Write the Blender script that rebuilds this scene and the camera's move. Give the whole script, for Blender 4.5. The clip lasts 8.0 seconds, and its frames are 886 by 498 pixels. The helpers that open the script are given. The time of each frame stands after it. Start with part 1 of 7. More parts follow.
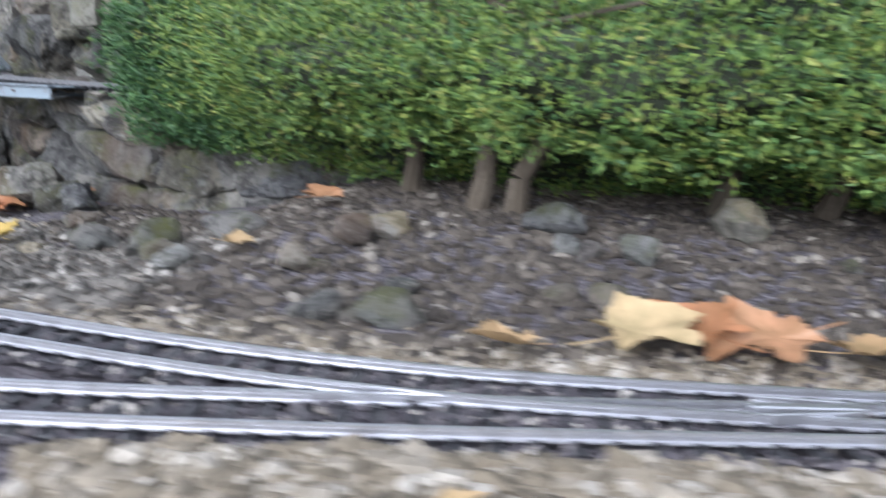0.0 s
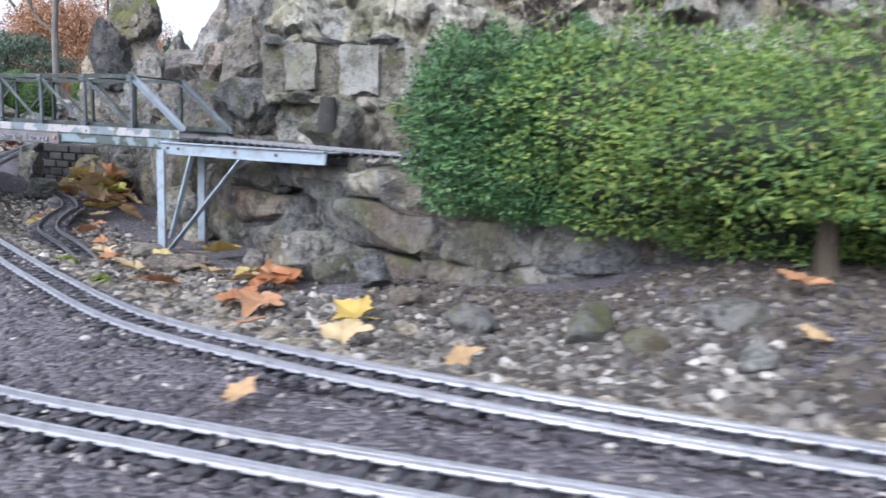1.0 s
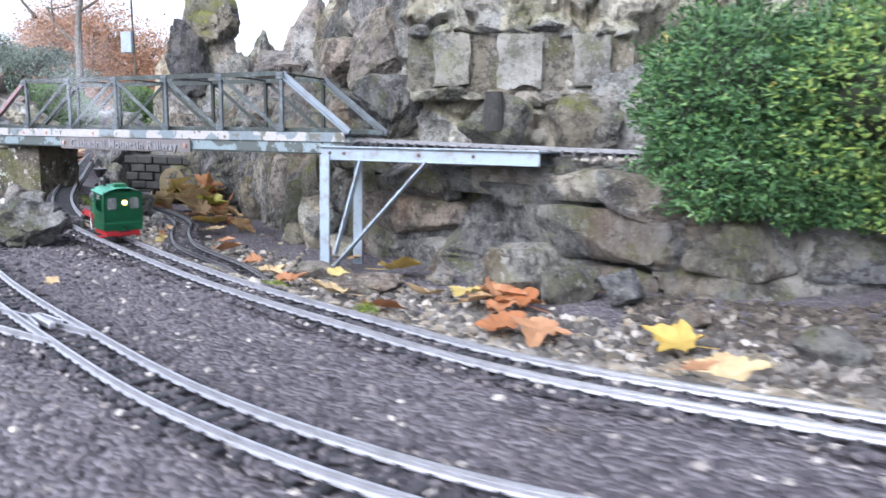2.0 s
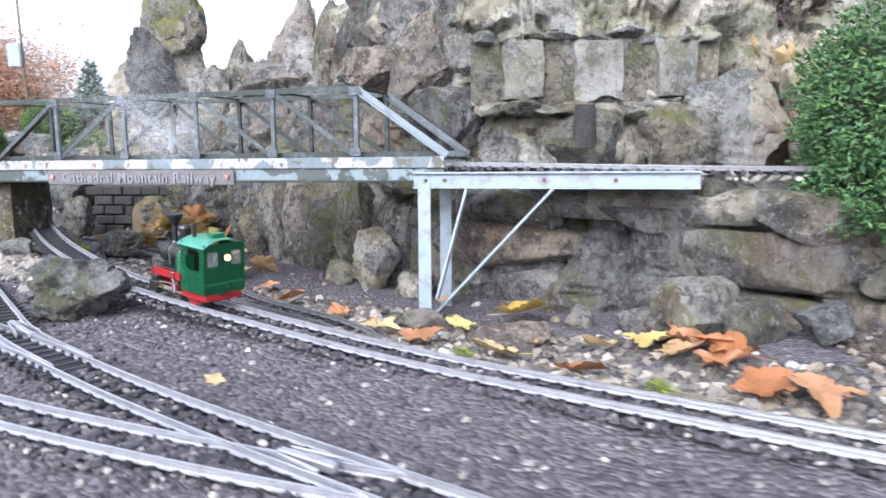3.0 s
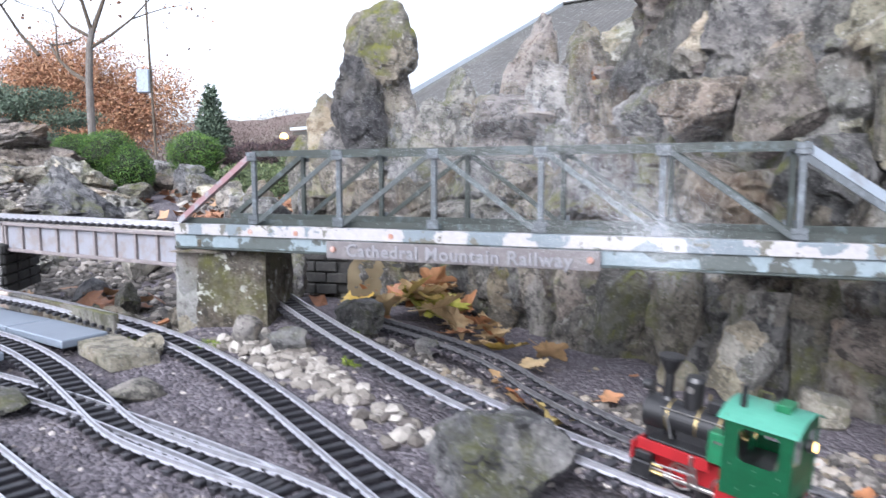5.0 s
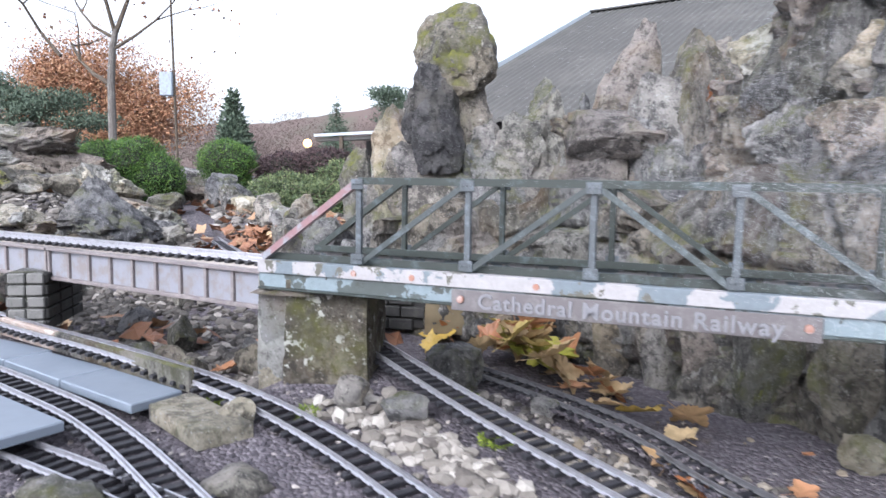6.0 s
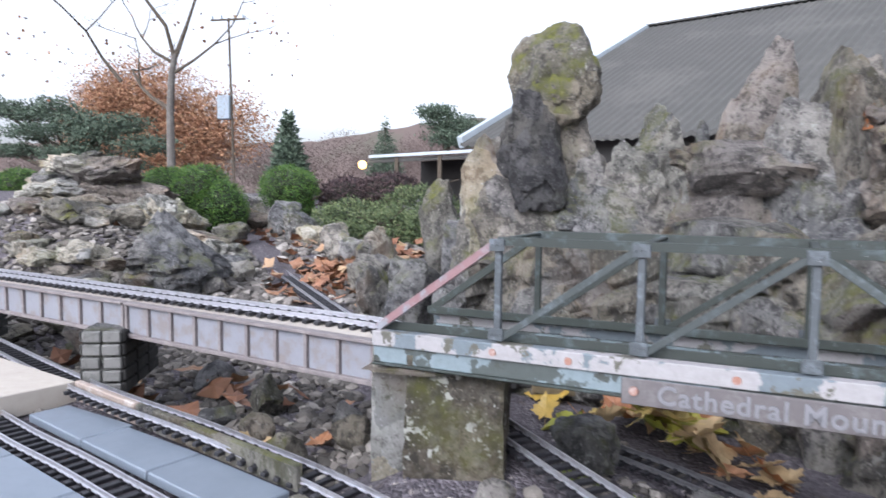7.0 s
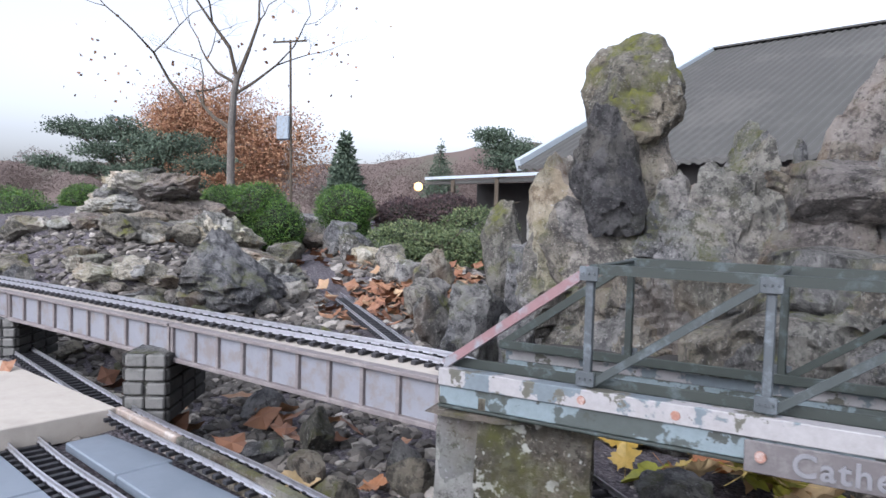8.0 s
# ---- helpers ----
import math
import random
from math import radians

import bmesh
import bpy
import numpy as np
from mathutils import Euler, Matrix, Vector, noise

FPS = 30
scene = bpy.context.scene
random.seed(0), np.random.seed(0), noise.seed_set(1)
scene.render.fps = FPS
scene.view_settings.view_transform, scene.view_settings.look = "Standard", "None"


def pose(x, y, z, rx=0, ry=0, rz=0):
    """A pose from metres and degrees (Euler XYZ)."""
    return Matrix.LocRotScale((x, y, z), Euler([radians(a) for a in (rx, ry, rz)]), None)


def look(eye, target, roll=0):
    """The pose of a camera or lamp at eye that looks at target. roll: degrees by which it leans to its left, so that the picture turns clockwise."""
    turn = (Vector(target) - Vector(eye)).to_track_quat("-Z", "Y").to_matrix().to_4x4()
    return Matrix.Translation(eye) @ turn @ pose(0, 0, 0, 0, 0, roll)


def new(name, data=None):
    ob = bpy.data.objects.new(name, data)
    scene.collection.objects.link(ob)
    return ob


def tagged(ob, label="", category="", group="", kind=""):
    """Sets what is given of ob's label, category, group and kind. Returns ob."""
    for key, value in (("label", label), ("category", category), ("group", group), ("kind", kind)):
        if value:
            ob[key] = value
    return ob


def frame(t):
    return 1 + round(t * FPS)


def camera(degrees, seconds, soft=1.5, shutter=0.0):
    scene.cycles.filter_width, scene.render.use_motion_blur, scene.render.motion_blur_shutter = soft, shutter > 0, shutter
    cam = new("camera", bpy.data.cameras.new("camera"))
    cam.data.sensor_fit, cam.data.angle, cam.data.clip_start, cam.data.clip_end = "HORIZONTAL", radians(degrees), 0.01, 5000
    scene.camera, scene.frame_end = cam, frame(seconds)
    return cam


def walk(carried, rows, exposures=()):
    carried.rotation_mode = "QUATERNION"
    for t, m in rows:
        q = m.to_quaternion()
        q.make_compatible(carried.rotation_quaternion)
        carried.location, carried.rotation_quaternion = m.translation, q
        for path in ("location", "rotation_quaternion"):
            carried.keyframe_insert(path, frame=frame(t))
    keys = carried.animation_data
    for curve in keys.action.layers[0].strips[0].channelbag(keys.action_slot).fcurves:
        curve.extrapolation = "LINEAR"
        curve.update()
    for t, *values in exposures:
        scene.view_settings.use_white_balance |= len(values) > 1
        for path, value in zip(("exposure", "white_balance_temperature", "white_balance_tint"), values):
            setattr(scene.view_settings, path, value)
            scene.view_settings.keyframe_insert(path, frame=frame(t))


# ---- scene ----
cam = camera(65.4, 8.0, soft=1.5, shutter=0.4)
# The plan below is laid out at 1 to 1.4; SIZE brings it to the true 45 mm gauge.
SIZE = 1.4
PATH = [
    (0, (1.344, -0.172, 0.569), (0.959, 1.725, 0.066), 1.8),
    (0.2, (1.241, -0.195, 0.572), (0.845, 1.709, 0.105), 0.7),
    (0.3, (1.193, -0.208, 0.577), (0.79, 1.693, 0.106), 1.0),
    (0.5, (1.067, -0.245, 0.611), (0.651, 1.645, 0.104), -1.3),
    (1, (0.818, -0.206, 0.558), (0.439, 1.731, 0.233), 3.0),
    (1.5, (0.623, -0.169, 0.526), (0.207, 1.763, 0.212), 2.0),
    (3, (0.059, 0.007, 0.549), (-0.007, 1.986, 0.266), -0.4),
    (3.5, (-0.102, 0.076, 0.556), (-0.032, 2.062, 0.326), -0.4),
    (4, (-0.211, 0.153, 0.578), (-0.272, 2.142, 0.377), -0.6),
    (4.5, (-0.3, 0.234, 0.594), (-0.422, 2.215, 0.347), -1.9),
    (5, (-0.403, 0.293, 0.618), (-0.663, 2.263, 0.389), -0.0),
    (6.5, (-0.674, 0.515, 0.671), (-0.955, 2.485, 0.466), 1.4),
    (7, (-0.734, 0.572, 0.693), (-1.131, 2.525, 0.523), 0.6),
    (7.5, (-0.761, 0.629, 0.684), (-1.256, 2.563, 0.568), 2.5),
    (8, (-0.78, 0.662, 0.687), (-1.325, 2.584, 0.582), 1.6),
]
walk(cam, [(t, look(Vector(eye) * SIZE, Vector(target) * SIZE, roll)) for t, eye, target, roll in PATH], exposures=[(0.0, 1.24, 5690, 10), (1.2, 1.50, 5650, 12), (3.0, 1.80, 5780, 13), (4.5, 1.74, 5830, 14), (6.5, 1.50, 5850, 14), (8.0, 1.15, 5850, 14)])
import functools


# ---- light ----
world = bpy.data.worlds.new("overcast")
scene.world = world
world.use_nodes = True
wn, wl = world.node_tree.nodes, world.node_tree.links
sky = wn.new("ShaderNodeTexSky")
sky.sky_type = "NISHITA"
sky.sun_disc = False
sky.sun_elevation = radians(38)
sky.sun_rotation = radians(200)
sky.dust_density = 4.0
pale = wn.new("ShaderNodeHueSaturation")
pale.inputs["Saturation"].default_value = 0.22
wl.new(sky.outputs[0], pale.inputs["Color"])
wl.new(pale.outputs[0], wn["Background"].inputs["Color"])
wn["Background"].inputs["Strength"].default_value = 0.15
sun = new("sun", bpy.data.lights.new("sun", "SUN"))
sun.data.energy, sun.data.angle, sun.data.color = 0.6, radians(35), (1.0, 0.98, 0.95)
sun.matrix_world = look((-2.0, -4.0, 5.0), (0.0, 1.0, 0.3))


# ---- materials ----
def material(name, rough=0.8, metal=0.0):
    m = bpy.data.materials.new(name)
    m.use_nodes = True
    b = m.node_tree.nodes["Principled BSDF"]
    b.inputs["Roughness"].default_value, b.inputs["Metallic"].default_value = rough, metal
    return m, m.node_tree.nodes, m.node_tree.links, b


def place(n, l, scale=(1, 1, 1)):
    g = n.new("ShaderNodeNewGeometry")
    v = n.new("ShaderNodeVectorMath")
    v.operation = "MULTIPLY"
    v.inputs[1].default_value = tuple(k / SIZE for k in scale)
    l.new(g.outputs["Position"], v.inputs[0])
    return v.outputs[0]


def grain(n, l, at, scale, detail=4.0, rough=0.6):
    t = n.new("ShaderNodeTexNoise")
    t.inputs["Scale"].default_value, t.inputs["Detail"].default_value, t.inputs["Roughness"].default_value = scale, detail, rough
    l.new(at, t.inputs["Vector"])
    return t.outputs["Fac"]


def ramp(n, l, fac, stops):
    r = n.new("ShaderNodeValToRGB")
    e = r.color_ramp.elements
    while len(e) < len(stops):
        e.new(0.5)
    for k, (p, c) in zip(e, stops):
        k.position, k.color = p, (*c, 1) if len(c) == 3 else c
    l.new(fac, r.inputs[0])
    return r.outputs["Color"]


def blend(n, l, fac, a, b, mode="MIX"):
    m = n.new("ShaderNodeMix")
    m.data_type, m.blend_type = "RGBA", mode
    if isinstance(fac, float):
        m.inputs[0].default_value = fac
    else:
        l.new(fac, m.inputs[0])
    for s, v in ((6, a), (7, b)):
        if isinstance(v, tuple):
            m.inputs[s].default_value = (*v, 1)
        else:
            l.new(v, m.inputs[s])
    return m.outputs[2]


def relief(n, l, b, height, strength=0.5, distance=0.004):
    k = n.new("ShaderNodeBump")
    k.inputs["Strength"].default_value, k.inputs["Distance"].default_value = strength, distance
    l.new(height, k.inputs["Height"])
    l.new(k.outputs[0], b.inputs["Normal"])


def step(n, l, fac, lo, hi):
    m = n.new("ShaderNodeMapRange")
    m.inputs[1].default_value, m.inputs[2].default_value = lo, hi
    l.new(fac, m.inputs[0])
    return m.outputs[0]


def times(n, l, a, b):
    m = n.new("ShaderNodeMath")
    m.operation = "MULTIPLY"
    for s, v in ((0, a), (1, b)):
        if isinstance(v, float):
            m.inputs[s].default_value = v
        else:
            l.new(v, m.inputs[s])
    return m.outputs[0]


def own(n):
    return n.new("ShaderNodeObjectInfo").outputs["Random"]


def rock_material(name, dark, mid, light, moss=0.5, lichen=0.5, warm=0.0, streak=1.0, tint=0.6, spot=45.0, patch=0.6, cover=(0.50, 0.64)):
    """Weathered limestone: blotches, strata, pale lichen, moss on what faces up."""
    m, n, l, b = material(name, 0.9)
    p = place(n, l, (1, 1, streak))
    c = ramp(n, l, grain(n, l, p, 8, 9, 0.78), [(0.30, dark), (0.46, mid), (0.60, light), (0.74, mid)])
    c = blend(n, l, times(n, l, step(n, l, grain(n, l, p, 75, 6, 0.75), 0.48, 0.60), 0.5), c, light)
    c = blend(n, l, times(n, l, step(n, l, grain(n, l, p, 30, 8, 0.8), 0.49, 0.57), 0.8), c, dark)
    e = n.new("ShaderNodeTexVoronoi")
    e.feature = "DISTANCE_TO_EDGE"
    e.inputs["Scale"].default_value = 13
    warp = n.new("ShaderNodeVectorMath")
    warp.operation = "MULTIPLY_ADD"
    nz = n.new("ShaderNodeTexNoise")
    nz.inputs["Scale"].default_value, nz.inputs["Detail"].default_value = 16, 4
    l.new(p, nz.inputs["Vector"])
    l.new(nz.outputs["Color"], warp.inputs[0])
    warp.inputs[1].default_value = (0.09, 0.09, 0.09)
    l.new(p, warp.inputs[2])
    l.new(warp.outputs[0], e.inputs["Vector"])
    crack = step(n, l, e.outputs["Distance"], 0.035, 0.0)
    cell = n.new("ShaderNodeTexVoronoi")
    cell.inputs["Scale"].default_value = 8
    l.new(warp.outputs[0], cell.inputs["Vector"])
    pick = n.new("ShaderNodeSeparateColor")
    l.new(cell.outputs["Color"], pick.inputs[0])
    c = blend(n, l, patch, c, ramp(n, l, pick.outputs[0], [(0.0, (0.42, 0.43, 0.46)), (0.25, (0.72, 0.72, 0.75)), (0.5, (1.0, 0.98, 0.95)), (0.72, (0.92, 0.82, 0.68)), (0.88, (0.55, 0.54, 0.44)), (1.0, (1.0, 1.0, 1.0))]), "MULTIPLY")
    c = blend(n, l, times(n, l, crack, 0.18), c, tuple(0.45 * k for k in dark))
    c = blend(n, l, times(n, l, step(n, l, grain(n, l, p, 120, 5, 0.7), 0.57, 0.63), 0.4), c, tuple(0.7 * k for k in dark))
    c = blend(n, l, times(n, l, step(n, l, grain(n, l, p, 170, 4, 0.7), 0.60, 0.66), 0.55), c, tuple(min(0.7, 1.35 * k) for k in light))
    if warm:
        c = blend(n, l, times(n, l, step(n, l, grain(n, l, p, 5, 3), 0.53, 0.66), warm), c, (0.34, 0.20, 0.10), "MIX")
    spots = times(n, l, step(n, l, grain(n, l, p, spot * 1.5, 3, 0.7), 0.585, 0.64), step(n, l, grain(n, l, p, 7, 3), *cover))
    c = blend(n, l, times(n, l, spots, lichen), c, (0.56, 0.56, 0.52))
    g = n.new("ShaderNodeNewGeometry")
    sep = n.new("ShaderNodeSeparateXYZ")
    l.new(g.outputs["Normal"], sep.inputs[0])
    green = times(n, l, step(n, l, grain(n, l, p, 11, 5), 0.5, 0.62), step(n, l, sep.outputs["Z"], -0.25, 0.5))
    c = blend(n, l, times(n, l, green, moss), c, ramp(n, l, grain(n, l, p, 60, 4), [(0.35, (0.06, 0.065, 0.018)), (0.65, (0.19, 0.20, 0.03))]))
    c = blend(n, l, tint, c, ramp(n, l, own(n), [(0.0, (0.50, 0.52, 0.56)), (0.35, (0.80, 0.82, 0.86)), (0.7, (1.0, 0.99, 0.97)), (1.0, (0.98, 0.89, 0.78))]), "MULTIPLY")
    l.new(c, b.inputs["Base Color"])
    rise = n.new("ShaderNodeMath")
    rise.operation = "SUBTRACT"
    l.new(grain(n, l, p, 26, 12, 0.85), rise.inputs[0])
    l.new(times(n, l, crack, 0.08), rise.inputs[1])
    relief(n, l, b, rise.outputs[0], 1.0, 0.026)
    return m


def gravel_material(name, dark, mid, light, scale=130.0):
    m, n, l, b = material(name, 0.9)
    p = place(n, l)
    v = n.new("ShaderNodeTexVoronoi")
    v.inputs["Scale"].default_value = scale
    l.new(p, v.inputs["Vector"])
    s = n.new("ShaderNodeSeparateColor")
    l.new(v.outputs["Color"], s.inputs[0])
    c = ramp(n, l, s.outputs[0], [(0.0, dark), (0.5, mid), (0.82, light), (0.985, light), (1.0, (0.30, 0.27, 0.25))])
    c = blend(n, l, times(n, l, step(n, l, grain(n, l, p, 4, 4), 0.45, 0.7), 0.5), c, mid)
    c = blend(n, l, times(n, l, step(n, l, grain(n, l, p, 26, 4), 0.6, 0.72), 0.7), c, (0.07, 0.055, 0.04))
    l.new(c, b.inputs["Base Color"])
    inv = n.new("ShaderNodeMath")
    inv.operation = "SUBTRACT"
    inv.inputs[0].default_value = 1.0
    l.new(v.outputs["Distance"], inv.inputs[1])
    relief(n, l, b, inv.outputs[0], 1.0, 0.006)
    return m


def stone_bits(name, stops):
    """Many small stones in one mesh, each with a colour of its own."""
    m, n, l, b = material(name, 0.85)
    g = n.new("ShaderNodeNewGeometry")
    c = ramp(n, l, g.outputs["Random Per Island"], stops)
    c = blend(n, l, 0.5, c, ramp(n, l, grain(n, l, place(n, l), 160, 3), [(0.3, (0.5, 0.48, 0.46)), (0.7, (1, 1, 1))]), "MULTIPLY")
    l.new(c, b.inputs["Base Color"])
    return m


def paint(name, colour, worn, rough=0.45, metal=0.0, amount=0.5, scale=40.0, random_tint=0.0, lo=0.5, hi=0.62):
    """A coat over another colour that shows where it is worn."""
    m, n, l, b = material(name, rough, metal)
    p = place(n, l)
    c = blend(n, l, times(n, l, step(n, l, grain(n, l, p, scale, 6, 0.7), lo, hi), amount), colour, worn)
    c = blend(n, l, 0.35, c, ramp(n, l, grain(n, l, p, scale * 4, 3), [(0.3, (0.7, 0.7, 0.7)), (0.7, (1, 1, 1))]), "MULTIPLY")
    if random_tint:
        c = blend(n, l, random_tint, c, ramp(n, l, own(n), [(0, (0.55, 0.55, 0.55)), (1, (1, 1, 1))]), "MULTIPLY")
    l.new(c, b.inputs["Base Color"])
    relief(n, l, b, grain(n, l, p, scale * 5, 4), 0.25, 0.001)
    return m


def leaf_material(name, stops, gloss=0.5, island=True, through_light=0.0):
    m, n, l, b = material(name, gloss)
    if island:
        f = n.new("ShaderNodeNewGeometry").outputs["Random Per Island"]
    else:
        f = own(n)
    c = ramp(n, l, f, stops)
    p = place(n, l)
    c = blend(n, l, 0.6, c, ramp(n, l, grain(n, l, p, 6 if island else 60, 3), [(0.32, (0.45, 0.5, 0.42)), (0.68, (1, 1, 1))]), "MULTIPLY")
    l.new(c, b.inputs["Base Color"])
    if through_light:
        t = n.new("ShaderNodeBsdfTranslucent")
        l.new(c, t.inputs[0])
        x = n.new("ShaderNodeMixShader")
        x.inputs[0].default_value = through_light
        l.new(b.outputs[0], x.inputs[1])
        l.new(t.outputs[0], x.inputs[2])
        l.new(x.outputs[0], n["Material Output"].inputs["Surface"])
    return m


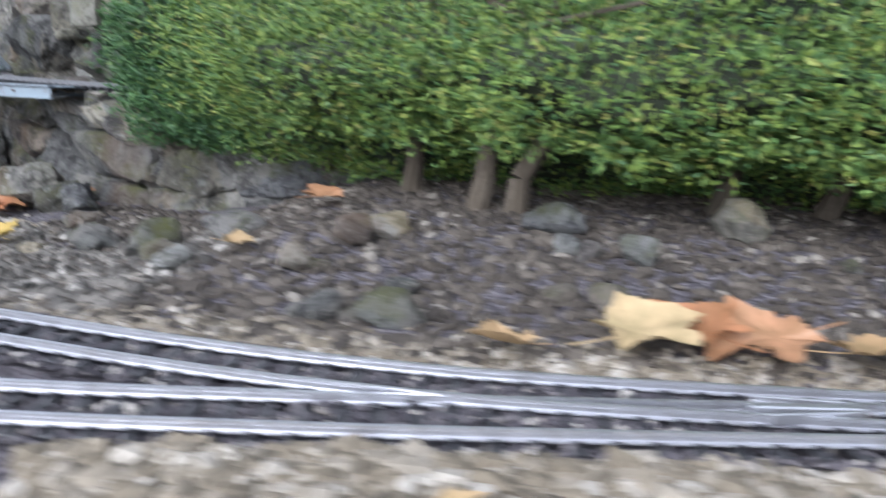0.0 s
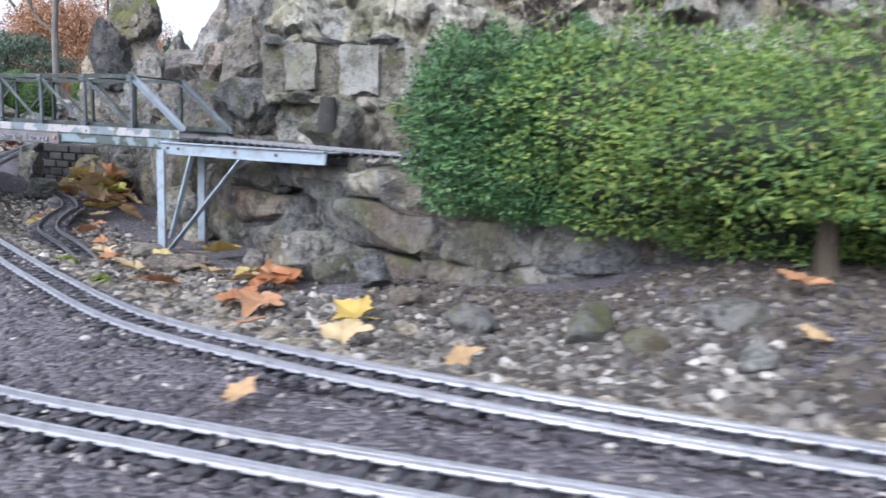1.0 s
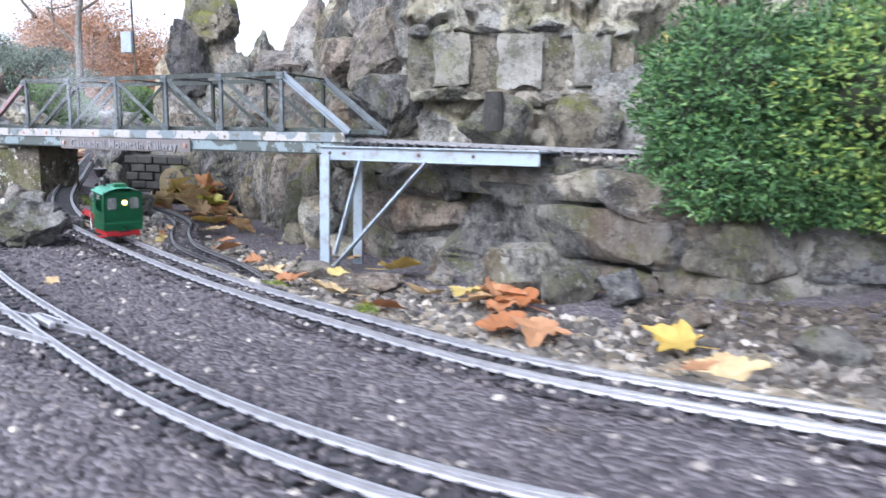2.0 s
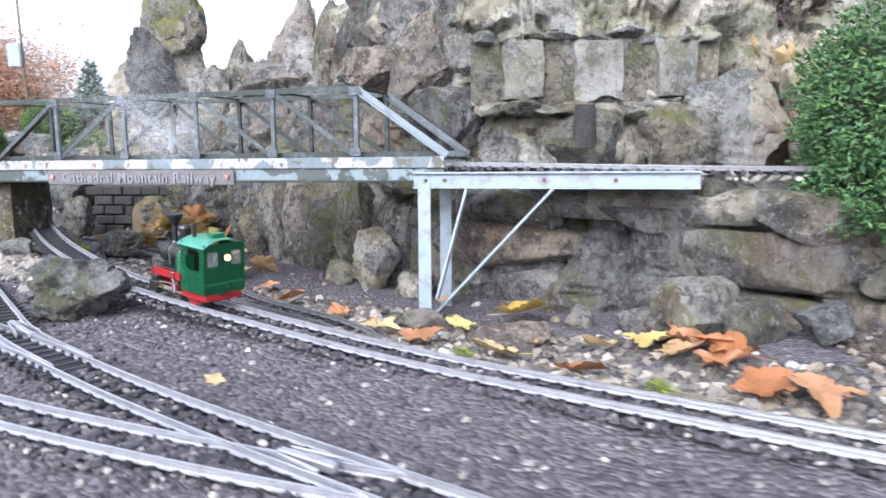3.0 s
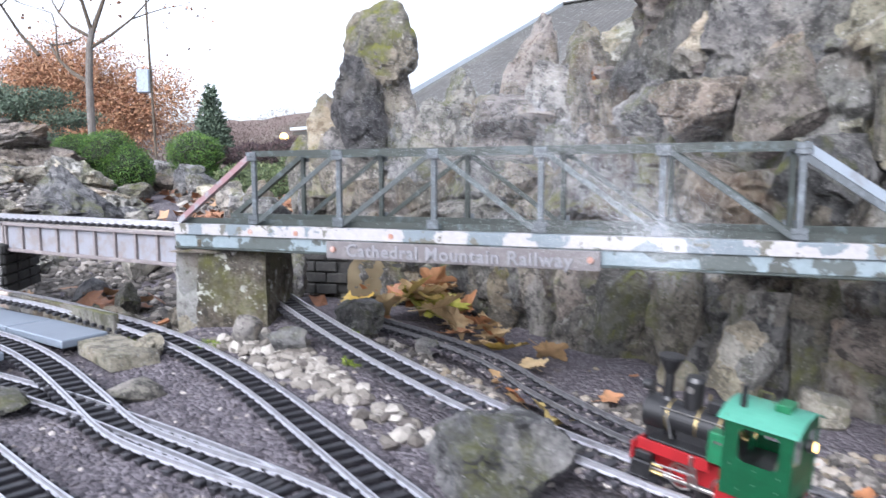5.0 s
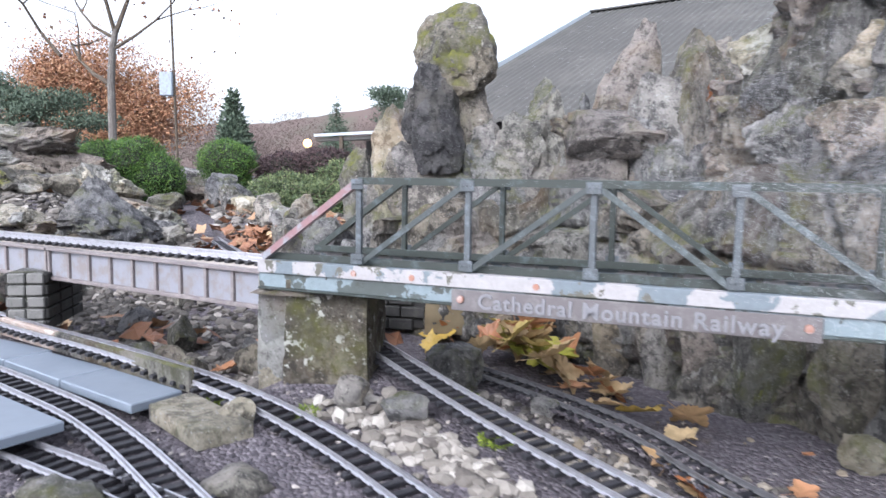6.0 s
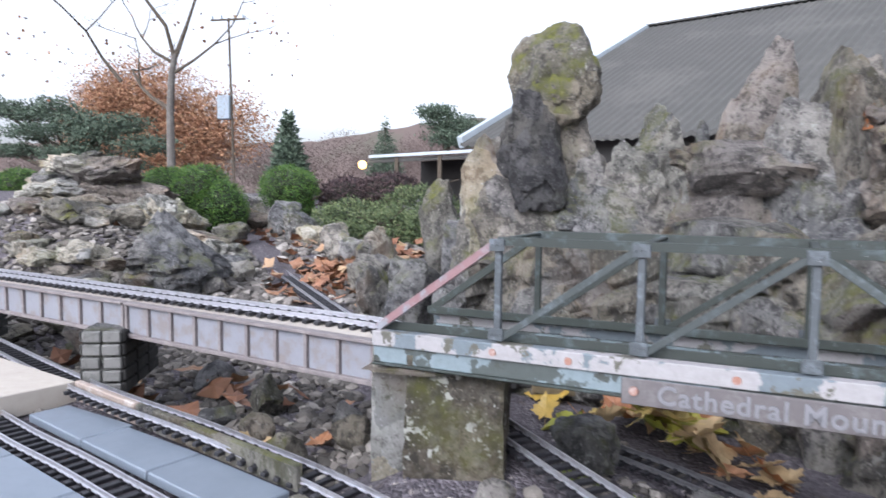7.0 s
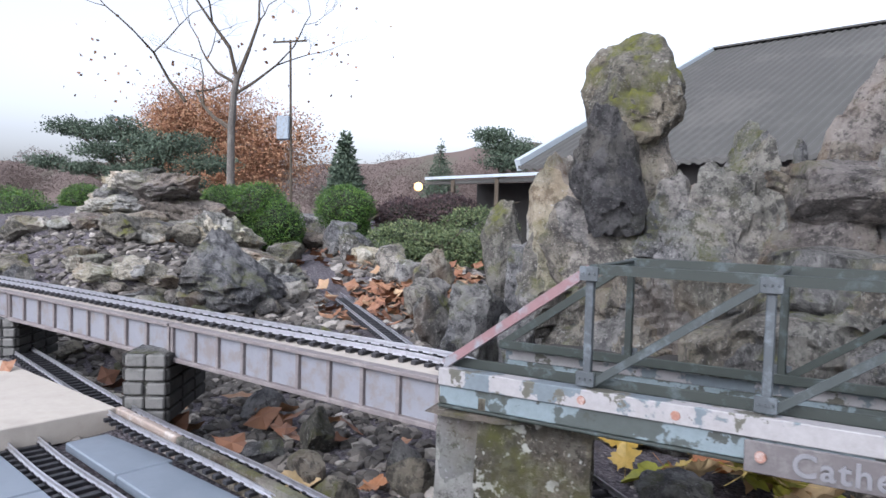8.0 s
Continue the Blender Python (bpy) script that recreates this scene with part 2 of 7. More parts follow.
MAT = {
    "rock": rock_material("grey_limestone", (0.045, 0.045, 0.047), (0.165, 0.163, 0.166), (0.40, 0.39, 0.375), 0.45, 0.7),
    "rock_dark": rock_material("dark_limestone", (0.038, 0.037, 0.036), (0.145, 0.14, 0.13), (0.36, 0.345, 0.315), 0.55, 0.5, 0.25, 0.6, 0.6, 45.0, 0.85),
    "rock_black": rock_material("blackened_limestone", (0.014, 0.014, 0.016), (0.042, 0.041, 0.045), (0.15, 0.145, 0.145), 0.1, 0.6),
    "rock_pale": rock_material("pale_limestone", (0.14, 0.137, 0.12), (0.43, 0.42, 0.37), (0.68, 0.66, 0.60), 0.45, 0.4, 0.3, 1.0, 0.6, 45.0, 0.9),
    "rock_warm": rock_material("brownish_limestone", (0.055, 0.05, 0.046), (0.20, 0.17, 0.15), (0.40, 0.355, 0.315), 0.35, 0.5, 0.3),
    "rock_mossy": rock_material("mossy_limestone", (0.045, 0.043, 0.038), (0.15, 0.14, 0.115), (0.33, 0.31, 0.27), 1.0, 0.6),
    "cement": rock_material("old_cement", (0.14, 0.135, 0.115), (0.30, 0.29, 0.26), (0.42, 0.41, 0.38), 0.7, 0.3, 0.0, 1.0, 0.1, 45.0, 0.5),
    "lichen": rock_material("lichened_concrete", (0.038, 0.032, 0.022), (0.125, 0.105, 0.075), (0.30, 0.27, 0.22), 0.9, 1.0, 0.0, 1.0, 0.3, 30.0, 0.7, (0.42, 0.52)),
    "gravel": gravel_material("dark_ballast", (0.036, 0.031, 0.038), (0.078, 0.068, 0.078), (0.125, 0.112, 0.125), 190.0),
    "pebbles": stone_bits("pale_pebbles", [(0.0, (0.07, 0.06, 0.055)), (0.4, (0.16, 0.145, 0.125)), (0.75, (0.24, 0.22, 0.195)), (1.0, (0.38, 0.36, 0.33))]),
    "chips": stone_bits("ballast_chips", [(0.0, (0.032, 0.028, 0.036)), (0.55, (0.075, 0.066, 0.077)), (0.88, (0.125, 0.112, 0.12)), (0.95, (0.22, 0.195, 0.18)), (1.0, (0.44, 0.41, 0.38))]),
    "rubble": stone_bits("limestone_rubble", [(0.0, (0.04, 0.036, 0.032)), (0.55, (0.11, 0.10, 0.09)), (0.88, (0.21, 0.19, 0.17)), (1.0, (0.38, 0.355, 0.325))]),
    "earth": stone_bits("brown_earth_crumbs", [(0.0, (0.028, 0.022, 0.018)), (0.55, (0.062, 0.05, 0.04)), (0.92, (0.11, 0.092, 0.076)), (1.0, (0.26, 0.235, 0.205))]),
    "rail_dull": paint("dull_rail", (0.20, 0.20, 0.21), (0.10, 0.09, 0.09), 0.5, 0.6, 0.5, 90),
    "buff": stone_bits("buff_pebbles", [(0.0, (0.09, 0.075, 0.055)), (0.4, (0.20, 0.165, 0.12)), (0.8, (0.28, 0.245, 0.20)), (1.0, (0.42, 0.385, 0.34))]),
    "steel_grey": paint("weathered_grey_paint", (0.062, 0.072, 0.080), (0.155, 0.18, 0.205), 0.5, 0.0, 0.75, 50, 0.25, 0.5, 0.66),
    "rail": paint("weathered_rail", (0.62, 0.62, 0.66), (0.30, 0.28, 0.28), 0.34, 0.85, 0.4, 90),
    "sleeper": paint("black_plastic_sleeper", (0.015, 0.015, 0.019), (0.05, 0.047, 0.05), 0.5, 0.0, 0.6, 70, 0.5),
    "steel_blue": paint("faded_blue_grey_paint", (0.25, 0.30, 0.345), (0.17, 0.14, 0.14), 0.45, 0.1, 0.6, 55, 0.25),
    "steel_green": paint("faded_green_grey_paint", (0.019, 0.026, 0.022), (0.085, 0.11, 0.118), 0.6, 0.0, 0.6, 30, 0.3, 0.54, 0.64),
    "steel_pink": paint("faded_reddish_paint", (0.20, 0.115, 0.12), (0.20, 0.225, 0.25), 0.5, 0.0, 0.8, 45),
    "sign": paint("dull_brown_sign_plate", (0.10, 0.09, 0.092), (0.15, 0.14, 0.14), 0.6, 0.0, 0.6, 50),
    "letter": paint("grey_white_letters", (0.17, 0.17, 0.185), (0.12, 0.12, 0.13), 0.6, 0.0, 0.6, 90),
    "rust": paint("orange_rust", (0.26, 0.13, 0.095), (0.36, 0.30, 0.28), 0.8, 0.0, 0.8, 120),
    "post_blue": paint("worn_blue_grey_paint", (0.17, 0.20, 0.235), (0.10, 0.095, 0.10), 0.5, 0.0, 0.6, 45, 0.2),
    "steel_bar": paint("dull_grey_green_paint", (0.042, 0.052, 0.052), (0.12, 0.145, 0.16), 0.55, 0.0, 0.7, 40, 0.3, 0.5, 0.64),
    "bolt_rust": paint("dark_rusty_bolts", (0.07, 0.045, 0.04), (0.12, 0.07, 0.05), 0.8, 0.0, 0.6, 120),
    "girder": paint("grey_girder_plastic", (0.19, 0.195, 0.22), (0.15, 0.125, 0.115), 0.6, 0.0, 0.75, 30, 0.2),
    "girder_rib": paint("brownish_girder_ribs", (0.155, 0.135, 0.135), (0.22, 0.195, 0.19), 0.6, 0.0, 0.7, 40, 0.2),
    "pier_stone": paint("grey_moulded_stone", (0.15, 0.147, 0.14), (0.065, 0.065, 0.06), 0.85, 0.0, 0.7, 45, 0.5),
    # Dark tunnel stone; also the painted shade of pier sides and niche hollow.
    "pier_dark": paint("dark_and_shaded_stone", (0.022, 0.021, 0.02), (0.05, 0.047, 0.042), 0.9, 0.0, 0.7, 40, 0.4),
    "slate": paint("blue_grey_slate", (0.17, 0.20, 0.24), (0.125, 0.15, 0.18), 0.4, 0.0, 0.6, 12, 0.25),
    "sand": paint("sandstone_slab", (0.40, 0.365, 0.32), (0.30, 0.27, 0.235), 0.85, 0.0, 0.6, 18),
    "wood": paint("weathered_timber", (0.26, 0.21, 0.18), (0.42, 0.39, 0.36), 0.8, 0.0, 0.7, 40),
    "tan": paint("tan_board", (0.22, 0.175, 0.105), (0.18, 0.135, 0.075), 0.8, 0.0, 0.6, 30),
    "black": paint("black_engine_enamel", (0.009, 0.009, 0.010), (0.03, 0.03, 0.03), 0.34, 0.0, 0.4, 90),
    "green": paint("green_engine_enamel", (0.010, 0.095, 0.040), (0.014, 0.13, 0.058), 0.32, 0.0, 0.5, 50),
    # Green lightened to mint so the colour itself carries the sky's reflection.
    "green_roof": paint("green_roof_enamel_sky_sheen", (0.13, 0.42, 0.31), (0.08, 0.32, 0.22), 0.3, 0.0, 0.5, 40),
    "red": paint("red_engine_enamel", (0.24, 0.009, 0.012), (0.15, 0.006, 0.008), 0.35, 0.0, 0.5, 50),
    "brass": paint("polished_brass", (0.72, 0.56, 0.26), (0.55, 0.42, 0.2), 0.25, 1.0, 0.5, 90),
    "steel": paint("bright_steel", (0.55, 0.53, 0.5), (0.25, 0.2, 0.16), 0.3, 1.0, 0.6, 120),
    "bark": paint("grey_bark", (0.11, 0.10, 0.09), (0.17, 0.16, 0.145), 0.95, 0.0, 0.7, 30),
    "twig": paint("dark_stems", (0.07, 0.055, 0.04), (0.11, 0.09, 0.07), 0.95, 0.0, 0.6, 40),
    "bush": leaf_material("green_shrub_leaves", [(0.0, (0.045, 0.110, 0.032)), (0.35, (0.090, 0.165, 0.036)), (0.7, (0.15, 0.225, 0.042)), (0.93, (0.22, 0.28, 0.05)), (1.0, (0.27, 0.25, 0.07))], 0.62, True, 0.08),
    "bush_dark": leaf_material("dark_shrub_leaves", [(0.0, (0.026, 0.075, 0.030)), (0.5, (0.05, 0.125, 0.040)), (0.9, (0.09, 0.18, 0.05)), (1.0, (0.15, 0.22, 0.06))], 0.6, True, 0.06),
    # Near-black colour standing in for the shade deep inside the crowns.
    "inner": leaf_material("crown_shade", [(0.0, (0.010, 0.016, 0.008)), (1.0, (0.022, 0.028, 0.014))], 0.9),
    "box": leaf_material("bright_green_box_leaves", [(0.0, (0.018, 0.060, 0.010)), (0.6, (0.065, 0.150, 0.018)), (1.0, (0.15, 0.24, 0.035))], 0.5, True, 0.1),
    "conifer": leaf_material("dark_conifer_needles", [(0.0, (0.04, 0.065, 0.045)), (1.0, (0.11, 0.15, 0.10))], 0.7),
    "heath": leaf_material("dull_green_heather", [(0.0, (0.03, 0.05, 0.02)), (0.6, (0.09, 0.13, 0.05)), (1.0, (0.20, 0.22, 0.10))], 0.7),
    "purple": leaf_material("dark_purple_heather", [(0.0, (0.03, 0.02, 0.025)), (1.0, (0.10, 0.06, 0.06))], 0.8),
    "rusty": leaf_material("rusty_autumn_leaves", [(0.0, (0.22, 0.10, 0.055)), (0.6, (0.36, 0.17, 0.09)), (1.0, (0.46, 0.28, 0.16))], 0.7),
    "woods": leaf_material("bare_brown_woods", [(0.0, (0.07, 0.048, 0.045)), (0.6, (0.115, 0.082, 0.075)), (1.0, (0.15, 0.115, 0.10))], 0.9),
    "litter": leaf_material("brown_leaf_litter", [(0.0, (0.15, 0.06, 0.03)), (0.6, (0.28, 0.13, 0.07)), (1.0, (0.40, 0.27, 0.16))], 0.6),
    "leaf_yellow": leaf_material("yellow_leaf", [(0.0, (0.46, 0.30, 0.06)), (1.0, (0.54, 0.42, 0.17))], 0.5, False, 0.15),
    "leaf_orange": leaf_material("orange_brown_leaf", [(0.0, (0.32, 0.12, 0.045)), (1.0, (0.42, 0.22, 0.12))], 0.5, False, 0.15),
    "leaf_tan": leaf_material("tan_leaf", [(0.0, (0.40, 0.25, 0.13)), (1.0, (0.50, 0.37, 0.21))], 0.55, False, 0.15),
    "leaf_green": leaf_material("yellow_green_leaf", [(0.0, (0.25, 0.25, 0.03)), (1.0, (0.38, 0.34, 0.06))], 0.5, False, 0.15),
    "sheet": paint("grey_corrugated_sheet", (0.066, 0.065, 0.061), (0.098, 0.095, 0.088), 0.85, 0.0, 0.6, 1.2),
    "white": paint("white_bargeboard", (0.40, 0.45, 0.49), (0.32, 0.36, 0.39), 0.6, 0.0, 0.5, 4),
    "wall": paint("dull_rendered_wall", (0.055, 0.052, 0.05), (0.035, 0.033, 0.032), 0.9, 0.0, 0.6, 2),
    "far_hill": paint("distant_autumn_hill", (0.115, 0.085, 0.075), (0.085, 0.08, 0.06), 1.0, 0.0, 0.8, 0.25),
    "moss": leaf_material("bright_moss", [(0.0, (0.07, 0.11, 0.01)), (1.0, (0.22, 0.28, 0.03))], 0.9),
}


def flaking(name, coat, under, bare, scale=18.0, lo=0.47, spots=0.6):
    """Thick paint that comes off in sharp-edged flakes, over an older coat and dark metal."""
    m, n, l, b = material(name, 0.55, 0.0)
    p = place(n, l)
    c = blend(n, l, step(n, l, grain(n, l, p, scale, 5, 0.55), lo, lo + 0.015), coat, under)
    c = blend(n, l, step(n, l, grain(n, l, p, scale * 1.7, 6, 0.6), spots, spots + 0.02), c, bare)
    c = blend(n, l, 0.5, c, ramp(n, l, grain(n, l, p, scale * 7, 5, 0.7), [(0.3, (0.6, 0.6, 0.58)), (0.65, (1, 1, 1))]), "MULTIPLY")
    l.new(c, b.inputs["Base Color"])
    relief(n, l, b, grain(n, l, p, scale, 5, 0.55), 0.4, 0.002)
    return m


MAT["flange_white"] = flaking("flaking_white_paint", (0.28, 0.27, 0.275), (0.12, 0.145, 0.165), (0.085, 0.083, 0.065), 19.0, 0.50, 0.56)
MAT["web_blue"] = flaking("flaking_blue_grey_paint", (0.155, 0.195, 0.215), (0.052, 0.063, 0.060), (0.04, 0.045, 0.04), 17.0, 0.50, 0.57)
glow, gn, gl, gb = material("lit_lamp", 0.3)
gb.inputs["Base Color"].default_value = (1.0, 0.75, 0.3, 1)
gb.inputs["Emission Color"].default_value = (1.0, 0.60, 0.12, 1)
gb.inputs["Emission Strength"].default_value = 1.6
MAT["lamp"] = glow
pane, pn, pl, pb = material("window_glass", 0.05)
pb.inputs["Base Color"].default_value = (0.75, 0.8, 0.8, 1)
pb.inputs["Transmission Weight"].default_value = 0.9
MAT["glass"] = pane


# ---- small tools ----
rng = random.Random(7)


def smooth(a, b, x):
    t = min(1.0, max(0.0, (x - a) / (b - a)))
    return t * t * (3 - 2 * t)


def link(name, me, mats, parent=None, label="", flat=True):
    for m in mats if isinstance(mats, (list, tuple)) else (mats,):
        me.materials.append(MAT[m] if isinstance(m, str) else m)
    if not flat:
        me.polygons.foreach_set("use_smooth", [True] * len(me.polygons))
    ob = new(name, me)
    if parent is not None:
        ob.parent = parent
    return tagged(ob, label)


def part(name, bm, mats, parent=None, label="", flat=True):
    me = bpy.data.meshes.new(name)
    bm.to_mesh(me)
    bm.free()
    return link(name, me, mats, parent, label, flat)


def thing(name, label, category, group="", kind="", at=None):
    ob = new(name)
    ob.empty_display_size = 0.02
    if at is not None:
        ob.matrix_world = at
    return tagged(ob, label, category, group, kind)


def add_box(bm, size, m=None, bevel=0.0):
    r = bmesh.ops.create_cube(bm, size=1.0, matrix=(m or Matrix()) @ Matrix.Diagonal((*size, 1)))
    if bevel:
        es = list({e for v in r["verts"] for e in v.link_edges})
        bmesh.ops.bevel(bm, geom=es, offset=bevel, segments=1, affect="EDGES", profile=0.6)


def add_tube(bm, r1, r2, length, m=None, seg=20, caps=True):
    """A cone or cylinder from z = 0 up to length."""
    bmesh.ops.create_cone(bm, cap_ends=caps, segments=seg, radius1=r1, radius2=r2, depth=length, matrix=(m or Matrix()) @ Matrix.Translation((0, 0, length / 2)))


def boxed(size, m=None, bevel=0.0):
    bm = bmesh.new()
    add_box(bm, size, m, bevel)
    return bm


def tubed(r1, r2, length, m=None, seg=20):
    bm = bmesh.new()
    add_tube(bm, r1, r2, length, m, seg)
    return bm


def along(p, q, side=(0, 0, 1)):
    """A pose whose x runs from p to q, z near side, at the middle; and the length."""
    p, q = Vector(p), Vector(q)
    x = (q - p).normalized()
    y = Vector(side).cross(x).normalized()
    z = x.cross(y)
    m = Matrix((x, y, z)).transposed().to_4x4()
    m.translation = (p + q) / 2
    return m, (q - p).length


def bar(p, q, wide, high, bevel=0.0008, side=(0, 0, 1)):
    m, d = along(p, q, side)
    return boxed((d, wide, high), m, bevel)


def angle_bar(p, q, wide, thick, side=(0, 0, 1)):
    """An L section from p to q."""
    m, d = along(p, q, side)
    bm = bmesh.new()
    add_box(bm, (d, wide, thick), m @ Matrix.Translation((0, 0, wide / 2 - thick / 2)))
    add_box(bm, (d, thick, wide - thick), m @ Matrix.Translation((0, wide / 2 - thick / 2, -thick / 2)))
    return bm


def spline(pts, gap):
    """Points at even steps along a smooth curve through pts."""
    pts = [Vector(p) for p in pts]
    ext = [2 * pts[0] - pts[1]] + pts + [2 * pts[-1] - pts[-2]]
    fine = []
    for a, b, c, d in zip(ext, ext[1:], ext[2:], ext[3:]):
        for k in range(24):
            t = k / 24
            fine.append(0.5 * (2 * b + (c - a) * t + (2 * a - 5 * b + 4 * c - d) * t * t + (3 * b - a - 3 * c + d) * t**3))
    fine.append(pts[-1])
    out, left = [fine[0]], gap
    for a, b in zip(fine, fine[1:]):
        d = (b - a).length
        while d > 1e-9 and d >= left:
            a = a + (b - a) * (left / d)
            d -= left
            out.append(a)
            left = gap
        left -= d
    return out


def lerp_table(table, x):
    """Straight lines between (x, value) pairs in falling or rising order of x."""
    rows = sorted(table)
    if x <= rows[0][0]:
        return rows[0][1]
    for (a, u), (b, v) in zip(rows, rows[1:]):
        if x <= b:
            return u + (v - u) * (x - a) / (b - a)
    return rows[-1][1]


# ---- the lines of the railway, centre lines at rail height ----
MAIN = [(2.6, 0.42, 0.405), (1.8, 0.26, 0.402), (1.4, 0.195, 0.40), (1.2, 0.178, 0.40), (1.0, 0.186, 0.40), (0.8, 0.222, 0.393), (0.6, 0.285, 0.382), (0.4, 0.372, 0.371), (0.2, 0.502, 0.364), (0.0, 0.641, 0.36), (-0.2, 0.768, 0.37), (-0.4, 0.905, 0.385),
        (-0.6, 1.115, 0.395), (-0.8, 1.376, 0.402), (-1.0, 1.66, 0.41), (-1.26, 2.02, 0.42), (-1.7, 2.64, 0.435), (-2.15, 3.27, 0.45)]
YARD = [(1.62, 0.222, 0.400), (1.4, 0.172, 0.399), (1.2, 0.131, 0.398), (1.0, 0.101, 0.396), (0.8, 0.112, 0.389), (0.6, 0.136, 0.380), (0.4, 0.175, 0.369), (0.2, 0.262, 0.363), (0.0, 0.39, 0.36), (-0.2, 0.527, 0.36), (-0.4, 0.680, 0.36),
        (-0.6, 0.813, 0.36), (-0.8, 0.923, 0.36), (-1.0, 1.02, 0.36), (-1.4, 1.18, 0.36)]
CURVE = [(-0.30, 0.605, 0.3615), (-0.415, 0.703, 0.362), (-0.512, 0.812, 0.363), (-0.612, 0.928, 0.364), (-0.712, 1.038, 0.367), (-0.81, 1.128, 0.372), (-0.908, 1.197, 0.380), (-1.007, 1.249, 0.388), (-1.107, 1.293, 0.394),
         (-1.207, 1.334, 0.40), (-1.407, 1.428, 0.40), (-1.607, 1.538, 0.40), (-1.807, 1.654, 0.40), (-2.2, 1.88, 0.40), (-3.0, 2.36, 0.40)]
SIDING = [(-0.62, 0.826, 0.3585), (-0.72, 0.868, 0.36), (-0.81, 0.915, 0.362), (-0.91, 0.998, 0.366), (-1.01, 1.078, 0.372), (-1.107, 1.143, 0.377), (-1.207, 1.194, 0.38), (-1.307, 1.243, 0.382), (-1.42, 1.295, 0.383), (-1.56, 1.37, 0.383)]
LOWER = [(0.02, 0.378, 0.3585), (-0.13, 0.43, 0.3585), (-0.297, 0.498, 0.3585), (-0.5, 0.596, 0.3585), (-0.78, 0.762, 0.3585), (-1.0, 0.905, 0.3585), (-1.3, 1.08, 0.3585)]
REAR = [(-0.04, 0.876, 0.298), (-0.09, 0.906, 0.312), (-0.14, 0.936, 0.321), (-0.226, 0.995, 0.326), (-0.301, 1.07, 0.327), (-0.39, 1.20, 0.328), (-0.47, 1.34, 0.33), (-0.6, 1.48, 0.332), (-0.75, 1.60, 0.335)]


def line_y(table, x):
    return lerp_table([(p[0], p[1]) for p in table], x)


def line_z(table, x):
    return lerp_table([(p[0], p[2]) for p in table], x)


LIMITS = [(2.6, 1.0), (1.2, 0.66), (0.6, 0.80), (0.3, 0.95), (0.0, 1.2), (-0.3, 1.5), (-0.75, 1.78), (-1.0, 1.85)]


def ground_height(x, y):
    """The bed of the layout: level ballast by the tracks, a dip before the wall, a bank on the far side of the valley."""
    xm = max(-2.15, min(2.6, x))
    rise = smooth(0.25, 1.1, -x)
    base = 0.347 + lerp_table([(0.0, 0.0), (0.2, 0.003), (0.4, 0.01), (0.6, 0.021), (0.8, 0.032), (1.0, 0.038), (1.4, 0.040)], x) + 0.04 * rise * smooth(0.0, 0.5, y - line_y(YARD, max(x, -1.4)))
    d = y - line_y(MAIN, xm)
    if x > -1.0:
        dip = 0.055 * smooth(0.04, 0.22, d) * smooth(-0.55, -0.05, x) * (1 - smooth(0.7, 1.1, x))
        dip += 0.055 * smooth(0.05, 0.2, d) * (1 - smooth(-0.55, -0.05, x))
        base = base - dip
    if x > 0.8:
        base += 0.025 * smooth(0.08, 0.35, d) * smooth(0.8, 1.1, x)
    if x < -0.9:
        base += smooth(0.9, 1.3, -x) * (0.02 * smooth(1.6, 2.2, y))
        bank = smooth(0.12, 0.75, -(x - lerp_table([(p[1], p[0]) for p in MAIN if p[0] < -0.3], min(3.27, max(1.0, y)))))
        base += bank * smooth(1.85, 2.5, y) * 0.17
        gully = smooth(1.34, 1.46, y + 0.55 * (x + 1.2)) * (1 - smooth(1.75, 2.1, y + 0.35 * (x + 1.2)))
        base -= 0.075 * gully * smooth(0.92, 1.05, -x)
        if -2.15 < x < -1.15:
            base -= max(0.0, base - (line_z(MAIN, x) - 0.013)) * (1 - smooth(0.05, 0.2, abs(d) * 0.58))
    base += smooth(2.2, 3.4, y) * 0.10
    base -= smooth(4.0, 9.0, y) * 0.25
    return base


MADE = {}


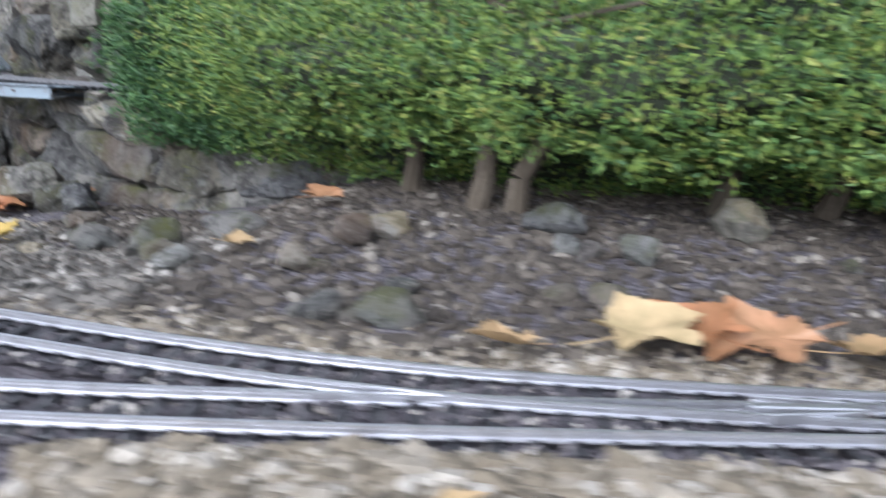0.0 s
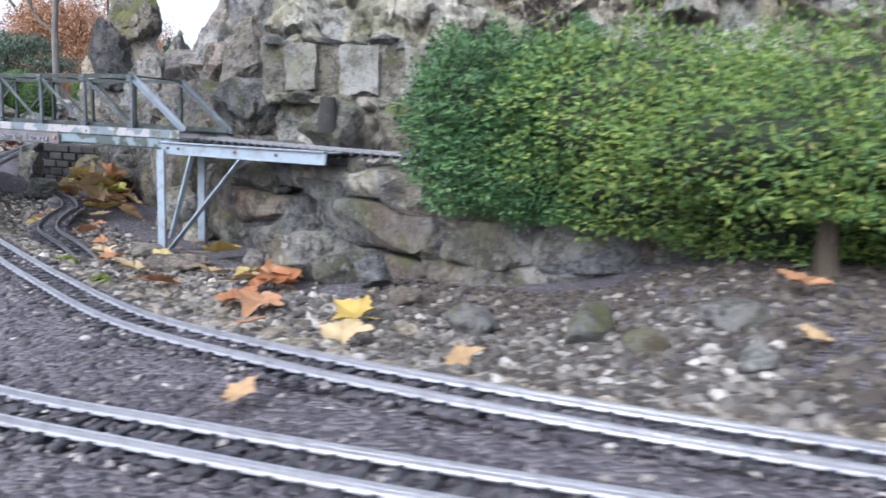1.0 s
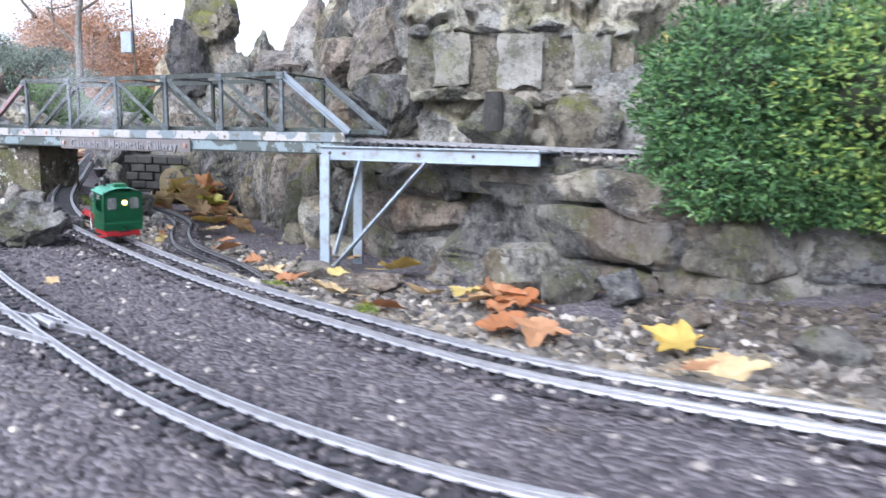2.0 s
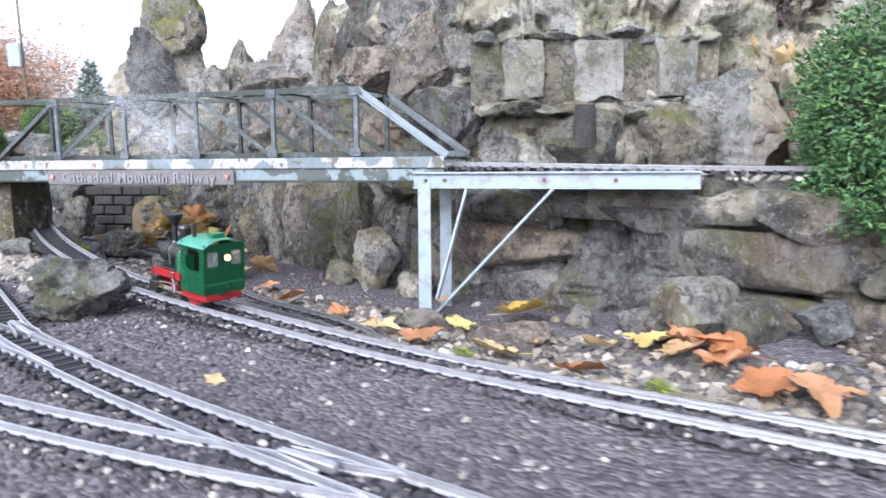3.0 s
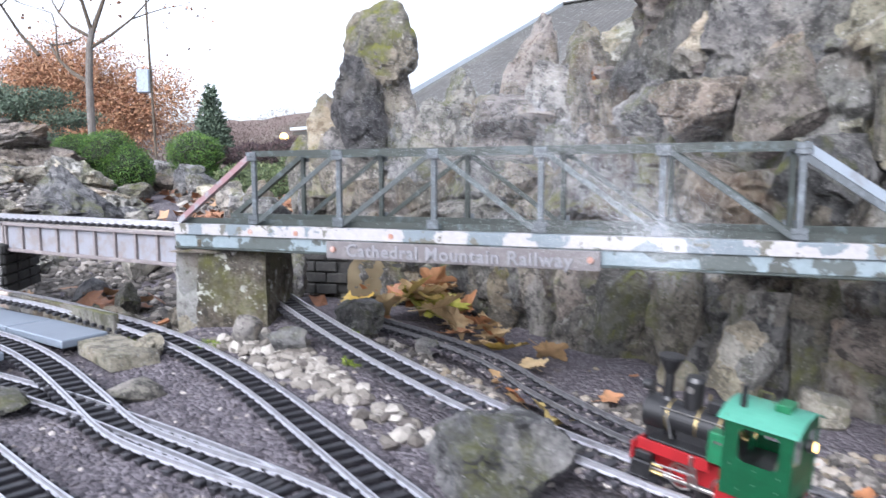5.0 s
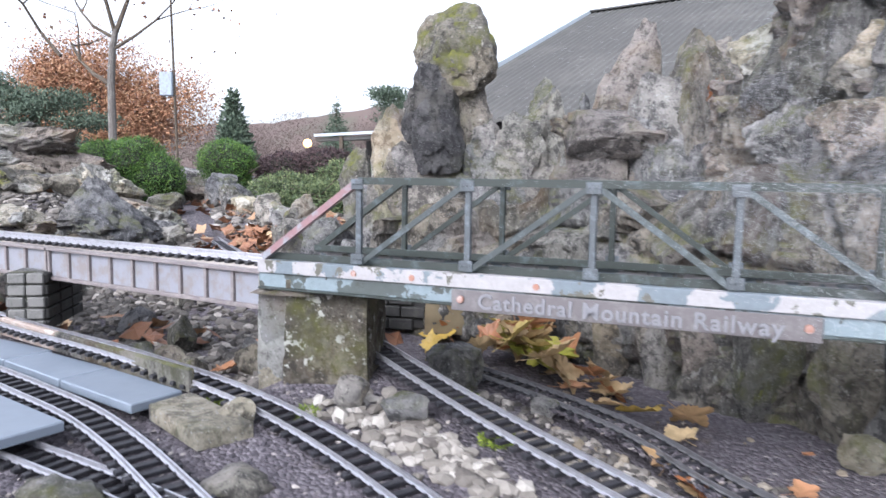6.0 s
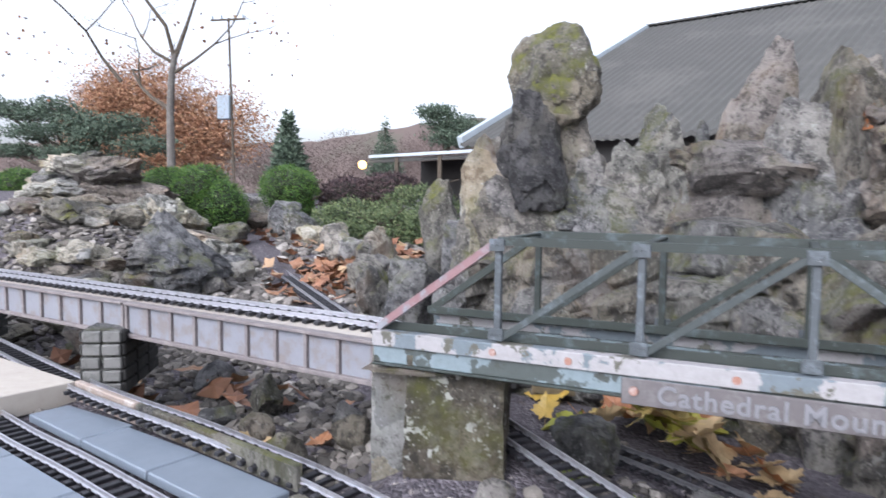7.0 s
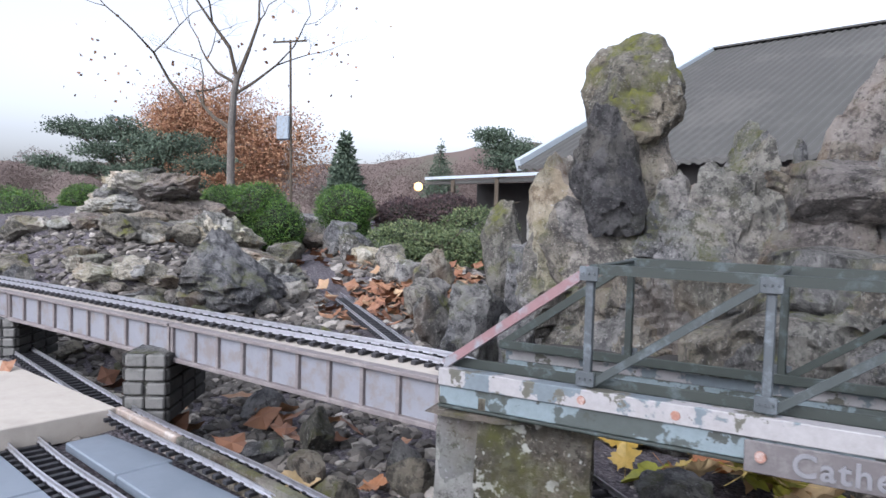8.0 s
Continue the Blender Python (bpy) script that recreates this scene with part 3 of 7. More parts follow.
def track(name, label, pts, gap=0.020, group="garden railway tracks", sleepers=True, rail="rail"):
    """Two flat-bottomed rails on black sleepers, 32 mm between the heads."""
    t = thing(name, label, "railway track", group)
    line = spline(pts, gap)
    frames = []
    for k, p in enumerate(line):
        d = (line[min(k + 1, len(line) - 1)] - line[max(k - 1, 0)]).normalized()
        s = Vector((-d.y, d.x, 0)).normalized()
        frames.append((p, d, s))
    outline = [(-0.0011, 0.0), (0.0011, 0.0), (0.0012, -0.0016), (0.0005, -0.0024), (0.0005, -0.0048), (0.0026, -0.0056), (0.0026, -0.0064), (-0.0026, -0.0064), (-0.0026, -0.0056), (-0.0005, -0.0048), (-0.0005, -0.0024), (-0.0012, -0.0016)]
    for off in (-0.0171, 0.0171):
        vs, fs, m = [], [], len(outline)
        for k, (p, d, s) in enumerate(frames):
            for a, z in outline:
                vs.append(p + s * (off + a) + Vector((0, 0, z)))
            if k:
                o = (k - 1) * m
                fs += [(o + i, o + (i + 1) % m, o + m + (i + 1) % m, o + m + i) for i in range(m)]
        fs += [tuple(range(m)), tuple(range((len(frames) - 1) * m, len(frames) * m))[::-1]]
        me = bpy.data.meshes.new("rail")
        me.from_pydata([tuple(v) for v in vs], [], fs)
        link("rail", me, rail, t)
    if sleepers:
        if "sleeper" not in MADE:
            bm = bmesh.new()
            add_box(bm, (0.0075, 0.056, 0.005), Matrix.Translation((0, 0, -0.0092)), 0.0006)
            for off in (-0.0171, 0.0171):
                for e in (-0.0036, 0.0036):
                    add_box(bm, (0.005, 0.0022, 0.0022), Matrix.Translation((0, off + e, -0.0058)))
            me = bpy.data.meshes.new("sleeper")
            bm.to_mesh(me)
            bm.free()
            me.materials.append(MAT["sleeper"])
            MADE["sleeper"] = me
        for p, d, s in frames[::1][:300]:
            ob = new("sleeper", MADE["sleeper"])
            m = Matrix((d, s, d.cross(s))).transposed().to_4x4()
            m.translation = p
            ob.parent = t
            ob.matrix_basis = m @ pose(0, rng.uniform(-0.0006, 0.0006), 0, 0, 0, rng.uniform(-1.5, 1.5))
    return t


def icosphere(level):
    if ("ico", level) not in MADE:
        bm = bmesh.new()
        bmesh.ops.create_icosphere(bm, subdivisions=level, radius=1.0)
        MADE["ico", level] = ([v.co.copy() for v in bm.verts], [tuple(v.index for v in f.verts) for f in bm.faces])
        bm.free()
    return MADE["ico", level]


def rock_mesh(seed, size, level=4, rough=0.22, cuts=11, strata=0.0, taper=0.0, exact=False, square=0.0):
    """A broken stone: a ball cut by many flat planes, chipped at the edges, with bedding ledges."""
    r = random.Random(seed)
    vs, fs = icosphere(level)
    planes = []
    for _ in range(cuts + 7):
        d = Vector((r.gauss(0, 1), r.gauss(0, 1), r.gauss(0, 0.8))).normalized()
        planes.append((d, r.uniform(0.52, 0.86)))
    bed = Vector((r.uniform(-0.25, 0.25), r.uniform(-0.25, 0.25), 1)).normalized()
    o = Vector((r.uniform(-50, 50), r.uniform(-50, 50), r.uniform(-50, 50)))
    out = []
    big = max(size)
    for v in vs:
        p = v.copy()
        if square:
            p /= (abs(p.x) ** square + abs(p.y) ** square + abs(p.z) ** square) ** (1 / square)
            p *= 0.85
        for d, h in planes:
            k = p.dot(d)
            if k > h:
                p -= d * (k - h)
        q = Vector((p.x * size[0], p.y * size[1], p.z * size[2])) / big
        f = noise.fractal(q * 2.0 + o, 1.0, 2.1, 4)
        g = noise.fractal(q * 7.0 - o, 0.8, 2.2, 4)
        dist, near = noise.voronoi(q * 2.8 + o)
        split = 1 - min(1.0, (dist[1] - dist[0]) * 9)
        chip = noise.cell(near[0] * 7.7)
        ridge = 1 - abs(noise.noise(q * 4.3 + o)) * 2 - abs(noise.noise(q * 9.1 - o))
        fine = noise.fractal(q * 17.0 + o, 0.8, 2.2, 3)
        p *= 1 + rough * (0.45 * f + 0.28 * g + 0.14 * fine + 0.40 * chip + 0.26 * ridge) - 0.03 * split
        if strata:
            k = p.dot(bed) * 3.2 + 0.5 * noise.noise(q * 2 + o)
            p *= 1 + strata * ((k - math.floor(k)) - 0.5) * 1.5 * (1 - abs(p.z) * 0.5)
        if taper:
            w = 1 - taper * (p.z + 1) / 2
            p.x *= w
            p.y *= w
        out.append([p.x * size[0], p.y * size[1], p.z * size[2]])
    if exact:
        for a in range(3):
            lo, hi = min(p[a] for p in out), max(p[a] for p in out)
            for p in out:
                p[a] = ((p[a] - lo) / (hi - lo) * 2 - 1) * size[a]
    me = bpy.data.meshes.new("stone")
    me.from_pydata(out, [], fs)
    return me


def rock(name, label, at, size, seed, mat="rock", level=4, category="rock", parent=None, turn=None, group="", **more):
    """A stone whose base lies at the given place, a little sunk."""
    me = rock_mesh(seed, size, level, **more)
    low = min(v.co.z for v in me.vertices)
    ob = link(name, me, mat, parent, flat=False)
    crisp(me)
    m = pose(at[0], at[1], at[2] - low - 0.12 * size[2], *(turn or (0, 0, random.Random(seed).uniform(0, 360))))
    ob.matrix_basis = m
    if parent is None:
        tagged(ob, label, category, group)
    return ob


def crisp(me, angle=0.42):
    """Smooth faces that keep their broken edges."""
    bm = bmesh.new()
    bm.from_mesh(me)
    for e in bm.edges:
        e.smooth = len(e.link_faces) != 2 or e.calc_face_angle() < angle
    for f in bm.faces:
        f.smooth = True
    bm.to_mesh(me)
    bm.free()


def scatter(name, label, mat, spots, kind_level=1, sizes=(0.004, 0.009), flat=0.6, category="stones", seed=3):
    """Many loose stones as one object."""
    r = random.Random(seed)
    vs, fs = icosphere(kind_level)
    shapes = []
    for k in range(12):
        o = Vector((r.uniform(-9, 9), r.uniform(-9, 9), 0))
        shapes.append([v * (1 + 0.45 * noise.noise(v * 1.3 + o)) for v in vs])
    V, F = [], []
    for x, y, z in spots:
        s = r.uniform(*sizes)
        e = Euler((r.uniform(-0.5, 0.5), r.uniform(-0.5, 0.5), r.uniform(0, 6.3))).to_matrix()
        sx, sy, sz = s * r.uniform(0.8, 1.5), s, s * r.uniform(flat * 0.7, flat * 1.3)
        b = len(V)
        for v in shapes[r.randrange(12)]:
            w = e @ Vector((v.x * sx, v.y * sy, v.z * sz))
            V.append((x + w.x, y + w.y, z + w.z + sz * 0.25))
        F += [tuple(b + i for i in f) for f in fs]
    me = bpy.data.meshes.new(name)
    me.from_pydata(V, [], F)
    ob = link(name, me, mat)
    return tagged(ob, label, category, "", "stuff")


def wall_sheet(name, path, low, top, mat, out=0.05, cell=0.11, seed=1, step_len=0.010, thick=0.25, parent=None, squash=1.0):
    """A rough rock face along a path in plan, broken into blocks by cracks, with depth behind it."""
    line = spline([(x, y, 0) for x, y in path], step_len)
    o = Vector((seed * 7.3, seed * 3.1, seed))
    V, F, rows = [], [], 56
    n = len(line)
    for k, p in enumerate(line):
        d = (line[min(k + 1, n - 1)] - line[max(k - 1, 0)]).normalized()
        nrm = Vector((-d.y, d.x, 0)) if d.x < 0 else Vector((d.y, -d.x, 0))
        if nrm.y > 0:
            nrm = -nrm
        t = lerp_table(top, p.x) + 0.05 * noise.fractal(Vector((p.x * 6, p.y * 6, seed)), 0.8, 2.0, 4)
        for j in range(rows + 1):
            h = j / rows
            z = low + (t - low) * h
            q = Vector((p.x, p.y, z * squash)) / cell + o
            dist, near = noise.voronoi(q)
            crack = min(1.0, (dist[1] - dist[0]) * 6.0)
            block = noise.cell(near[0] * 5.1)
            lean = Vector((noise.cell(near[0] * 3.3), noise.cell(near[0] * 4.7), noise.cell(near[0] * 6.1)))
            rel = out * (1.0 * block + 1.7 * (q - near[0]).dot(lean) + 0.7 * crack + 0.35 * noise.fractal(q * 0.9, 0.9, 2.1, 4) + 0.42 * noise.fractal(q * 5, 0.6, 2.1, 5) - 0.35 * abs(noise.noise(q * 3.1)) - 0.25 * abs(noise.noise(q * 7.7)))
            back = 0.05 * h * h + (0.10 * max(0.0, h - 0.85) / 0.15 if j == rows else 0)
            w = p + nrm * (rel - back)
            V.append((w.x, w.y, z))
        V.append((p.x - nrm.x * thick, p.y - nrm.y * thick, t - 0.04))
        V.append((p.x - nrm.x * thick, p.y - nrm.y * thick, low))
    m = rows + 3
    for k in range(n - 1):
        for j in range(m):
            a, b = k * m + j, k * m + (j + 1) % m
            F.append((a, b, b + m, a + m))
    F += [tuple(range(m))[::-1], tuple(range((n - 1) * m, n * m))]
    me = bpy.data.meshes.new(name)
    me.from_pydata(V, [], F)
    bm = bmesh.new()
    bm.from_mesh(me)
    bmesh.ops.recalc_face_normals(bm, faces=bm.faces)
    bm.to_mesh(me)
    bm.free()
    ob = link(name, me, mat, parent, flat=False)
    crisp(me)
    return ob


def leaf_mesh(seed, size, lobes=5, depth=0.45, curl=0.25):
    """A fallen maple leaf: a lobed blade, dished and curled, with its stalk."""
    r = random.Random(seed)
    V, F = [(0, 0, 0)], []
    rings, seg = 3, 44
    bend, tilt = r.uniform(-1, 1) * curl, r.uniform(0.3, 1) * curl
    rough = [r.uniform(0.85, 1.12) for _ in range(seg)]
    for j in range(1, rings + 1):
        for k in range(seg):
            a = 2 * math.pi * k / seg
            w = abs(math.sin(a * lobes / 2 * (1.0)))
            big = 0.55 + 0.45 * (0.5 + 0.5 * math.cos(a))
            rad = size * (1 - depth * w**0.8) * big * rough[k]
            u = j / rings
            x, y = rad * u * math.cos(a), rad * u * math.sin(a)
            z = size * (tilt * u * u * (0.35 + 0.65 * abs(math.sin(a * 1.5 + r.random() * 0.15))) + bend * (x / size) ** 2 + 0.05 * r.uniform(-1, 1) * u)
            V.append((x, y, z))
    for k in range(seg):
        F.append((0, 1 + k, 1 + (k + 1) % seg))
        for j in range(rings - 1):
            a, b = 1 + j * seg + k, 1 + j * seg + (k + 1) % seg
            F.append((a, a + seg, b + seg, b))
    n = len(V)
    for x, z in ((-0.2, 0.0), (-0.55, 0.03), (-0.9, 0.08)):
        for y, dz in ((-0.012, 0), (0.012, 0), (0, 0.02)):
            V.append((x * size, y * size, (z + dz) * size))
    for j in (0, 3):
        for k in range(3):
            F.append((n + j + k, n + j + (k + 1) % 3, n + j + 3 + (k + 1) % 3, n + j + 3 + k))
    me = bpy.data.meshes.new("leaf")
    me.from_pydata(V, [], F)
    return me


def foliage(name, mat, lobes, count, leaf=(0.014, 0.026), seed=1, parent=None, inside=0.35, label="", wide=0.45, low=-0.75, droop=0.0, clump=0.16):
    """A crown of single leaves on and inside rounded masses, with an uneven outline."""
    r = random.Random(seed)
    V, F = [], []
    area = [a[3] * a[4] + a[4] * a[5] + a[3] * a[5] for a in lobes]
    for _ in range(count):
        cx, cy, cz, rx, ry, rz = r.choices(lobes, area)[0]
        d = Vector((r.gauss(0, 1), r.gauss(0, 1), r.gauss(0, 1))).normalized()
        if d.z < low:
            d.z = low
        k = 1 - inside * r.random() ** 2.2
        k *= 1 + clump * noise.fractal(Vector((cx, cy, cz)) * 3 + d * 3.4, 0.8, 2.0, 3) + 0.045 * r.gauss(0, 1)
        c = Vector((cx + d.x * rx * k, cy + d.y * ry * k, cz + d.z * rz * k))
        a = Vector((r.gauss(0, 1), r.gauss(0, 1), r.gauss(0.2 - droop, 0.7))) + d * 0.8
        a.normalize()
        n = (d + Vector((r.gauss(0, 0.5), r.gauss(0, 0.5), 0.5 + r.gauss(0, 0.4)))).normalized()
        s = n.cross(a)
        if s.length < 1e-3:
            continue
        s.normalize()
        L = r.uniform(*leaf)
        W = L * wide
        b = len(V)
        up = s.cross(a) * (0.16 * L)
        for q in (c, c + a * L * 0.45 + s * W * 0.5 + up, c + a * L, c + a * L * 0.45 - s * W * 0.5 + up):
            V.append(tuple(q))
        F += [(b, b + 1, b + 2), (b, b + 2, b + 3)]
    me = bpy.data.meshes.new(name)
    me.from_pydata(V, [], F)
    return link(name, me, mat, parent, label)


def limb(bm, p, q, r1, r2, seg=7):
    d = Vector(q) - Vector(p)
    m = Matrix.Translation(p) @ d.to_track_quat("Z", "Y").to_matrix().to_4x4()
    add_tube(bm, r1, r2, d.length, m, seg)


def branches(bm, p, d, length, r, depth, rnd, spread=0.55):
    """A limb that forks, tapering to twigs."""
    p, d = Vector(p), Vector(d).normalized()
    for k in range(3):
        e = (d + Vector((rnd.gauss(0, 0.24), rnd.gauss(0, 0.2), rnd.gauss(0.05, 0.14)))).normalized()
        q = p + e * length / 3
        limb(bm, p, q, r * (1 - 0.2 * k), r * (0.8 - 0.2 * k), 6)
        if depth and k:
            for _ in range(1 if depth > 2 else 2):
                side = Vector((rnd.gauss(0, 1), rnd.gauss(0, 1), rnd.gauss(0.3, 0.5))).normalized()
                branches(bm, q, e + side * spread * 1.3, length * rnd.uniform(0.5, 0.72), r * 0.45, depth - 1, rnd, spread)
        p, d = q, e


# ---- ground, far land ----
def rough_ground(x, y):
    near = -3.0 < x < 2.7 and -0.5 < y < 3.5
    return ground_height(x, y) + (0.006 * noise.fractal(Vector((x * 9, y * 9, 0)), 0.9, 2.0, 4) if near else 0)


@functools.lru_cache(maxsize=None)
def grid_height(i, j):
    return rough_ground(-3.0 + 0.03 * i, -0.5 + 0.03 * j)


def gz(x, y):
    """Height of the ground sheet, between its own corners."""
    if not (-2.95 < x < 2.6 and -0.45 < y < 3.45):
        return ground_height(x, y)
    u, v = (x + 3.0) / 0.03, (y + 0.5) / 0.03
    i, j = int(u), int(v)
    u, v = u - i, v - j
    return (grid_height(i, j) * (1 - u) + grid_height(i + 1, j) * u) * (1 - v) + (grid_height(i, j + 1) * (1 - u) + grid_height(i + 1, j + 1) * u) * v


def ground_sheet():
    xs = [-60, -30, -15, -9, -6, -4.5, -3.6] + [-3.0 + 0.03 * k for k in range(190)] + [2.9, 3.6, 5, 8, 15, 30, 60]
    ys = [-20, -8, -4, -2, -1.2, -0.8] + [-0.5 + 0.03 * k for k in range(135)] + [3.7, 4.2, 5, 6, 8, 11, 16, 24, 40, 70, 140]
    V = []
    for y in ys:
        for x in xs:
            V.append((x, y, rough_ground(x, y)))
    n = len(xs)
    F = [(j * n + k, j * n + k + 1, (j + 1) * n + k + 1, (j + 1) * n + k) for j in range(len(ys) - 1) for k in range(n - 1)]
    me = bpy.data.meshes.new("ground")
    me.from_pydata(V, [], F)
    ob = link("ground", me, "gravel", flat=False)
    tagged(ob, "dark grey ballast and soil of a garden railway", "ground", "", "structure")


ground_sheet()


def far_hill(name, y, x0, x1, heights, mat, label, seed):
    """A wooded ridge far off, as solid land with a ragged top of bare crowns."""
    V, F = [], []
    n = 160
    for k in range(n + 1):
        x = x0 + (x1 - x0) * k / n
        h = lerp_table(heights, x) + 0.22 * noise.fractal(Vector((x * 0.9, y, seed)), 0.7, 2.0, 5) * y / 40
        V += [(x, y - 6, 0.0), (x, y, h), (x, y + 12, h * 0.8), (x, y + 14, 0.0)]
    for k in range(n):
        for j in range(3):
            a = k * 4 + j
            F.append((a, a + 4, a + 5, a + 1))
    me = bpy.data.meshes.new(name)
    me.from_pydata(V, [], F)
    tagged(link(name, me, mat, flat=False), label, "hill", "", "structure")


far_hill("backdrop_hill", 40, -70, 40, [(-70, 3.6), (-40, 3.5), (-24, 3.4), (-16.8, 3.5), (-12, 4.2), (-8, 4.7), (0, 5.2), (40, 5.5)], "far_hill", "hazy brown wooded hill under a white sky", 2)


# ---- rock faces ----
def cliffs():
    upper = thing("rock_cliff", "tall pale grey limestone rockery cliff with ledges", "rock face")
    up = [(2.6, 1.45), (1.6, 1.42), (1.0, 1.42), (0.62, 1.42), (0.5, 1.36), (0.3, 1.35), (0.1, 1.37), (0.02, 1.43), (-0.1, 1.57), (-0.22, 1.78), (-0.42, 1.93), (-0.62, 1.99), (-0.82, 2.06), (-0.98, 2.14)]
    top = [(2.6, 1.15), (1.0, 1.12), (0.4, 1.10), (0.1, 1.08), (-0.06, 1.02), (-0.18, 0.93), (-0.3, 0.84), (-0.5, 0.78), (-0.7, 0.74), (-0.9, 0.68), (-1.0, 0.55)]
    wall_sheet("face", up[:9], 0.30, top, "rock_pale", 0.024, 0.105, 4, 0.007, 0.3, upper, 1.5)
    wall_sheet("face", up[8:], 0.30, top, "rock_warm", 0.05, 0.17, 4, 0.010, 0.3, upper, 1.25)
    r = random.Random(21)
    # blocks that stand proud of the face
    for k in range(46):
        x = r.uniform(-0.85, 1.15)
        y = lerp_table([(a, b) for a, b in up], x)
        t = lerp_table(top, x)
        z = r.uniform(0.53, t - 0.06)
        s = r.uniform(0.035, 0.085) if x < 0.05 else r.uniform(0.025, 0.06)
        mat = r.choice(["rock_pale", "rock_pale", "rock_pale", "rock_pale", "rock_pale", "rock"] if x > 0.0 else ["rock", "rock_dark", "rock_warm", "rock", "rock_mossy", "rock_pale"])
        if 0.04 < x < 0.56 and 0.58 < z < 0.76:
            continue
        flat = 0.45 if x > 0.05 else 0.8
        rock("stone", "", (x, y + 0.03 + 0.03 * (z - 0.5), z), (s * 1.35, s * flat, s * r.uniform(0.5, 0.9)), 300 + k, mat, 4, parent=upper, rough=0.2, square=3.5, turn=(r.uniform(-12, 12), r.uniform(-22, 22), r.uniform(-14, 14)))
    # the large grey slabs at the head of the cliff
    for at, size, seed, mat, turn in (
        ((-0.161, 1.69, 0.688), (0.115, 0.07, 0.15), 41, "rock_dark", (0, 26, -30)),
        ((0.001, 1.51, 0.701), (0.13, 0.08, 0.16), 42, "rock", (0, 16, -20)),
        ((-0.124, 1.52, 0.679), (0.08, 0.05, 0.055), 43, "rock_warm", (0, -20, -20)),
        ((-0.457, 1.90, 0.675), (0.13, 0.07, 0.062), 40, "rock_warm", (0, 2, -28)),
        ((-0.357, 1.86, 0.575), (0.12, 0.05, 0.04), 39, "rock", (0, -4, -30)),
        ((-0.293, 1.90, 0.686), (0.08, 0.06, 0.14), 38, "rock_dark", (0, 6, -20)),
        ((0.46, 1.44, 0.82), (0.12, 0.07, 0.11), 44, "rock_pale", (0, -10, 20)),
        ((0.02, 1.36, 0.54), (0.09, 0.06, 0.07), 45, "rock_dark", (0, 0, 10)),
        ((-0.02, 1.44, 0.64), (0.07, 0.05, 0.10), 46, "rock_warm", (0, 8, 0)),
        ((-0.16, 1.68, 0.66), (0.10, 0.07, 0.08), 47, "rock", (0, -20, 0)),
        ((0.56, 1.32, 0.52), (0.11, 0.06, 0.09), 48, "rock_pale", (0, 0, 0)),
        ((0.44, 1.27, 0.52), (0.07, 0.05, 0.06), 49, "rock_mossy", (0, 0, 30)),
        ((0.72, 1.35, 0.52), (0.10, 0.06, 0.13), 50, "rock_pale", (0, 0, 40)),
        ((-0.32, 1.88, 0.60), (0.11, 0.07, 0.14), 51, "rock", (0, 0, 0)),
        ((-0.50, 1.93, 0.50), (0.10, 0.07, 0.13), 52, "rock_warm", (0, 0, 0)),
    ):
        rock("stone", "", at, size, seed, mat, 5, parent=upper, rough=0.15, turn=turn, exact=True, square=4.5)
    lower = thing("rock_wall", "dark grey wall of big stacked limestone blocks", "rock face")
    lo = [(2.6, 1.05), (1.5, 0.92), (1.0, 0.90), (0.7, 0.93), (0.45, 0.985), (0.3, 1.06), (0.12, 1.19), (-0.04, 1.30), (-0.2, 1.46), (-0.4, 1.64), (-0.58, 1.77), (-0.76, 1.84), (-0.95, 1.90)]
    lt = [(2.6, 0.50), (0.2, 0.492), (0.05, 0.50), (-0.08, 0.62), (-0.3, 0.66), (-0.7, 0.62), (-0.95, 0.56)]
    wall_sheet("face", lo, 0.26, lt, "rock_dark", 0.03, 0.18, 9, 0.010, 0.35, lower, 1.1)
    # squared blocks in rough courses, upright slabs nearer the tunnel
    for j, (z0, high) in enumerate(((0.268, 0.046), (0.345, 0.044), (0.422, 0.036))):
        x, k = 1.25 - 0.07 * j, 0
        while x > 0.06:
            half = r.uniform(0.075, 0.155)
            c = x - half
            y = lerp_table(lo, c)
            slope = math.degrees(math.atan2(lerp_table(lo, c + 0.05) - lerp_table(lo, c - 0.05), 0.1))
            rock("stone", "", (c, y + 0.022 + r.uniform(-0.012, 0.012), z0 + r.uniform(-0.006, 0.006)), (half * 1.02, 0.045, high * r.uniform(0.9, 1.08)), 500 + 40 * j + k, r.choice(["rock_dark", "rock_dark", "rock_dark", "rock", "rock_warm"]), 5, parent=lower, rough=0.12, cuts=2, square=8.0, exact=True, turn=(r.uniform(-5, 5), r.uniform(-5, 5), slope + r.uniform(-5, 5)))
            x -= 2 * half
            k += 1
    x, k = 0.03, 0
    while x > -0.68:
        half = r.uniform(0.026, 0.05)
        c = x - half
        y = lerp_table(lo, c)
        slope = math.degrees(math.atan2(lerp_table(lo, c + 0.05) - lerp_table(lo, c - 0.05), 0.1))
        rock("stone", "", (c, y + 0.012 + r.uniform(-0.012, 0.014), 0.27), (half * 1.3, 0.04, r.uniform(0.09, 0.13)), 640 + k, r.choice(["rock_dark", "rock_mossy", "rock", "rock_mossy", "rock_warm"]), 4, parent=lower, rough=0.2, cuts=3, square=4.0, exact=True, turn=(r.uniform(-4, 4), r.uniform(-6, 6), slope + r.uniform(-12, 12)))
        x -= 2.1 * half
        k += 1
    # ledge that carries the line beyond the trestle
    V, F = [], []
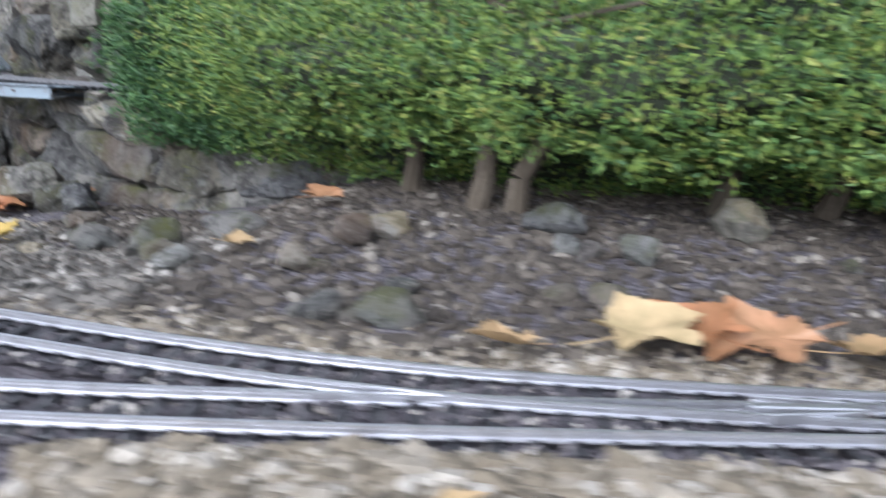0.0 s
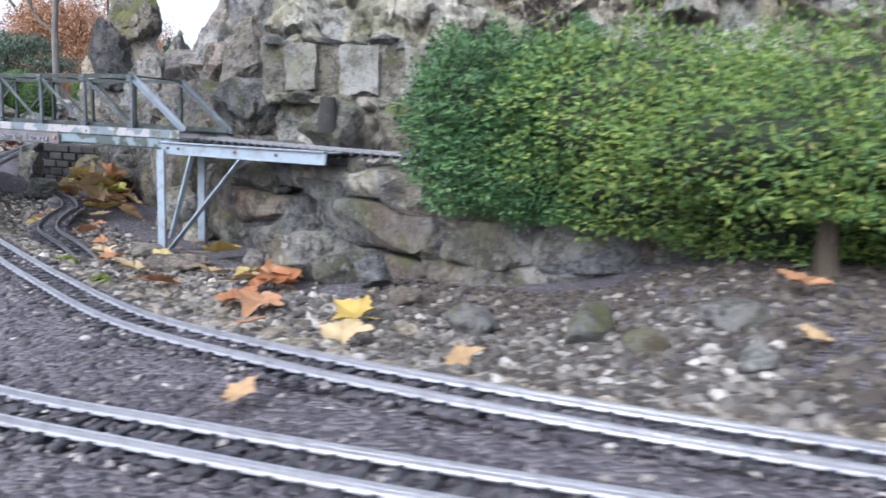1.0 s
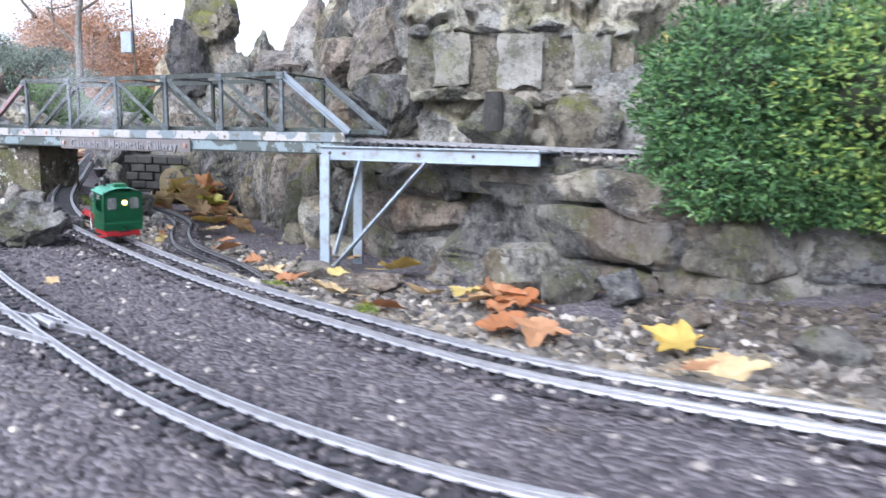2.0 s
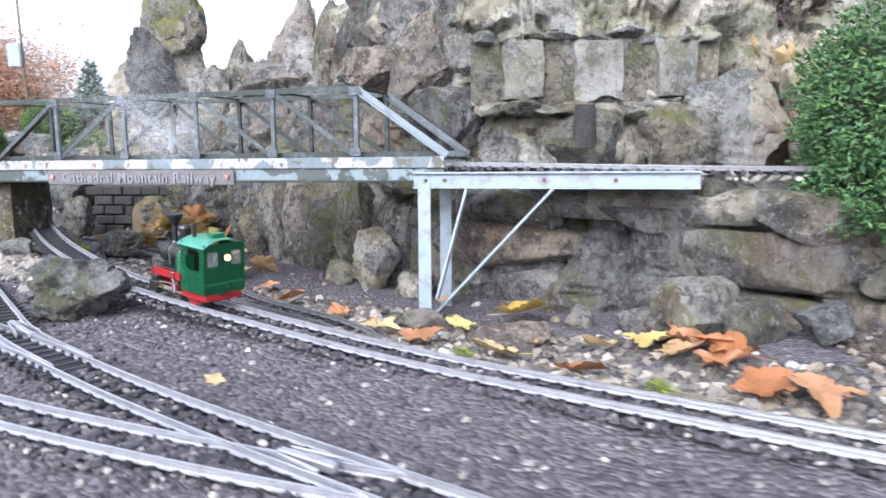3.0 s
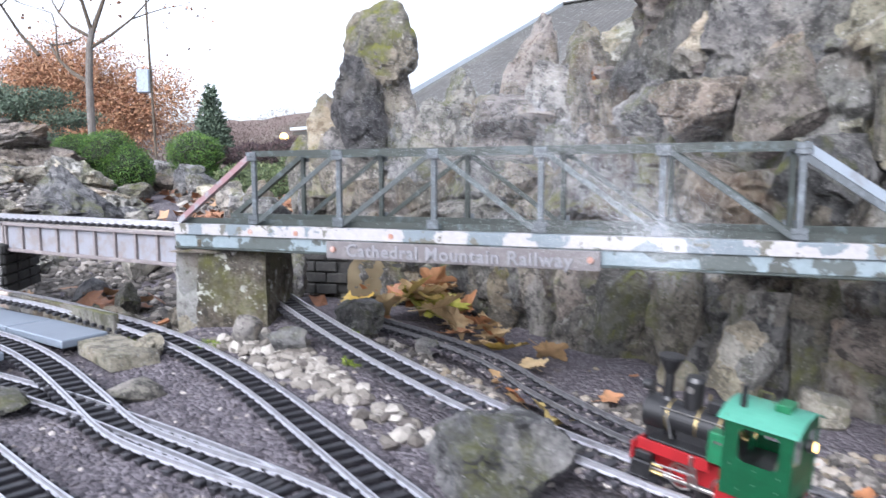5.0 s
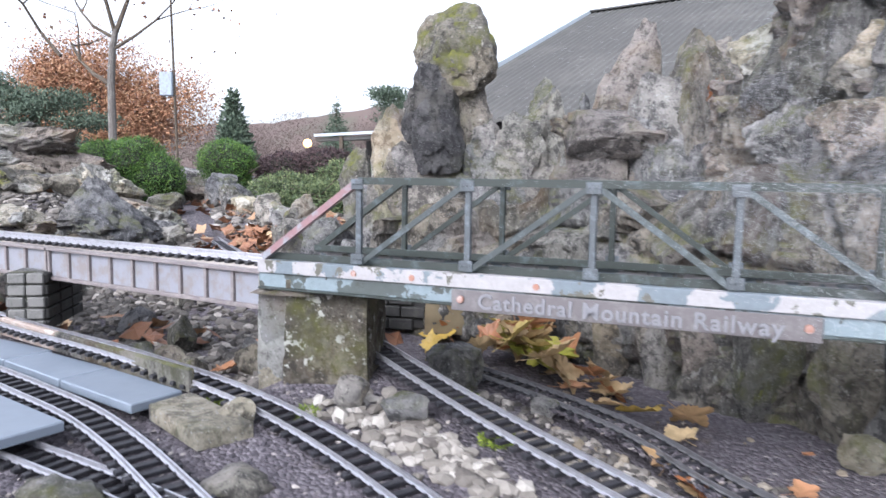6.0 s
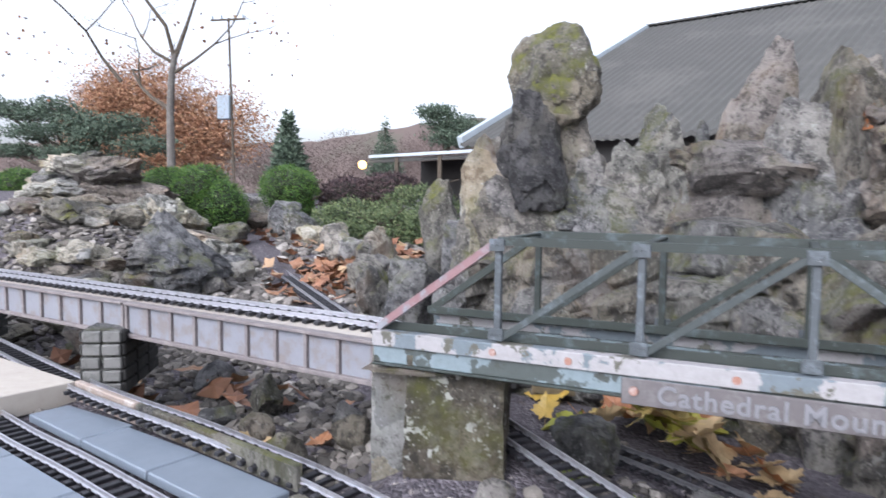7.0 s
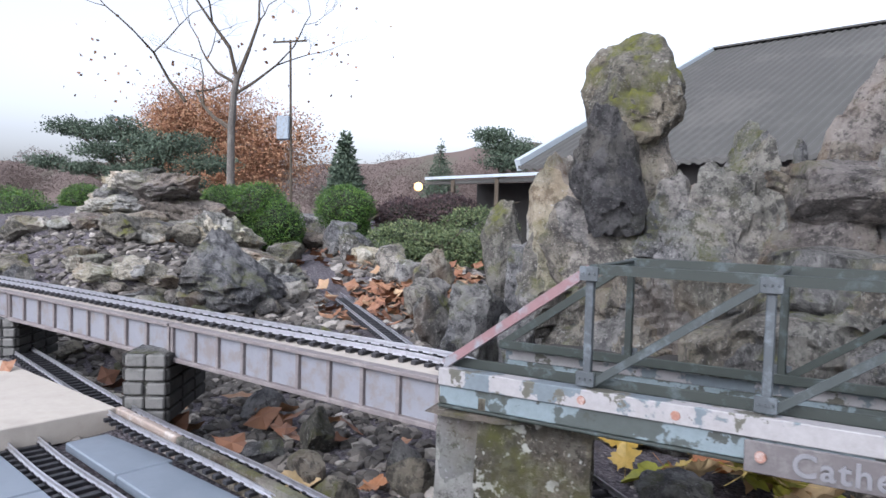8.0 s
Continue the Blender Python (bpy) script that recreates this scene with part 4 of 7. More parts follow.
    line = [(2.6, 1.02), (1.5, 0.90), (1.0, 0.885), (0.7, 0.915), (0.45, 0.965), (0.3, 1.04), (0.12, 1.17)]
    pts = spline([(x, y, 0) for x, y in line], 0.03)
    for p in pts:
        for j in range(9):
            y = p.y + 0.01 + j * 0.07
            V.append((p.x, y, 0.497 + 0.012 * noise.fractal(Vector((p.x * 14, y * 14, 3)), 0.8, 2, 4) + (0.0 if j else -0.012)))
        V += [(p.x, p.y + 0.57, 0.44), (p.x, p.y + 0.03, 0.44)]
    for k in range(len(pts) - 1):
        for j in range(11):
            a, b = k * 11 + j, k * 11 + (j + 1) % 11
            F.append((a, b, b + 11, a + 11))
    me = bpy.data.meshes.new("ledge")
    me.from_pydata(V, [], F)
    link("ledge", me, "rock_pale", lower, "crumbling sandy ledge", flat=False)


cliffs()

# free-standing pinnacles behind the bridge
pinnacle = thing("rock_pinnacle", "tall standing pinnacle of mossy grey limestone", "rock")
rock("crown", "", (-0.805, 2.10, 0.815), (0.102, 0.085, 0.130), 177, "rock_mossy", 5, parent=pinnacle, rough=0.14, cuts=7, turn=(0, 0, 5), exact=True, taper=0.12, square=2.6)
rock("shaft", "", (-0.803, 2.11, 0.56), (0.090, 0.075, 0.195), 72, "rock", 5, parent=pinnacle, rough=0.18, turn=(0, 0, 8), exact=True, square=4.5)
rock("slab", "", (-0.838, 2.01, 0.66), (0.078, 0.05, 0.128), 74, "rock_black", 5, parent=pinnacle, rough=0.26, turn=(0, 3, 6), exact=True, taper=0.22, square=5.0)
rock("buttress", "", (-0.84, 2.06, 0.42), (0.145, 0.10, 0.180), 73, "rock", 5, parent=pinnacle, rough=0.24, turn=(0, 0, 10), exact=True, square=3.0)
rock("shoulder", "", (-0.948, 2.07, 0.46), (0.060, 0.07, 0.19), 84, "rock_pale", 5, parent=pinnacle, rough=0.26, turn=(0, 4, 10), exact=True, square=3.0, taper=0.3)
rock("shoulder", "", (-0.70, 2.05, 0.50), (0.10, 0.08, 0.15), 85, "rock", 5, parent=pinnacle, rough=0.28, turn=(0, -4, 10), exact=True, square=3.0, taper=0.2)
obelisk = thing("rock_pinnacle", "slender pointed pinnacle of banded brownish stone", "rock")
rock("shaft", "", (-0.415, 1.98, 0.545), (0.085, 0.07, 0.235), 75, "rock_warm", 5, parent=obelisk, rough=0.2, square=3.0, taper=0.62, strata=0.05, turn=(0, 3, 0), exact=True)
rock("foot", "", (-0.43, 1.95, 0.45), (0.13, 0.08, 0.15), 76, "rock_warm", 4, parent=obelisk, rough=0.18, exact=True)
rock("rock_pinnacle", "low pointed grey limestone pinnacle between two taller ones", (-0.615, 2.01, 0.55), (0.12, 0.09, 0.172), 78, "rock", 5, category="rock", rough=0.34, taper=0.5, exact=True)
rock("rock_pinnacle", "small dark jagged limestone tooth", (-0.50, 2.06, 0.60), (0.055, 0.05, 0.15), 79, "rock", 4, rough=0.26, taper=0.4)
rock("rock_pinnacle", "dark upright slab leaning on a crag", (-0.30, 1.90, 0.60), (0.075, 0.06, 0.185), 80, "rock_dark", 5, rough=0.2, taper=0.25, exact=True)
rock("rock_pinnacle", "blunt grey crag beside the cliff", (-0.25, 1.98, 0.60), (0.10, 0.08, 0.185), 81, "rock", 5, rough=0.22, taper=0.2, exact=True)
rock("rock_pinnacle", "pale stepped base of the pinnacles", (-0.66, 1.98, 0.42), (0.17, 0.09, 0.17), 82, "rock", 4, rough=0.15, strata=0.05)
rock("rock_pinnacle", "short grey limestone block at the valley mouth", (-0.93, 2.05, 0.42), (0.11, 0.09, 0.15), 83, "rock", 4, rough=0.24, taper=0.3)


def cliff_dwelling():
    t = thing("model_cliff_dwelling", "pale cement house fronts set between mossy slots in a cliff", "model building", at=pose(0.30, 1.318, 0.645, 0, 0, 2))
    for x0, x1 in ((-0.172, -0.095), (-0.040, 0.054), (0.111, 0.185)):
        bm = bmesh.new()
        bmesh.ops.create_cube(bm, size=1.0)
        bmesh.ops.subdivide_edges(bm, edges=bm.edges, cuts=7, use_grid_fill=True)
        for v in bm.verts:
            w = Vector((v.co.x * (x1 - x0), v.co.y * 0.06, v.co.z * 0.105))
            v.co = w + 0.012 * noise.noise_vector(w * 22 + Vector((x0 * 50, 0, 0)))
        ob = part("wall", bm, "cement", t, "", False)
        crisp(ob.data)
        ob.matrix_basis = pose((x0 + x1) / 2, 0.03, 0.05)
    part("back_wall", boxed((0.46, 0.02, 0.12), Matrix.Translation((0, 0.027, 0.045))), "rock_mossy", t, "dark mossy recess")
    r = random.Random(91)
    for k in range(9):
        x = -0.21 + 0.053 * k
        rock("lintel", "", (x, 0.025, 0.098 + r.uniform(-0.004, 0.006)), (r.uniform(0.028, 0.045), 0.035, r.uniform(0.010, 0.018)), 900 + k, r.choice(["rock_pale", "rock_pale", "rock"]), 3, parent=t, turn=(0, r.uniform(-10, 10), r.uniform(-15, 15)))
        rock("sill", "", (x + 0.02, 0.02, -0.035 + r.uniform(-0.006, 0.004)), (r.uniform(0.03, 0.045), 0.04, r.uniform(0.014, 0.022)), 930 + k, r.choice(["rock_pale", "rock_pale", "rock_mossy"]), 3, parent=t, turn=(0, r.uniform(-8, 8), r.uniform(-15, 15)))
    niche = thing("rock_niche", "mossy rounded stone with an arched hollow painted dark", "niche", at=pose(0.265, 1.265, 0.515, 0, 0, 2))
    rock("surround", "", (0, 0, 0.0), (0.075, 0.05, 0.058), 95, "rock_mossy", 4, parent=niche, turn=(0, 0, 10), exact=True, rough=0.12)
    # A solid dark plug, not a hole: its colour gives the hollow's shade.
    bm = bmesh.new()
    add_tube(bm, 0.023, 0.017, 0.075, pose(0, -0.030, 0.036) @ Matrix.Diagonal((1, 0.7, 1, 1)), 14)
    ob = part("opening", bm, "pier_dark", niche, "solid dark plug standing in for a shaded hollow")


cliff_dwelling()


# ---- tunnel wall with the tan board ----
def tunnel_front():
    t = thing("tunnel_portal", "dark stone tunnel front closed with a tan arched board", "tunnel portal", at=pose(-0.77, 1.785, 0.335, 0, 0, -4))
    part("wall", boxed((0.36, 0.06, 0.13), Matrix.Translation((0.02, 0.04, 0.065)), 0.006), "pier_dark", t)
    for j in range(5):
        for k in range(7):
            x = -0.15 + k * 0.052 + (0.026 if j % 2 else 0)
            if abs(x) < 0.052 and j < 4:
                continue
            ob = part("brick", boxed((0.049, 0.012, 0.022), None, 0.002), "pier_dark", t)
            ob.matrix_basis = pose(x, 0.007 + rng.uniform(-0.002, 0.002), 0.013 + j * 0.0255)
    bm = bmesh.new()
    vs = [(-0.046, 0), (0.046, 0)] + [(0.046 * math.cos(a), 0.048 + 0.046 * math.sin(a)) for a in [math.pi * k / 14 for k in range(15)]]
    f = bm.faces.new([bm.verts.new((x, -0.004, z)) for x, z in vs])
    bmesh.ops.solidify(bm, geom=[f], thickness=0.010)
    part("board", bm, "tan", t, "tan board with a rounded top")


tunnel_front()

# ---- tracks on the ground ----
track("main_line_track", "curved single line of steel rails on black sleepers in ballast", MAIN)
track("yard_track", "sweeping yard line of bright rails on black sleepers", YARD)
track("curve_track", "rising curved line of rails on black sleepers in ballast", CURVE)
track("siding_track", "siding of bright rails between slate slabs", SIDING)
track("lower_yard_track", "yard line of rails at the edge of the ballast", LOWER)
track("rear_track", "dull rails half sunk in soil beside the rock wall", REAR, rail="rail_dull")


def turnout_parts():
    for name, p, q in (("turnout_frog", (-0.455, 0.752, 0.3595), (-0.40, 0.70, 0.3595)), ("turnout_frog", (-0.06, 0.422, 0.359), (-0.02, 0.398, 0.359)), ("turnout_frog", (1.50, 0.203, 0.399), (1.44, 0.190, 0.399))):
        t = thing(name, "grey steel crossing where two rails meet", "turnout", "turnouts")
        part("nose", bar(p, q, 0.006, 0.006), "rail", t)
        m, d = along(p, q)
        for s in (-1, 1):
            part("wing_rail", boxed((d * 0.8, 0.002, 0.006), m @ pose(0, s * 0.008, 0, 0, 0, s * 6), 0.0004), "rail", t)


turnout_parts()

# ---- the truss bridge ----
BA, BB = Vector((0.03, 1.062, 0.54)), Vector((-0.962, 1.325, 0.534))
BU = (BB - BA).normalized()
BN = Vector((-BU.y, BU.x, 0)).normalized()
if BN.y < 0:
    BN = -BN
PANEL, WIDE = 0.1465, 0.13
UP = Vector((0, 0, 1))


def truss_bridge():
    t = thing("truss_bridge", "model steel truss bridge with peeling grey-green paint", "bridge")
    for side in (0, 1):
        o = BN * WIDE * side
        face = -BN if side == 0 else BN
        a, b = BA + o, BB + o
        part("bottom_chord", bar(a - UP * 0.0085 + face * 0.012, b - UP * 0.0085 + face * 0.012, 0.004, 0.017), "flange_white", t, "chord with flaking white paint")
        part("chord_lip", bar(a - UP * 0.002 + face * 0.003, b - UP * 0.002 + face * 0.003, 0.0138, 0.003), "flange_white", t, "chord with flaking white paint")
        part("side_girder", bar(a - UP * 0.0265 + face * 0.009, b - UP * 0.0265 + face * 0.009, 0.003, 0.019), "web_blue", t, "dark girder with flakes of blue-grey paint")
        part("lower_flange", bar(a - UP * 0.0375 + face * 0.007, b - UP * 0.0375 + face * 0.007, 0.014, 0.003), "steel_green", t)
        part("bottom_angle", bar(a + UP * 0.0035 - face * 0.008, b + UP * 0.0035 - face * 0.008, 0.002, 0.010), "steel_green", t)
        tops = [a + BU * PANEL * k + UP * 0.106 for k in range(1, 7)]
        lows = [a + BU * PANEL * k for k in range(0, 8)]
        part("top_chord", angle_bar(tops[0] - BU * 0.006 * -1, tops[-1], 0.0085, 0.0022), "steel_green", t)
        part("end_post", angle_bar(lows[0] + UP * 0.002, tops[0], 0.0105, 0.0022, BU), "steel_grey" if side else "post_blue", t, "blue-grey sloping post")
        part("end_post", angle_bar(lows[7] + UP * 0.002, tops[-1], 0.0085, 0.0022, -BU), "steel_green" if side else "steel_pink", t, "reddish faded sloping post")
        for k in range(6):
            part("vertical", bar(lows[k + 1], tops[k] - UP * 0.002, 0.006, 0.0075, 0.0008, BU), "steel_grey" if side == 0 else "steel_green", t)
        for k in range(5):
            p, q = (lows[k + 1], tops[k + 1]) if k < 3 else (tops[k], lows[k + 2])
            part("diagonal", bar(p + face * 0.003, q + face * 0.003, 0.0022, 0.0072, 0.0005), "steel_bar" if side == 0 else "steel_green", t)
        for k in range(1, 7):
            for p, z in ((lows[k], 0.008), (tops[k - 1], -0.004)):
                m, _ = along(p, p + BU)
                g = part("gusset", boxed((0.017, 0.0022, 0.013), Matrix.Translation(p + UP * z + face * 0.006) @ m.to_3x3().to_4x4(), 0.0006), "steel_grey", t)
                for dx in (-0.005, 0.0, 0.005):
                    part("rivet", tubed(0.0013, 0.0009, 0.0016, Matrix.Translation(p + UP * z + face * 0.0072 + BU * dx) @ (face).to_track_quat("Z", "Y").to_matrix().to_4x4(), 8), "steel_grey", g)
        for k in (5.45, 6.0, 4.4) if side == 0 else ():
            bm = tubed(0.0042, 0.0038, 0.0012, Matrix.Translation(a + BU * PANEL * k + face * 0.0139 - UP * 0.0095) @ face.to_track_quat("Z", "Y").to_matrix().to_4x4(), 10)
            part("rust_spot", bm, "rust", t, "orange rust boil on the paint")
    for k in range(1, 7):
        p = BA + BU * PANEL * k + UP * 0.107
        part("cross_brace", bar(p, p + BN * WIDE, 0.008, 0.003), "steel_green", t)
    for k in range(8):
        p = BA + BU * PANEL * k - UP * 0.036
        part("floor_beam", bar(p, p + BN * WIDE, 0.008, 0.006), "steel_green", t)
    m, d = along(BA, BB)
    part("deck", bar(BA + BN * WIDE / 2 - UP * 0.026, BB + BN * WIDE / 2 - UP * 0.026, WIDE - 0.012, 0.004), "steel_green", t, "mossy green deck trough")
    # name board
    s0, s1 = 0.36, 0.745
    p, q = BA + BU * s0 - BN * 0.0165 - UP * 0.0305, BA + BU * s1 - BN * 0.0165 - UP * 0.0305
    board = part("name_board", bar(p, q, 0.003, 0.025), "sign", t, "dull brown plate with raised letters")
    for s in (s0 + 0.012, s1 - 0.012):
        part("bolt", tubed(0.0045, 0.004, 0.003, Matrix.Translation(BA + BU * s - BN * 0.0185 - UP * 0.0295) @ (-BN).to_track_quat("Z", "Y").to_matrix().to_4x4(), 12), "rust", board, "rusty bolt head")
    cu = bpy.data.curves.new("lettering", "FONT")
    cu.body = "Cathedral Mountain Railway"
    cu.size, cu.extrude, cu.align_x, cu.align_y = 0.0245, 0.0011, "CENTER", "CENTER"
    cu.space_character = 1.12
    cu.offset = 0.0004
    tmp = bpy.data.objects.new("lettering", cu)
    scene.collection.objects.link(tmp)
    bpy.context.view_layer.update()
    me = bpy.data.meshes.new_from_object(tmp)
    bpy.data.objects.remove(tmp)
    wide = max(v.co.x for v in me.vertices) - min(v.co.x for v in me.vertices)
    scale = 0.318 / wide
    ob = link("lettering", me, "letter", board, "raised grey-white letters")
    x, z = -BU, UP
    y = z.cross(x)
    r = Matrix((x, y, z)).transposed().to_4x4()
    r.translation = (p + q) / 2 - BN * 0.0027 - UP * 0.001
    ob.matrix_basis = r @ Matrix.Rotation(radians(90), 4, "X") @ Matrix.Diagonal((scale, 1.0, 1, 1))


truss_bridge()


def trestle():
    t = thing("trestle_span", "pale blue steel approach span on slim braced legs", "bridge")
    end = Vector((0.375, 0.948, 0.5))
    a0, b0 = Vector((-0.02, 1.062, 0.497)), end
    u = (b0 - a0).normalized()
    n = Vector((-u.y, u.x, 0))
    n = n if n.y > 0 else -n
    for side in (0, 1):
        o = n * (WIDE * 0.8) * side
        a, b = a0 + o, b0 + o
        part("beam", bar(a + UP * 0.007, b + UP * 0.007, 0.003, 0.020), "steel_blue", t)
        part("flange", bar(a + UP * 0.018, b + UP * 0.018, 0.014, 0.003), "steel_blue", t)
        part("flange", bar(a - UP * 0.004, b - UP * 0.004, 0.010, 0.003), "steel_blue", t)
        for k in (0.02, 0.05, 0.2, 0.3):
            part("bolt", tubed(0.003, 0.0026, 0.003, Matrix.Translation(a + u * k - n * 0.0015 + UP * 0.007) @ (-n).to_track_quat("Z", "Y").to_matrix().to_4x4(), 8), "bolt_rust", t)
        foot = Vector((0.0, 1.04, 0.285)) + o
        part("leg", angle_bar(foot, foot + UP * 0.216, 0.0195, 0.0025, -n), "steel_blue", t)
        part("foot", bar(foot + UP * 0.0 - n * 0.003, foot + UP * 0.055 - n * 0.003, 0.017, 0.006, 0.0008, -n), "steel_pink", t, "rusty foot sleeve")
        if side == 0:
            part("strut", bar(foot + UP * 0.04 + u * 0.016, a0 + u * 0.085 - UP * 0.003, 0.004, 0.011, 0.0006, -n), "steel_blue", t)
            part("strut", bar(foot + UP * 0.018 + u * 0.014, a0 + u * 0.215 - UP * 0.003, 0.004, 0.012, 0.0006, -n), "steel_blue", t)
    part("deck", bar(a0 + n * WIDE * 0.4 + UP * 0.016, b0 + n * WIDE * 0.4 + UP * 0.016, WIDE * 0.78, 0.003), "steel_blue", t)


trestle()
BC = BN * WIDE / 2
track("ledge_track", "dull rails on a rock ledge leading to the bridge", [(2.4, 1.12, 0.524), (1.5, 1.0, 0.524), (1.0, 0.975, 0.524), (0.7, 0.985, 0.524), (0.45, 1.01, 0.524), (0.05, 1.115, 0.53), tuple(BA + BC - UP * 0.016), tuple(BB + BC - UP * 0.014)], rail="rail_dull")


# ---- plate girder viaduct ----
def viaduct():
    spans = [((-0.972, 1.352), (-1.43, 1.523)), ((-1.435, 1.525), (-1.93, 1.702)), ((-1.935, 1.704), (-2.45, 1.87)), ((-2.455, 1.872), (-3.0, 2.02))]
    for k, (a, b) in enumerate(spans):
        t = thing("girder_span", "grey plastic plate girder span with brownish ribs", "bridge", "girder spans")
        za, zb = 0.513, 0.513
        p, q = Vector((*a, za)), Vector((*b, zb))
        m, d = along(p, q)
        n = m.to_3x3() @ Vector((0, 1, 0))
        n = n if n.y > 0 else -n
        for side in (0, 1):
            o = n * 0.085 * side
            f = -n if side == 0 else n
            part("web", bar(p + o - UP * 0.026, q + o - UP * 0.026, 0.004, 0.048), "girder", t)
            part("top_flange", bar(p + o + f * 0.003 - UP * 0.001, q + o + f * 0.003 - UP * 0.001, 0.014, 0.005), "girder_rib", t)
            part("bottom_flange", bar(p + o + f * 0.003 - UP * 0.051, q + o + f * 0.003 - UP * 0.051, 0.012, 0.006), "girder_rib", t)
            count = 9
            for j in range(count + 1):
                w = p + (q - p) * ((j + 0.04) / (count + 0.08)) + o + f * 0.004 - UP * 0.026
                part("rib", bar(w - UP * 0.0225, w + UP * 0.0225, 0.0055, 0.006, 0.0006, f), "girder_rib", t)
        part("deck", bar(p + n * 0.0425 - UP * 0.004, q + n * 0.0425 - UP * 0.004, 0.086, 0.007), "sand", t, "pale gritty deck")


viaduct()
track("viaduct_track", "bright rails on black sleepers along a girder viaduct", [tuple(BB + BC - UP * 0.013), (-1.0, 1.425, 0.524), (-1.22, 1.492, 0.526), (-1.445, 1.572, 0.526), (-1.945, 1.752, 0.526), (-2.46, 1.92, 0.526), (-3.0, 2.07, 0.526)])


def stone_pier(at, turn, size, label, cols=2):
    """A moulded pier of squared stones, capped, that reaches back under both girders."""
    t = thing("viaduct_pier", label, "bridge pier", "viaduct piers", at=pose(*at, 0, 0, turn))
    w, dpt, h = size
    part("core", boxed((w - 0.006, dpt - 0.006, h), Matrix.Translation((0, dpt / 2, h / 2))), "rock", t)
    rows = 5
    for j in range(rows):
        for k in range(cols):
            bw = w / cols
            x = -w / 2 + bw * (k + 0.5)
            ob = part("stone", boxed((bw - 0.003, 0.012, h / rows - 0.003), None, 0.002), "pier_stone", t)
            ob.matrix_basis = pose(x + rng.uniform(-0.0015, 0.0015), 0.002, h / rows * (j + 0.5))
        # Side stones get a much darker colour that stands in for shade.
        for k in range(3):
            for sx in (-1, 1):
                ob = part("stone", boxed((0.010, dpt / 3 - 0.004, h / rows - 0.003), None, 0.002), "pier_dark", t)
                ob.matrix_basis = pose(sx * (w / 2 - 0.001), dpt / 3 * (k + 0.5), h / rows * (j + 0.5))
    return t


stone_pier((-1.452, 1.487, 0.372), 18, (0.060, 0.175, 0.102), "grey stone block pier with shade coloured into its sides")
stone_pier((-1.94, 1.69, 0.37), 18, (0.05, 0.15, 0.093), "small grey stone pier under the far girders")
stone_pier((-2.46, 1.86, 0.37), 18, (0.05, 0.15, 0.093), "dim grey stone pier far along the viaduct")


def main_pier():
    t = thing("concrete_pier", "square concrete pier spotted with white lichen and moss", "bridge pier")
    for at, size, seed, name in (((-0.872, 1.372, 0.33), (0.057, 0.072, 0.090), 61, "block"), ((-0.948, 1.352, 0.335), (0.022, 0.035, 0.088), 62, "corner")):
        r = random.Random(seed)
        bm = bmesh.new()
        bmesh.ops.create_cube(bm, size=2.0)
        bmesh.ops.subdivide_edges(bm, edges=bm.edges, cuts=14, use_grid_fill=True)
        for v in bm.verts:
            k = 1 + 0.05 * noise.fractal(v.co * 2 + Vector((seed, 0, 0)), 0.8, 2.1, 5) - 0.05 * (v.co.z + 1) / 2
            v.co = Vector((v.co.x * size[0] * k, v.co.y * size[1] * k, v.co.z * size[2]))
        bmesh.ops.translate(bm, vec=(0, 0, size[2]), verts=bm.verts)
        ob = part(name, bm, "lichen" if name == "block" else "rock_pale", t, "", False)
        crisp(ob.data)
        ob.matrix_basis = pose(*at, 0, 0, 3)
    rock("cap", "mossy sandstone cap", (-0.905, 1.375, 0.486), (0.078, 0.082, 0.0085), 66, "rock_warm", 4, parent=t, rough=0.12, square=6.0, exact=True, turn=(0, 0, 3))


main_pier()


# ---- slates, slab and edging beside the siding ----
def slab(name, label, corners, z, thick, mat, group=""):
    bm = bmesh.new()
    f = bm.faces.new([bm.verts.new((x, y, z)) for x, y in corners])
    bmesh.ops.recalc_face_normals(bm, faces=[f])
    if f.normal.z < 0:
        f.normal_flip()
    r = bmesh.ops.extrude_face_region(bm, geom=[f])
    bmesh.ops.translate(bm, vec=(0, 0, -thick), verts=[v for v in r["geom"] if isinstance(v, bmesh.types.BMVert)])
    bmesh.ops.recalc_face_normals(bm, faces=bm.faces)
    bmesh.ops.bevel(bm, geom=bm.edges, offset=0.0015, segments=1, affect="EDGES")
    ob = part(name, bm, mat)
    return tagged(ob, label, "paving", group)




def beside(s, off):
    """A point in plan, s along the siding from its bend and off to its far side."""
    return (-1.10 - 0.895 * s + 0.445 * off, 1.142 + 0.445 * s + 0.895 * off)


for k, (s0, s1) in enumerate(((-0.03, 0.13), (0.133, 0.285), (0.288, 0.44))):
    slab("slate", "blue-grey slate slab laid beside a siding", [beside(s0, 0.036), beside(s1, 0.036), beside(s1, 0.105 - 0.008 * k), beside(s0, 0.105)], 0.379, 0.012, "slate", "slate slabs")
for k, (s0, s1) in enumerate(((-0.02, 0.14), (0.143, 0.30), (0.303, 0.47))):
    slab("slate", "blue-grey slate slab laid beside a siding", [beside(s0, -0.034), beside(s1, -0.034), beside(s1, -0.20), beside(s0, -0.115 - 0.08 * min(k, 1))], 0.378, 0.012, "slate", "slate slabs")
slab("sandstone_slab", "pale buff sandstone platform slab", [beside(0.47, -0.20), beside(0.475, 0.115), beside(0.90, 0.09), beside(0.95, -0.2)], 0.402, 0.035, "sand")
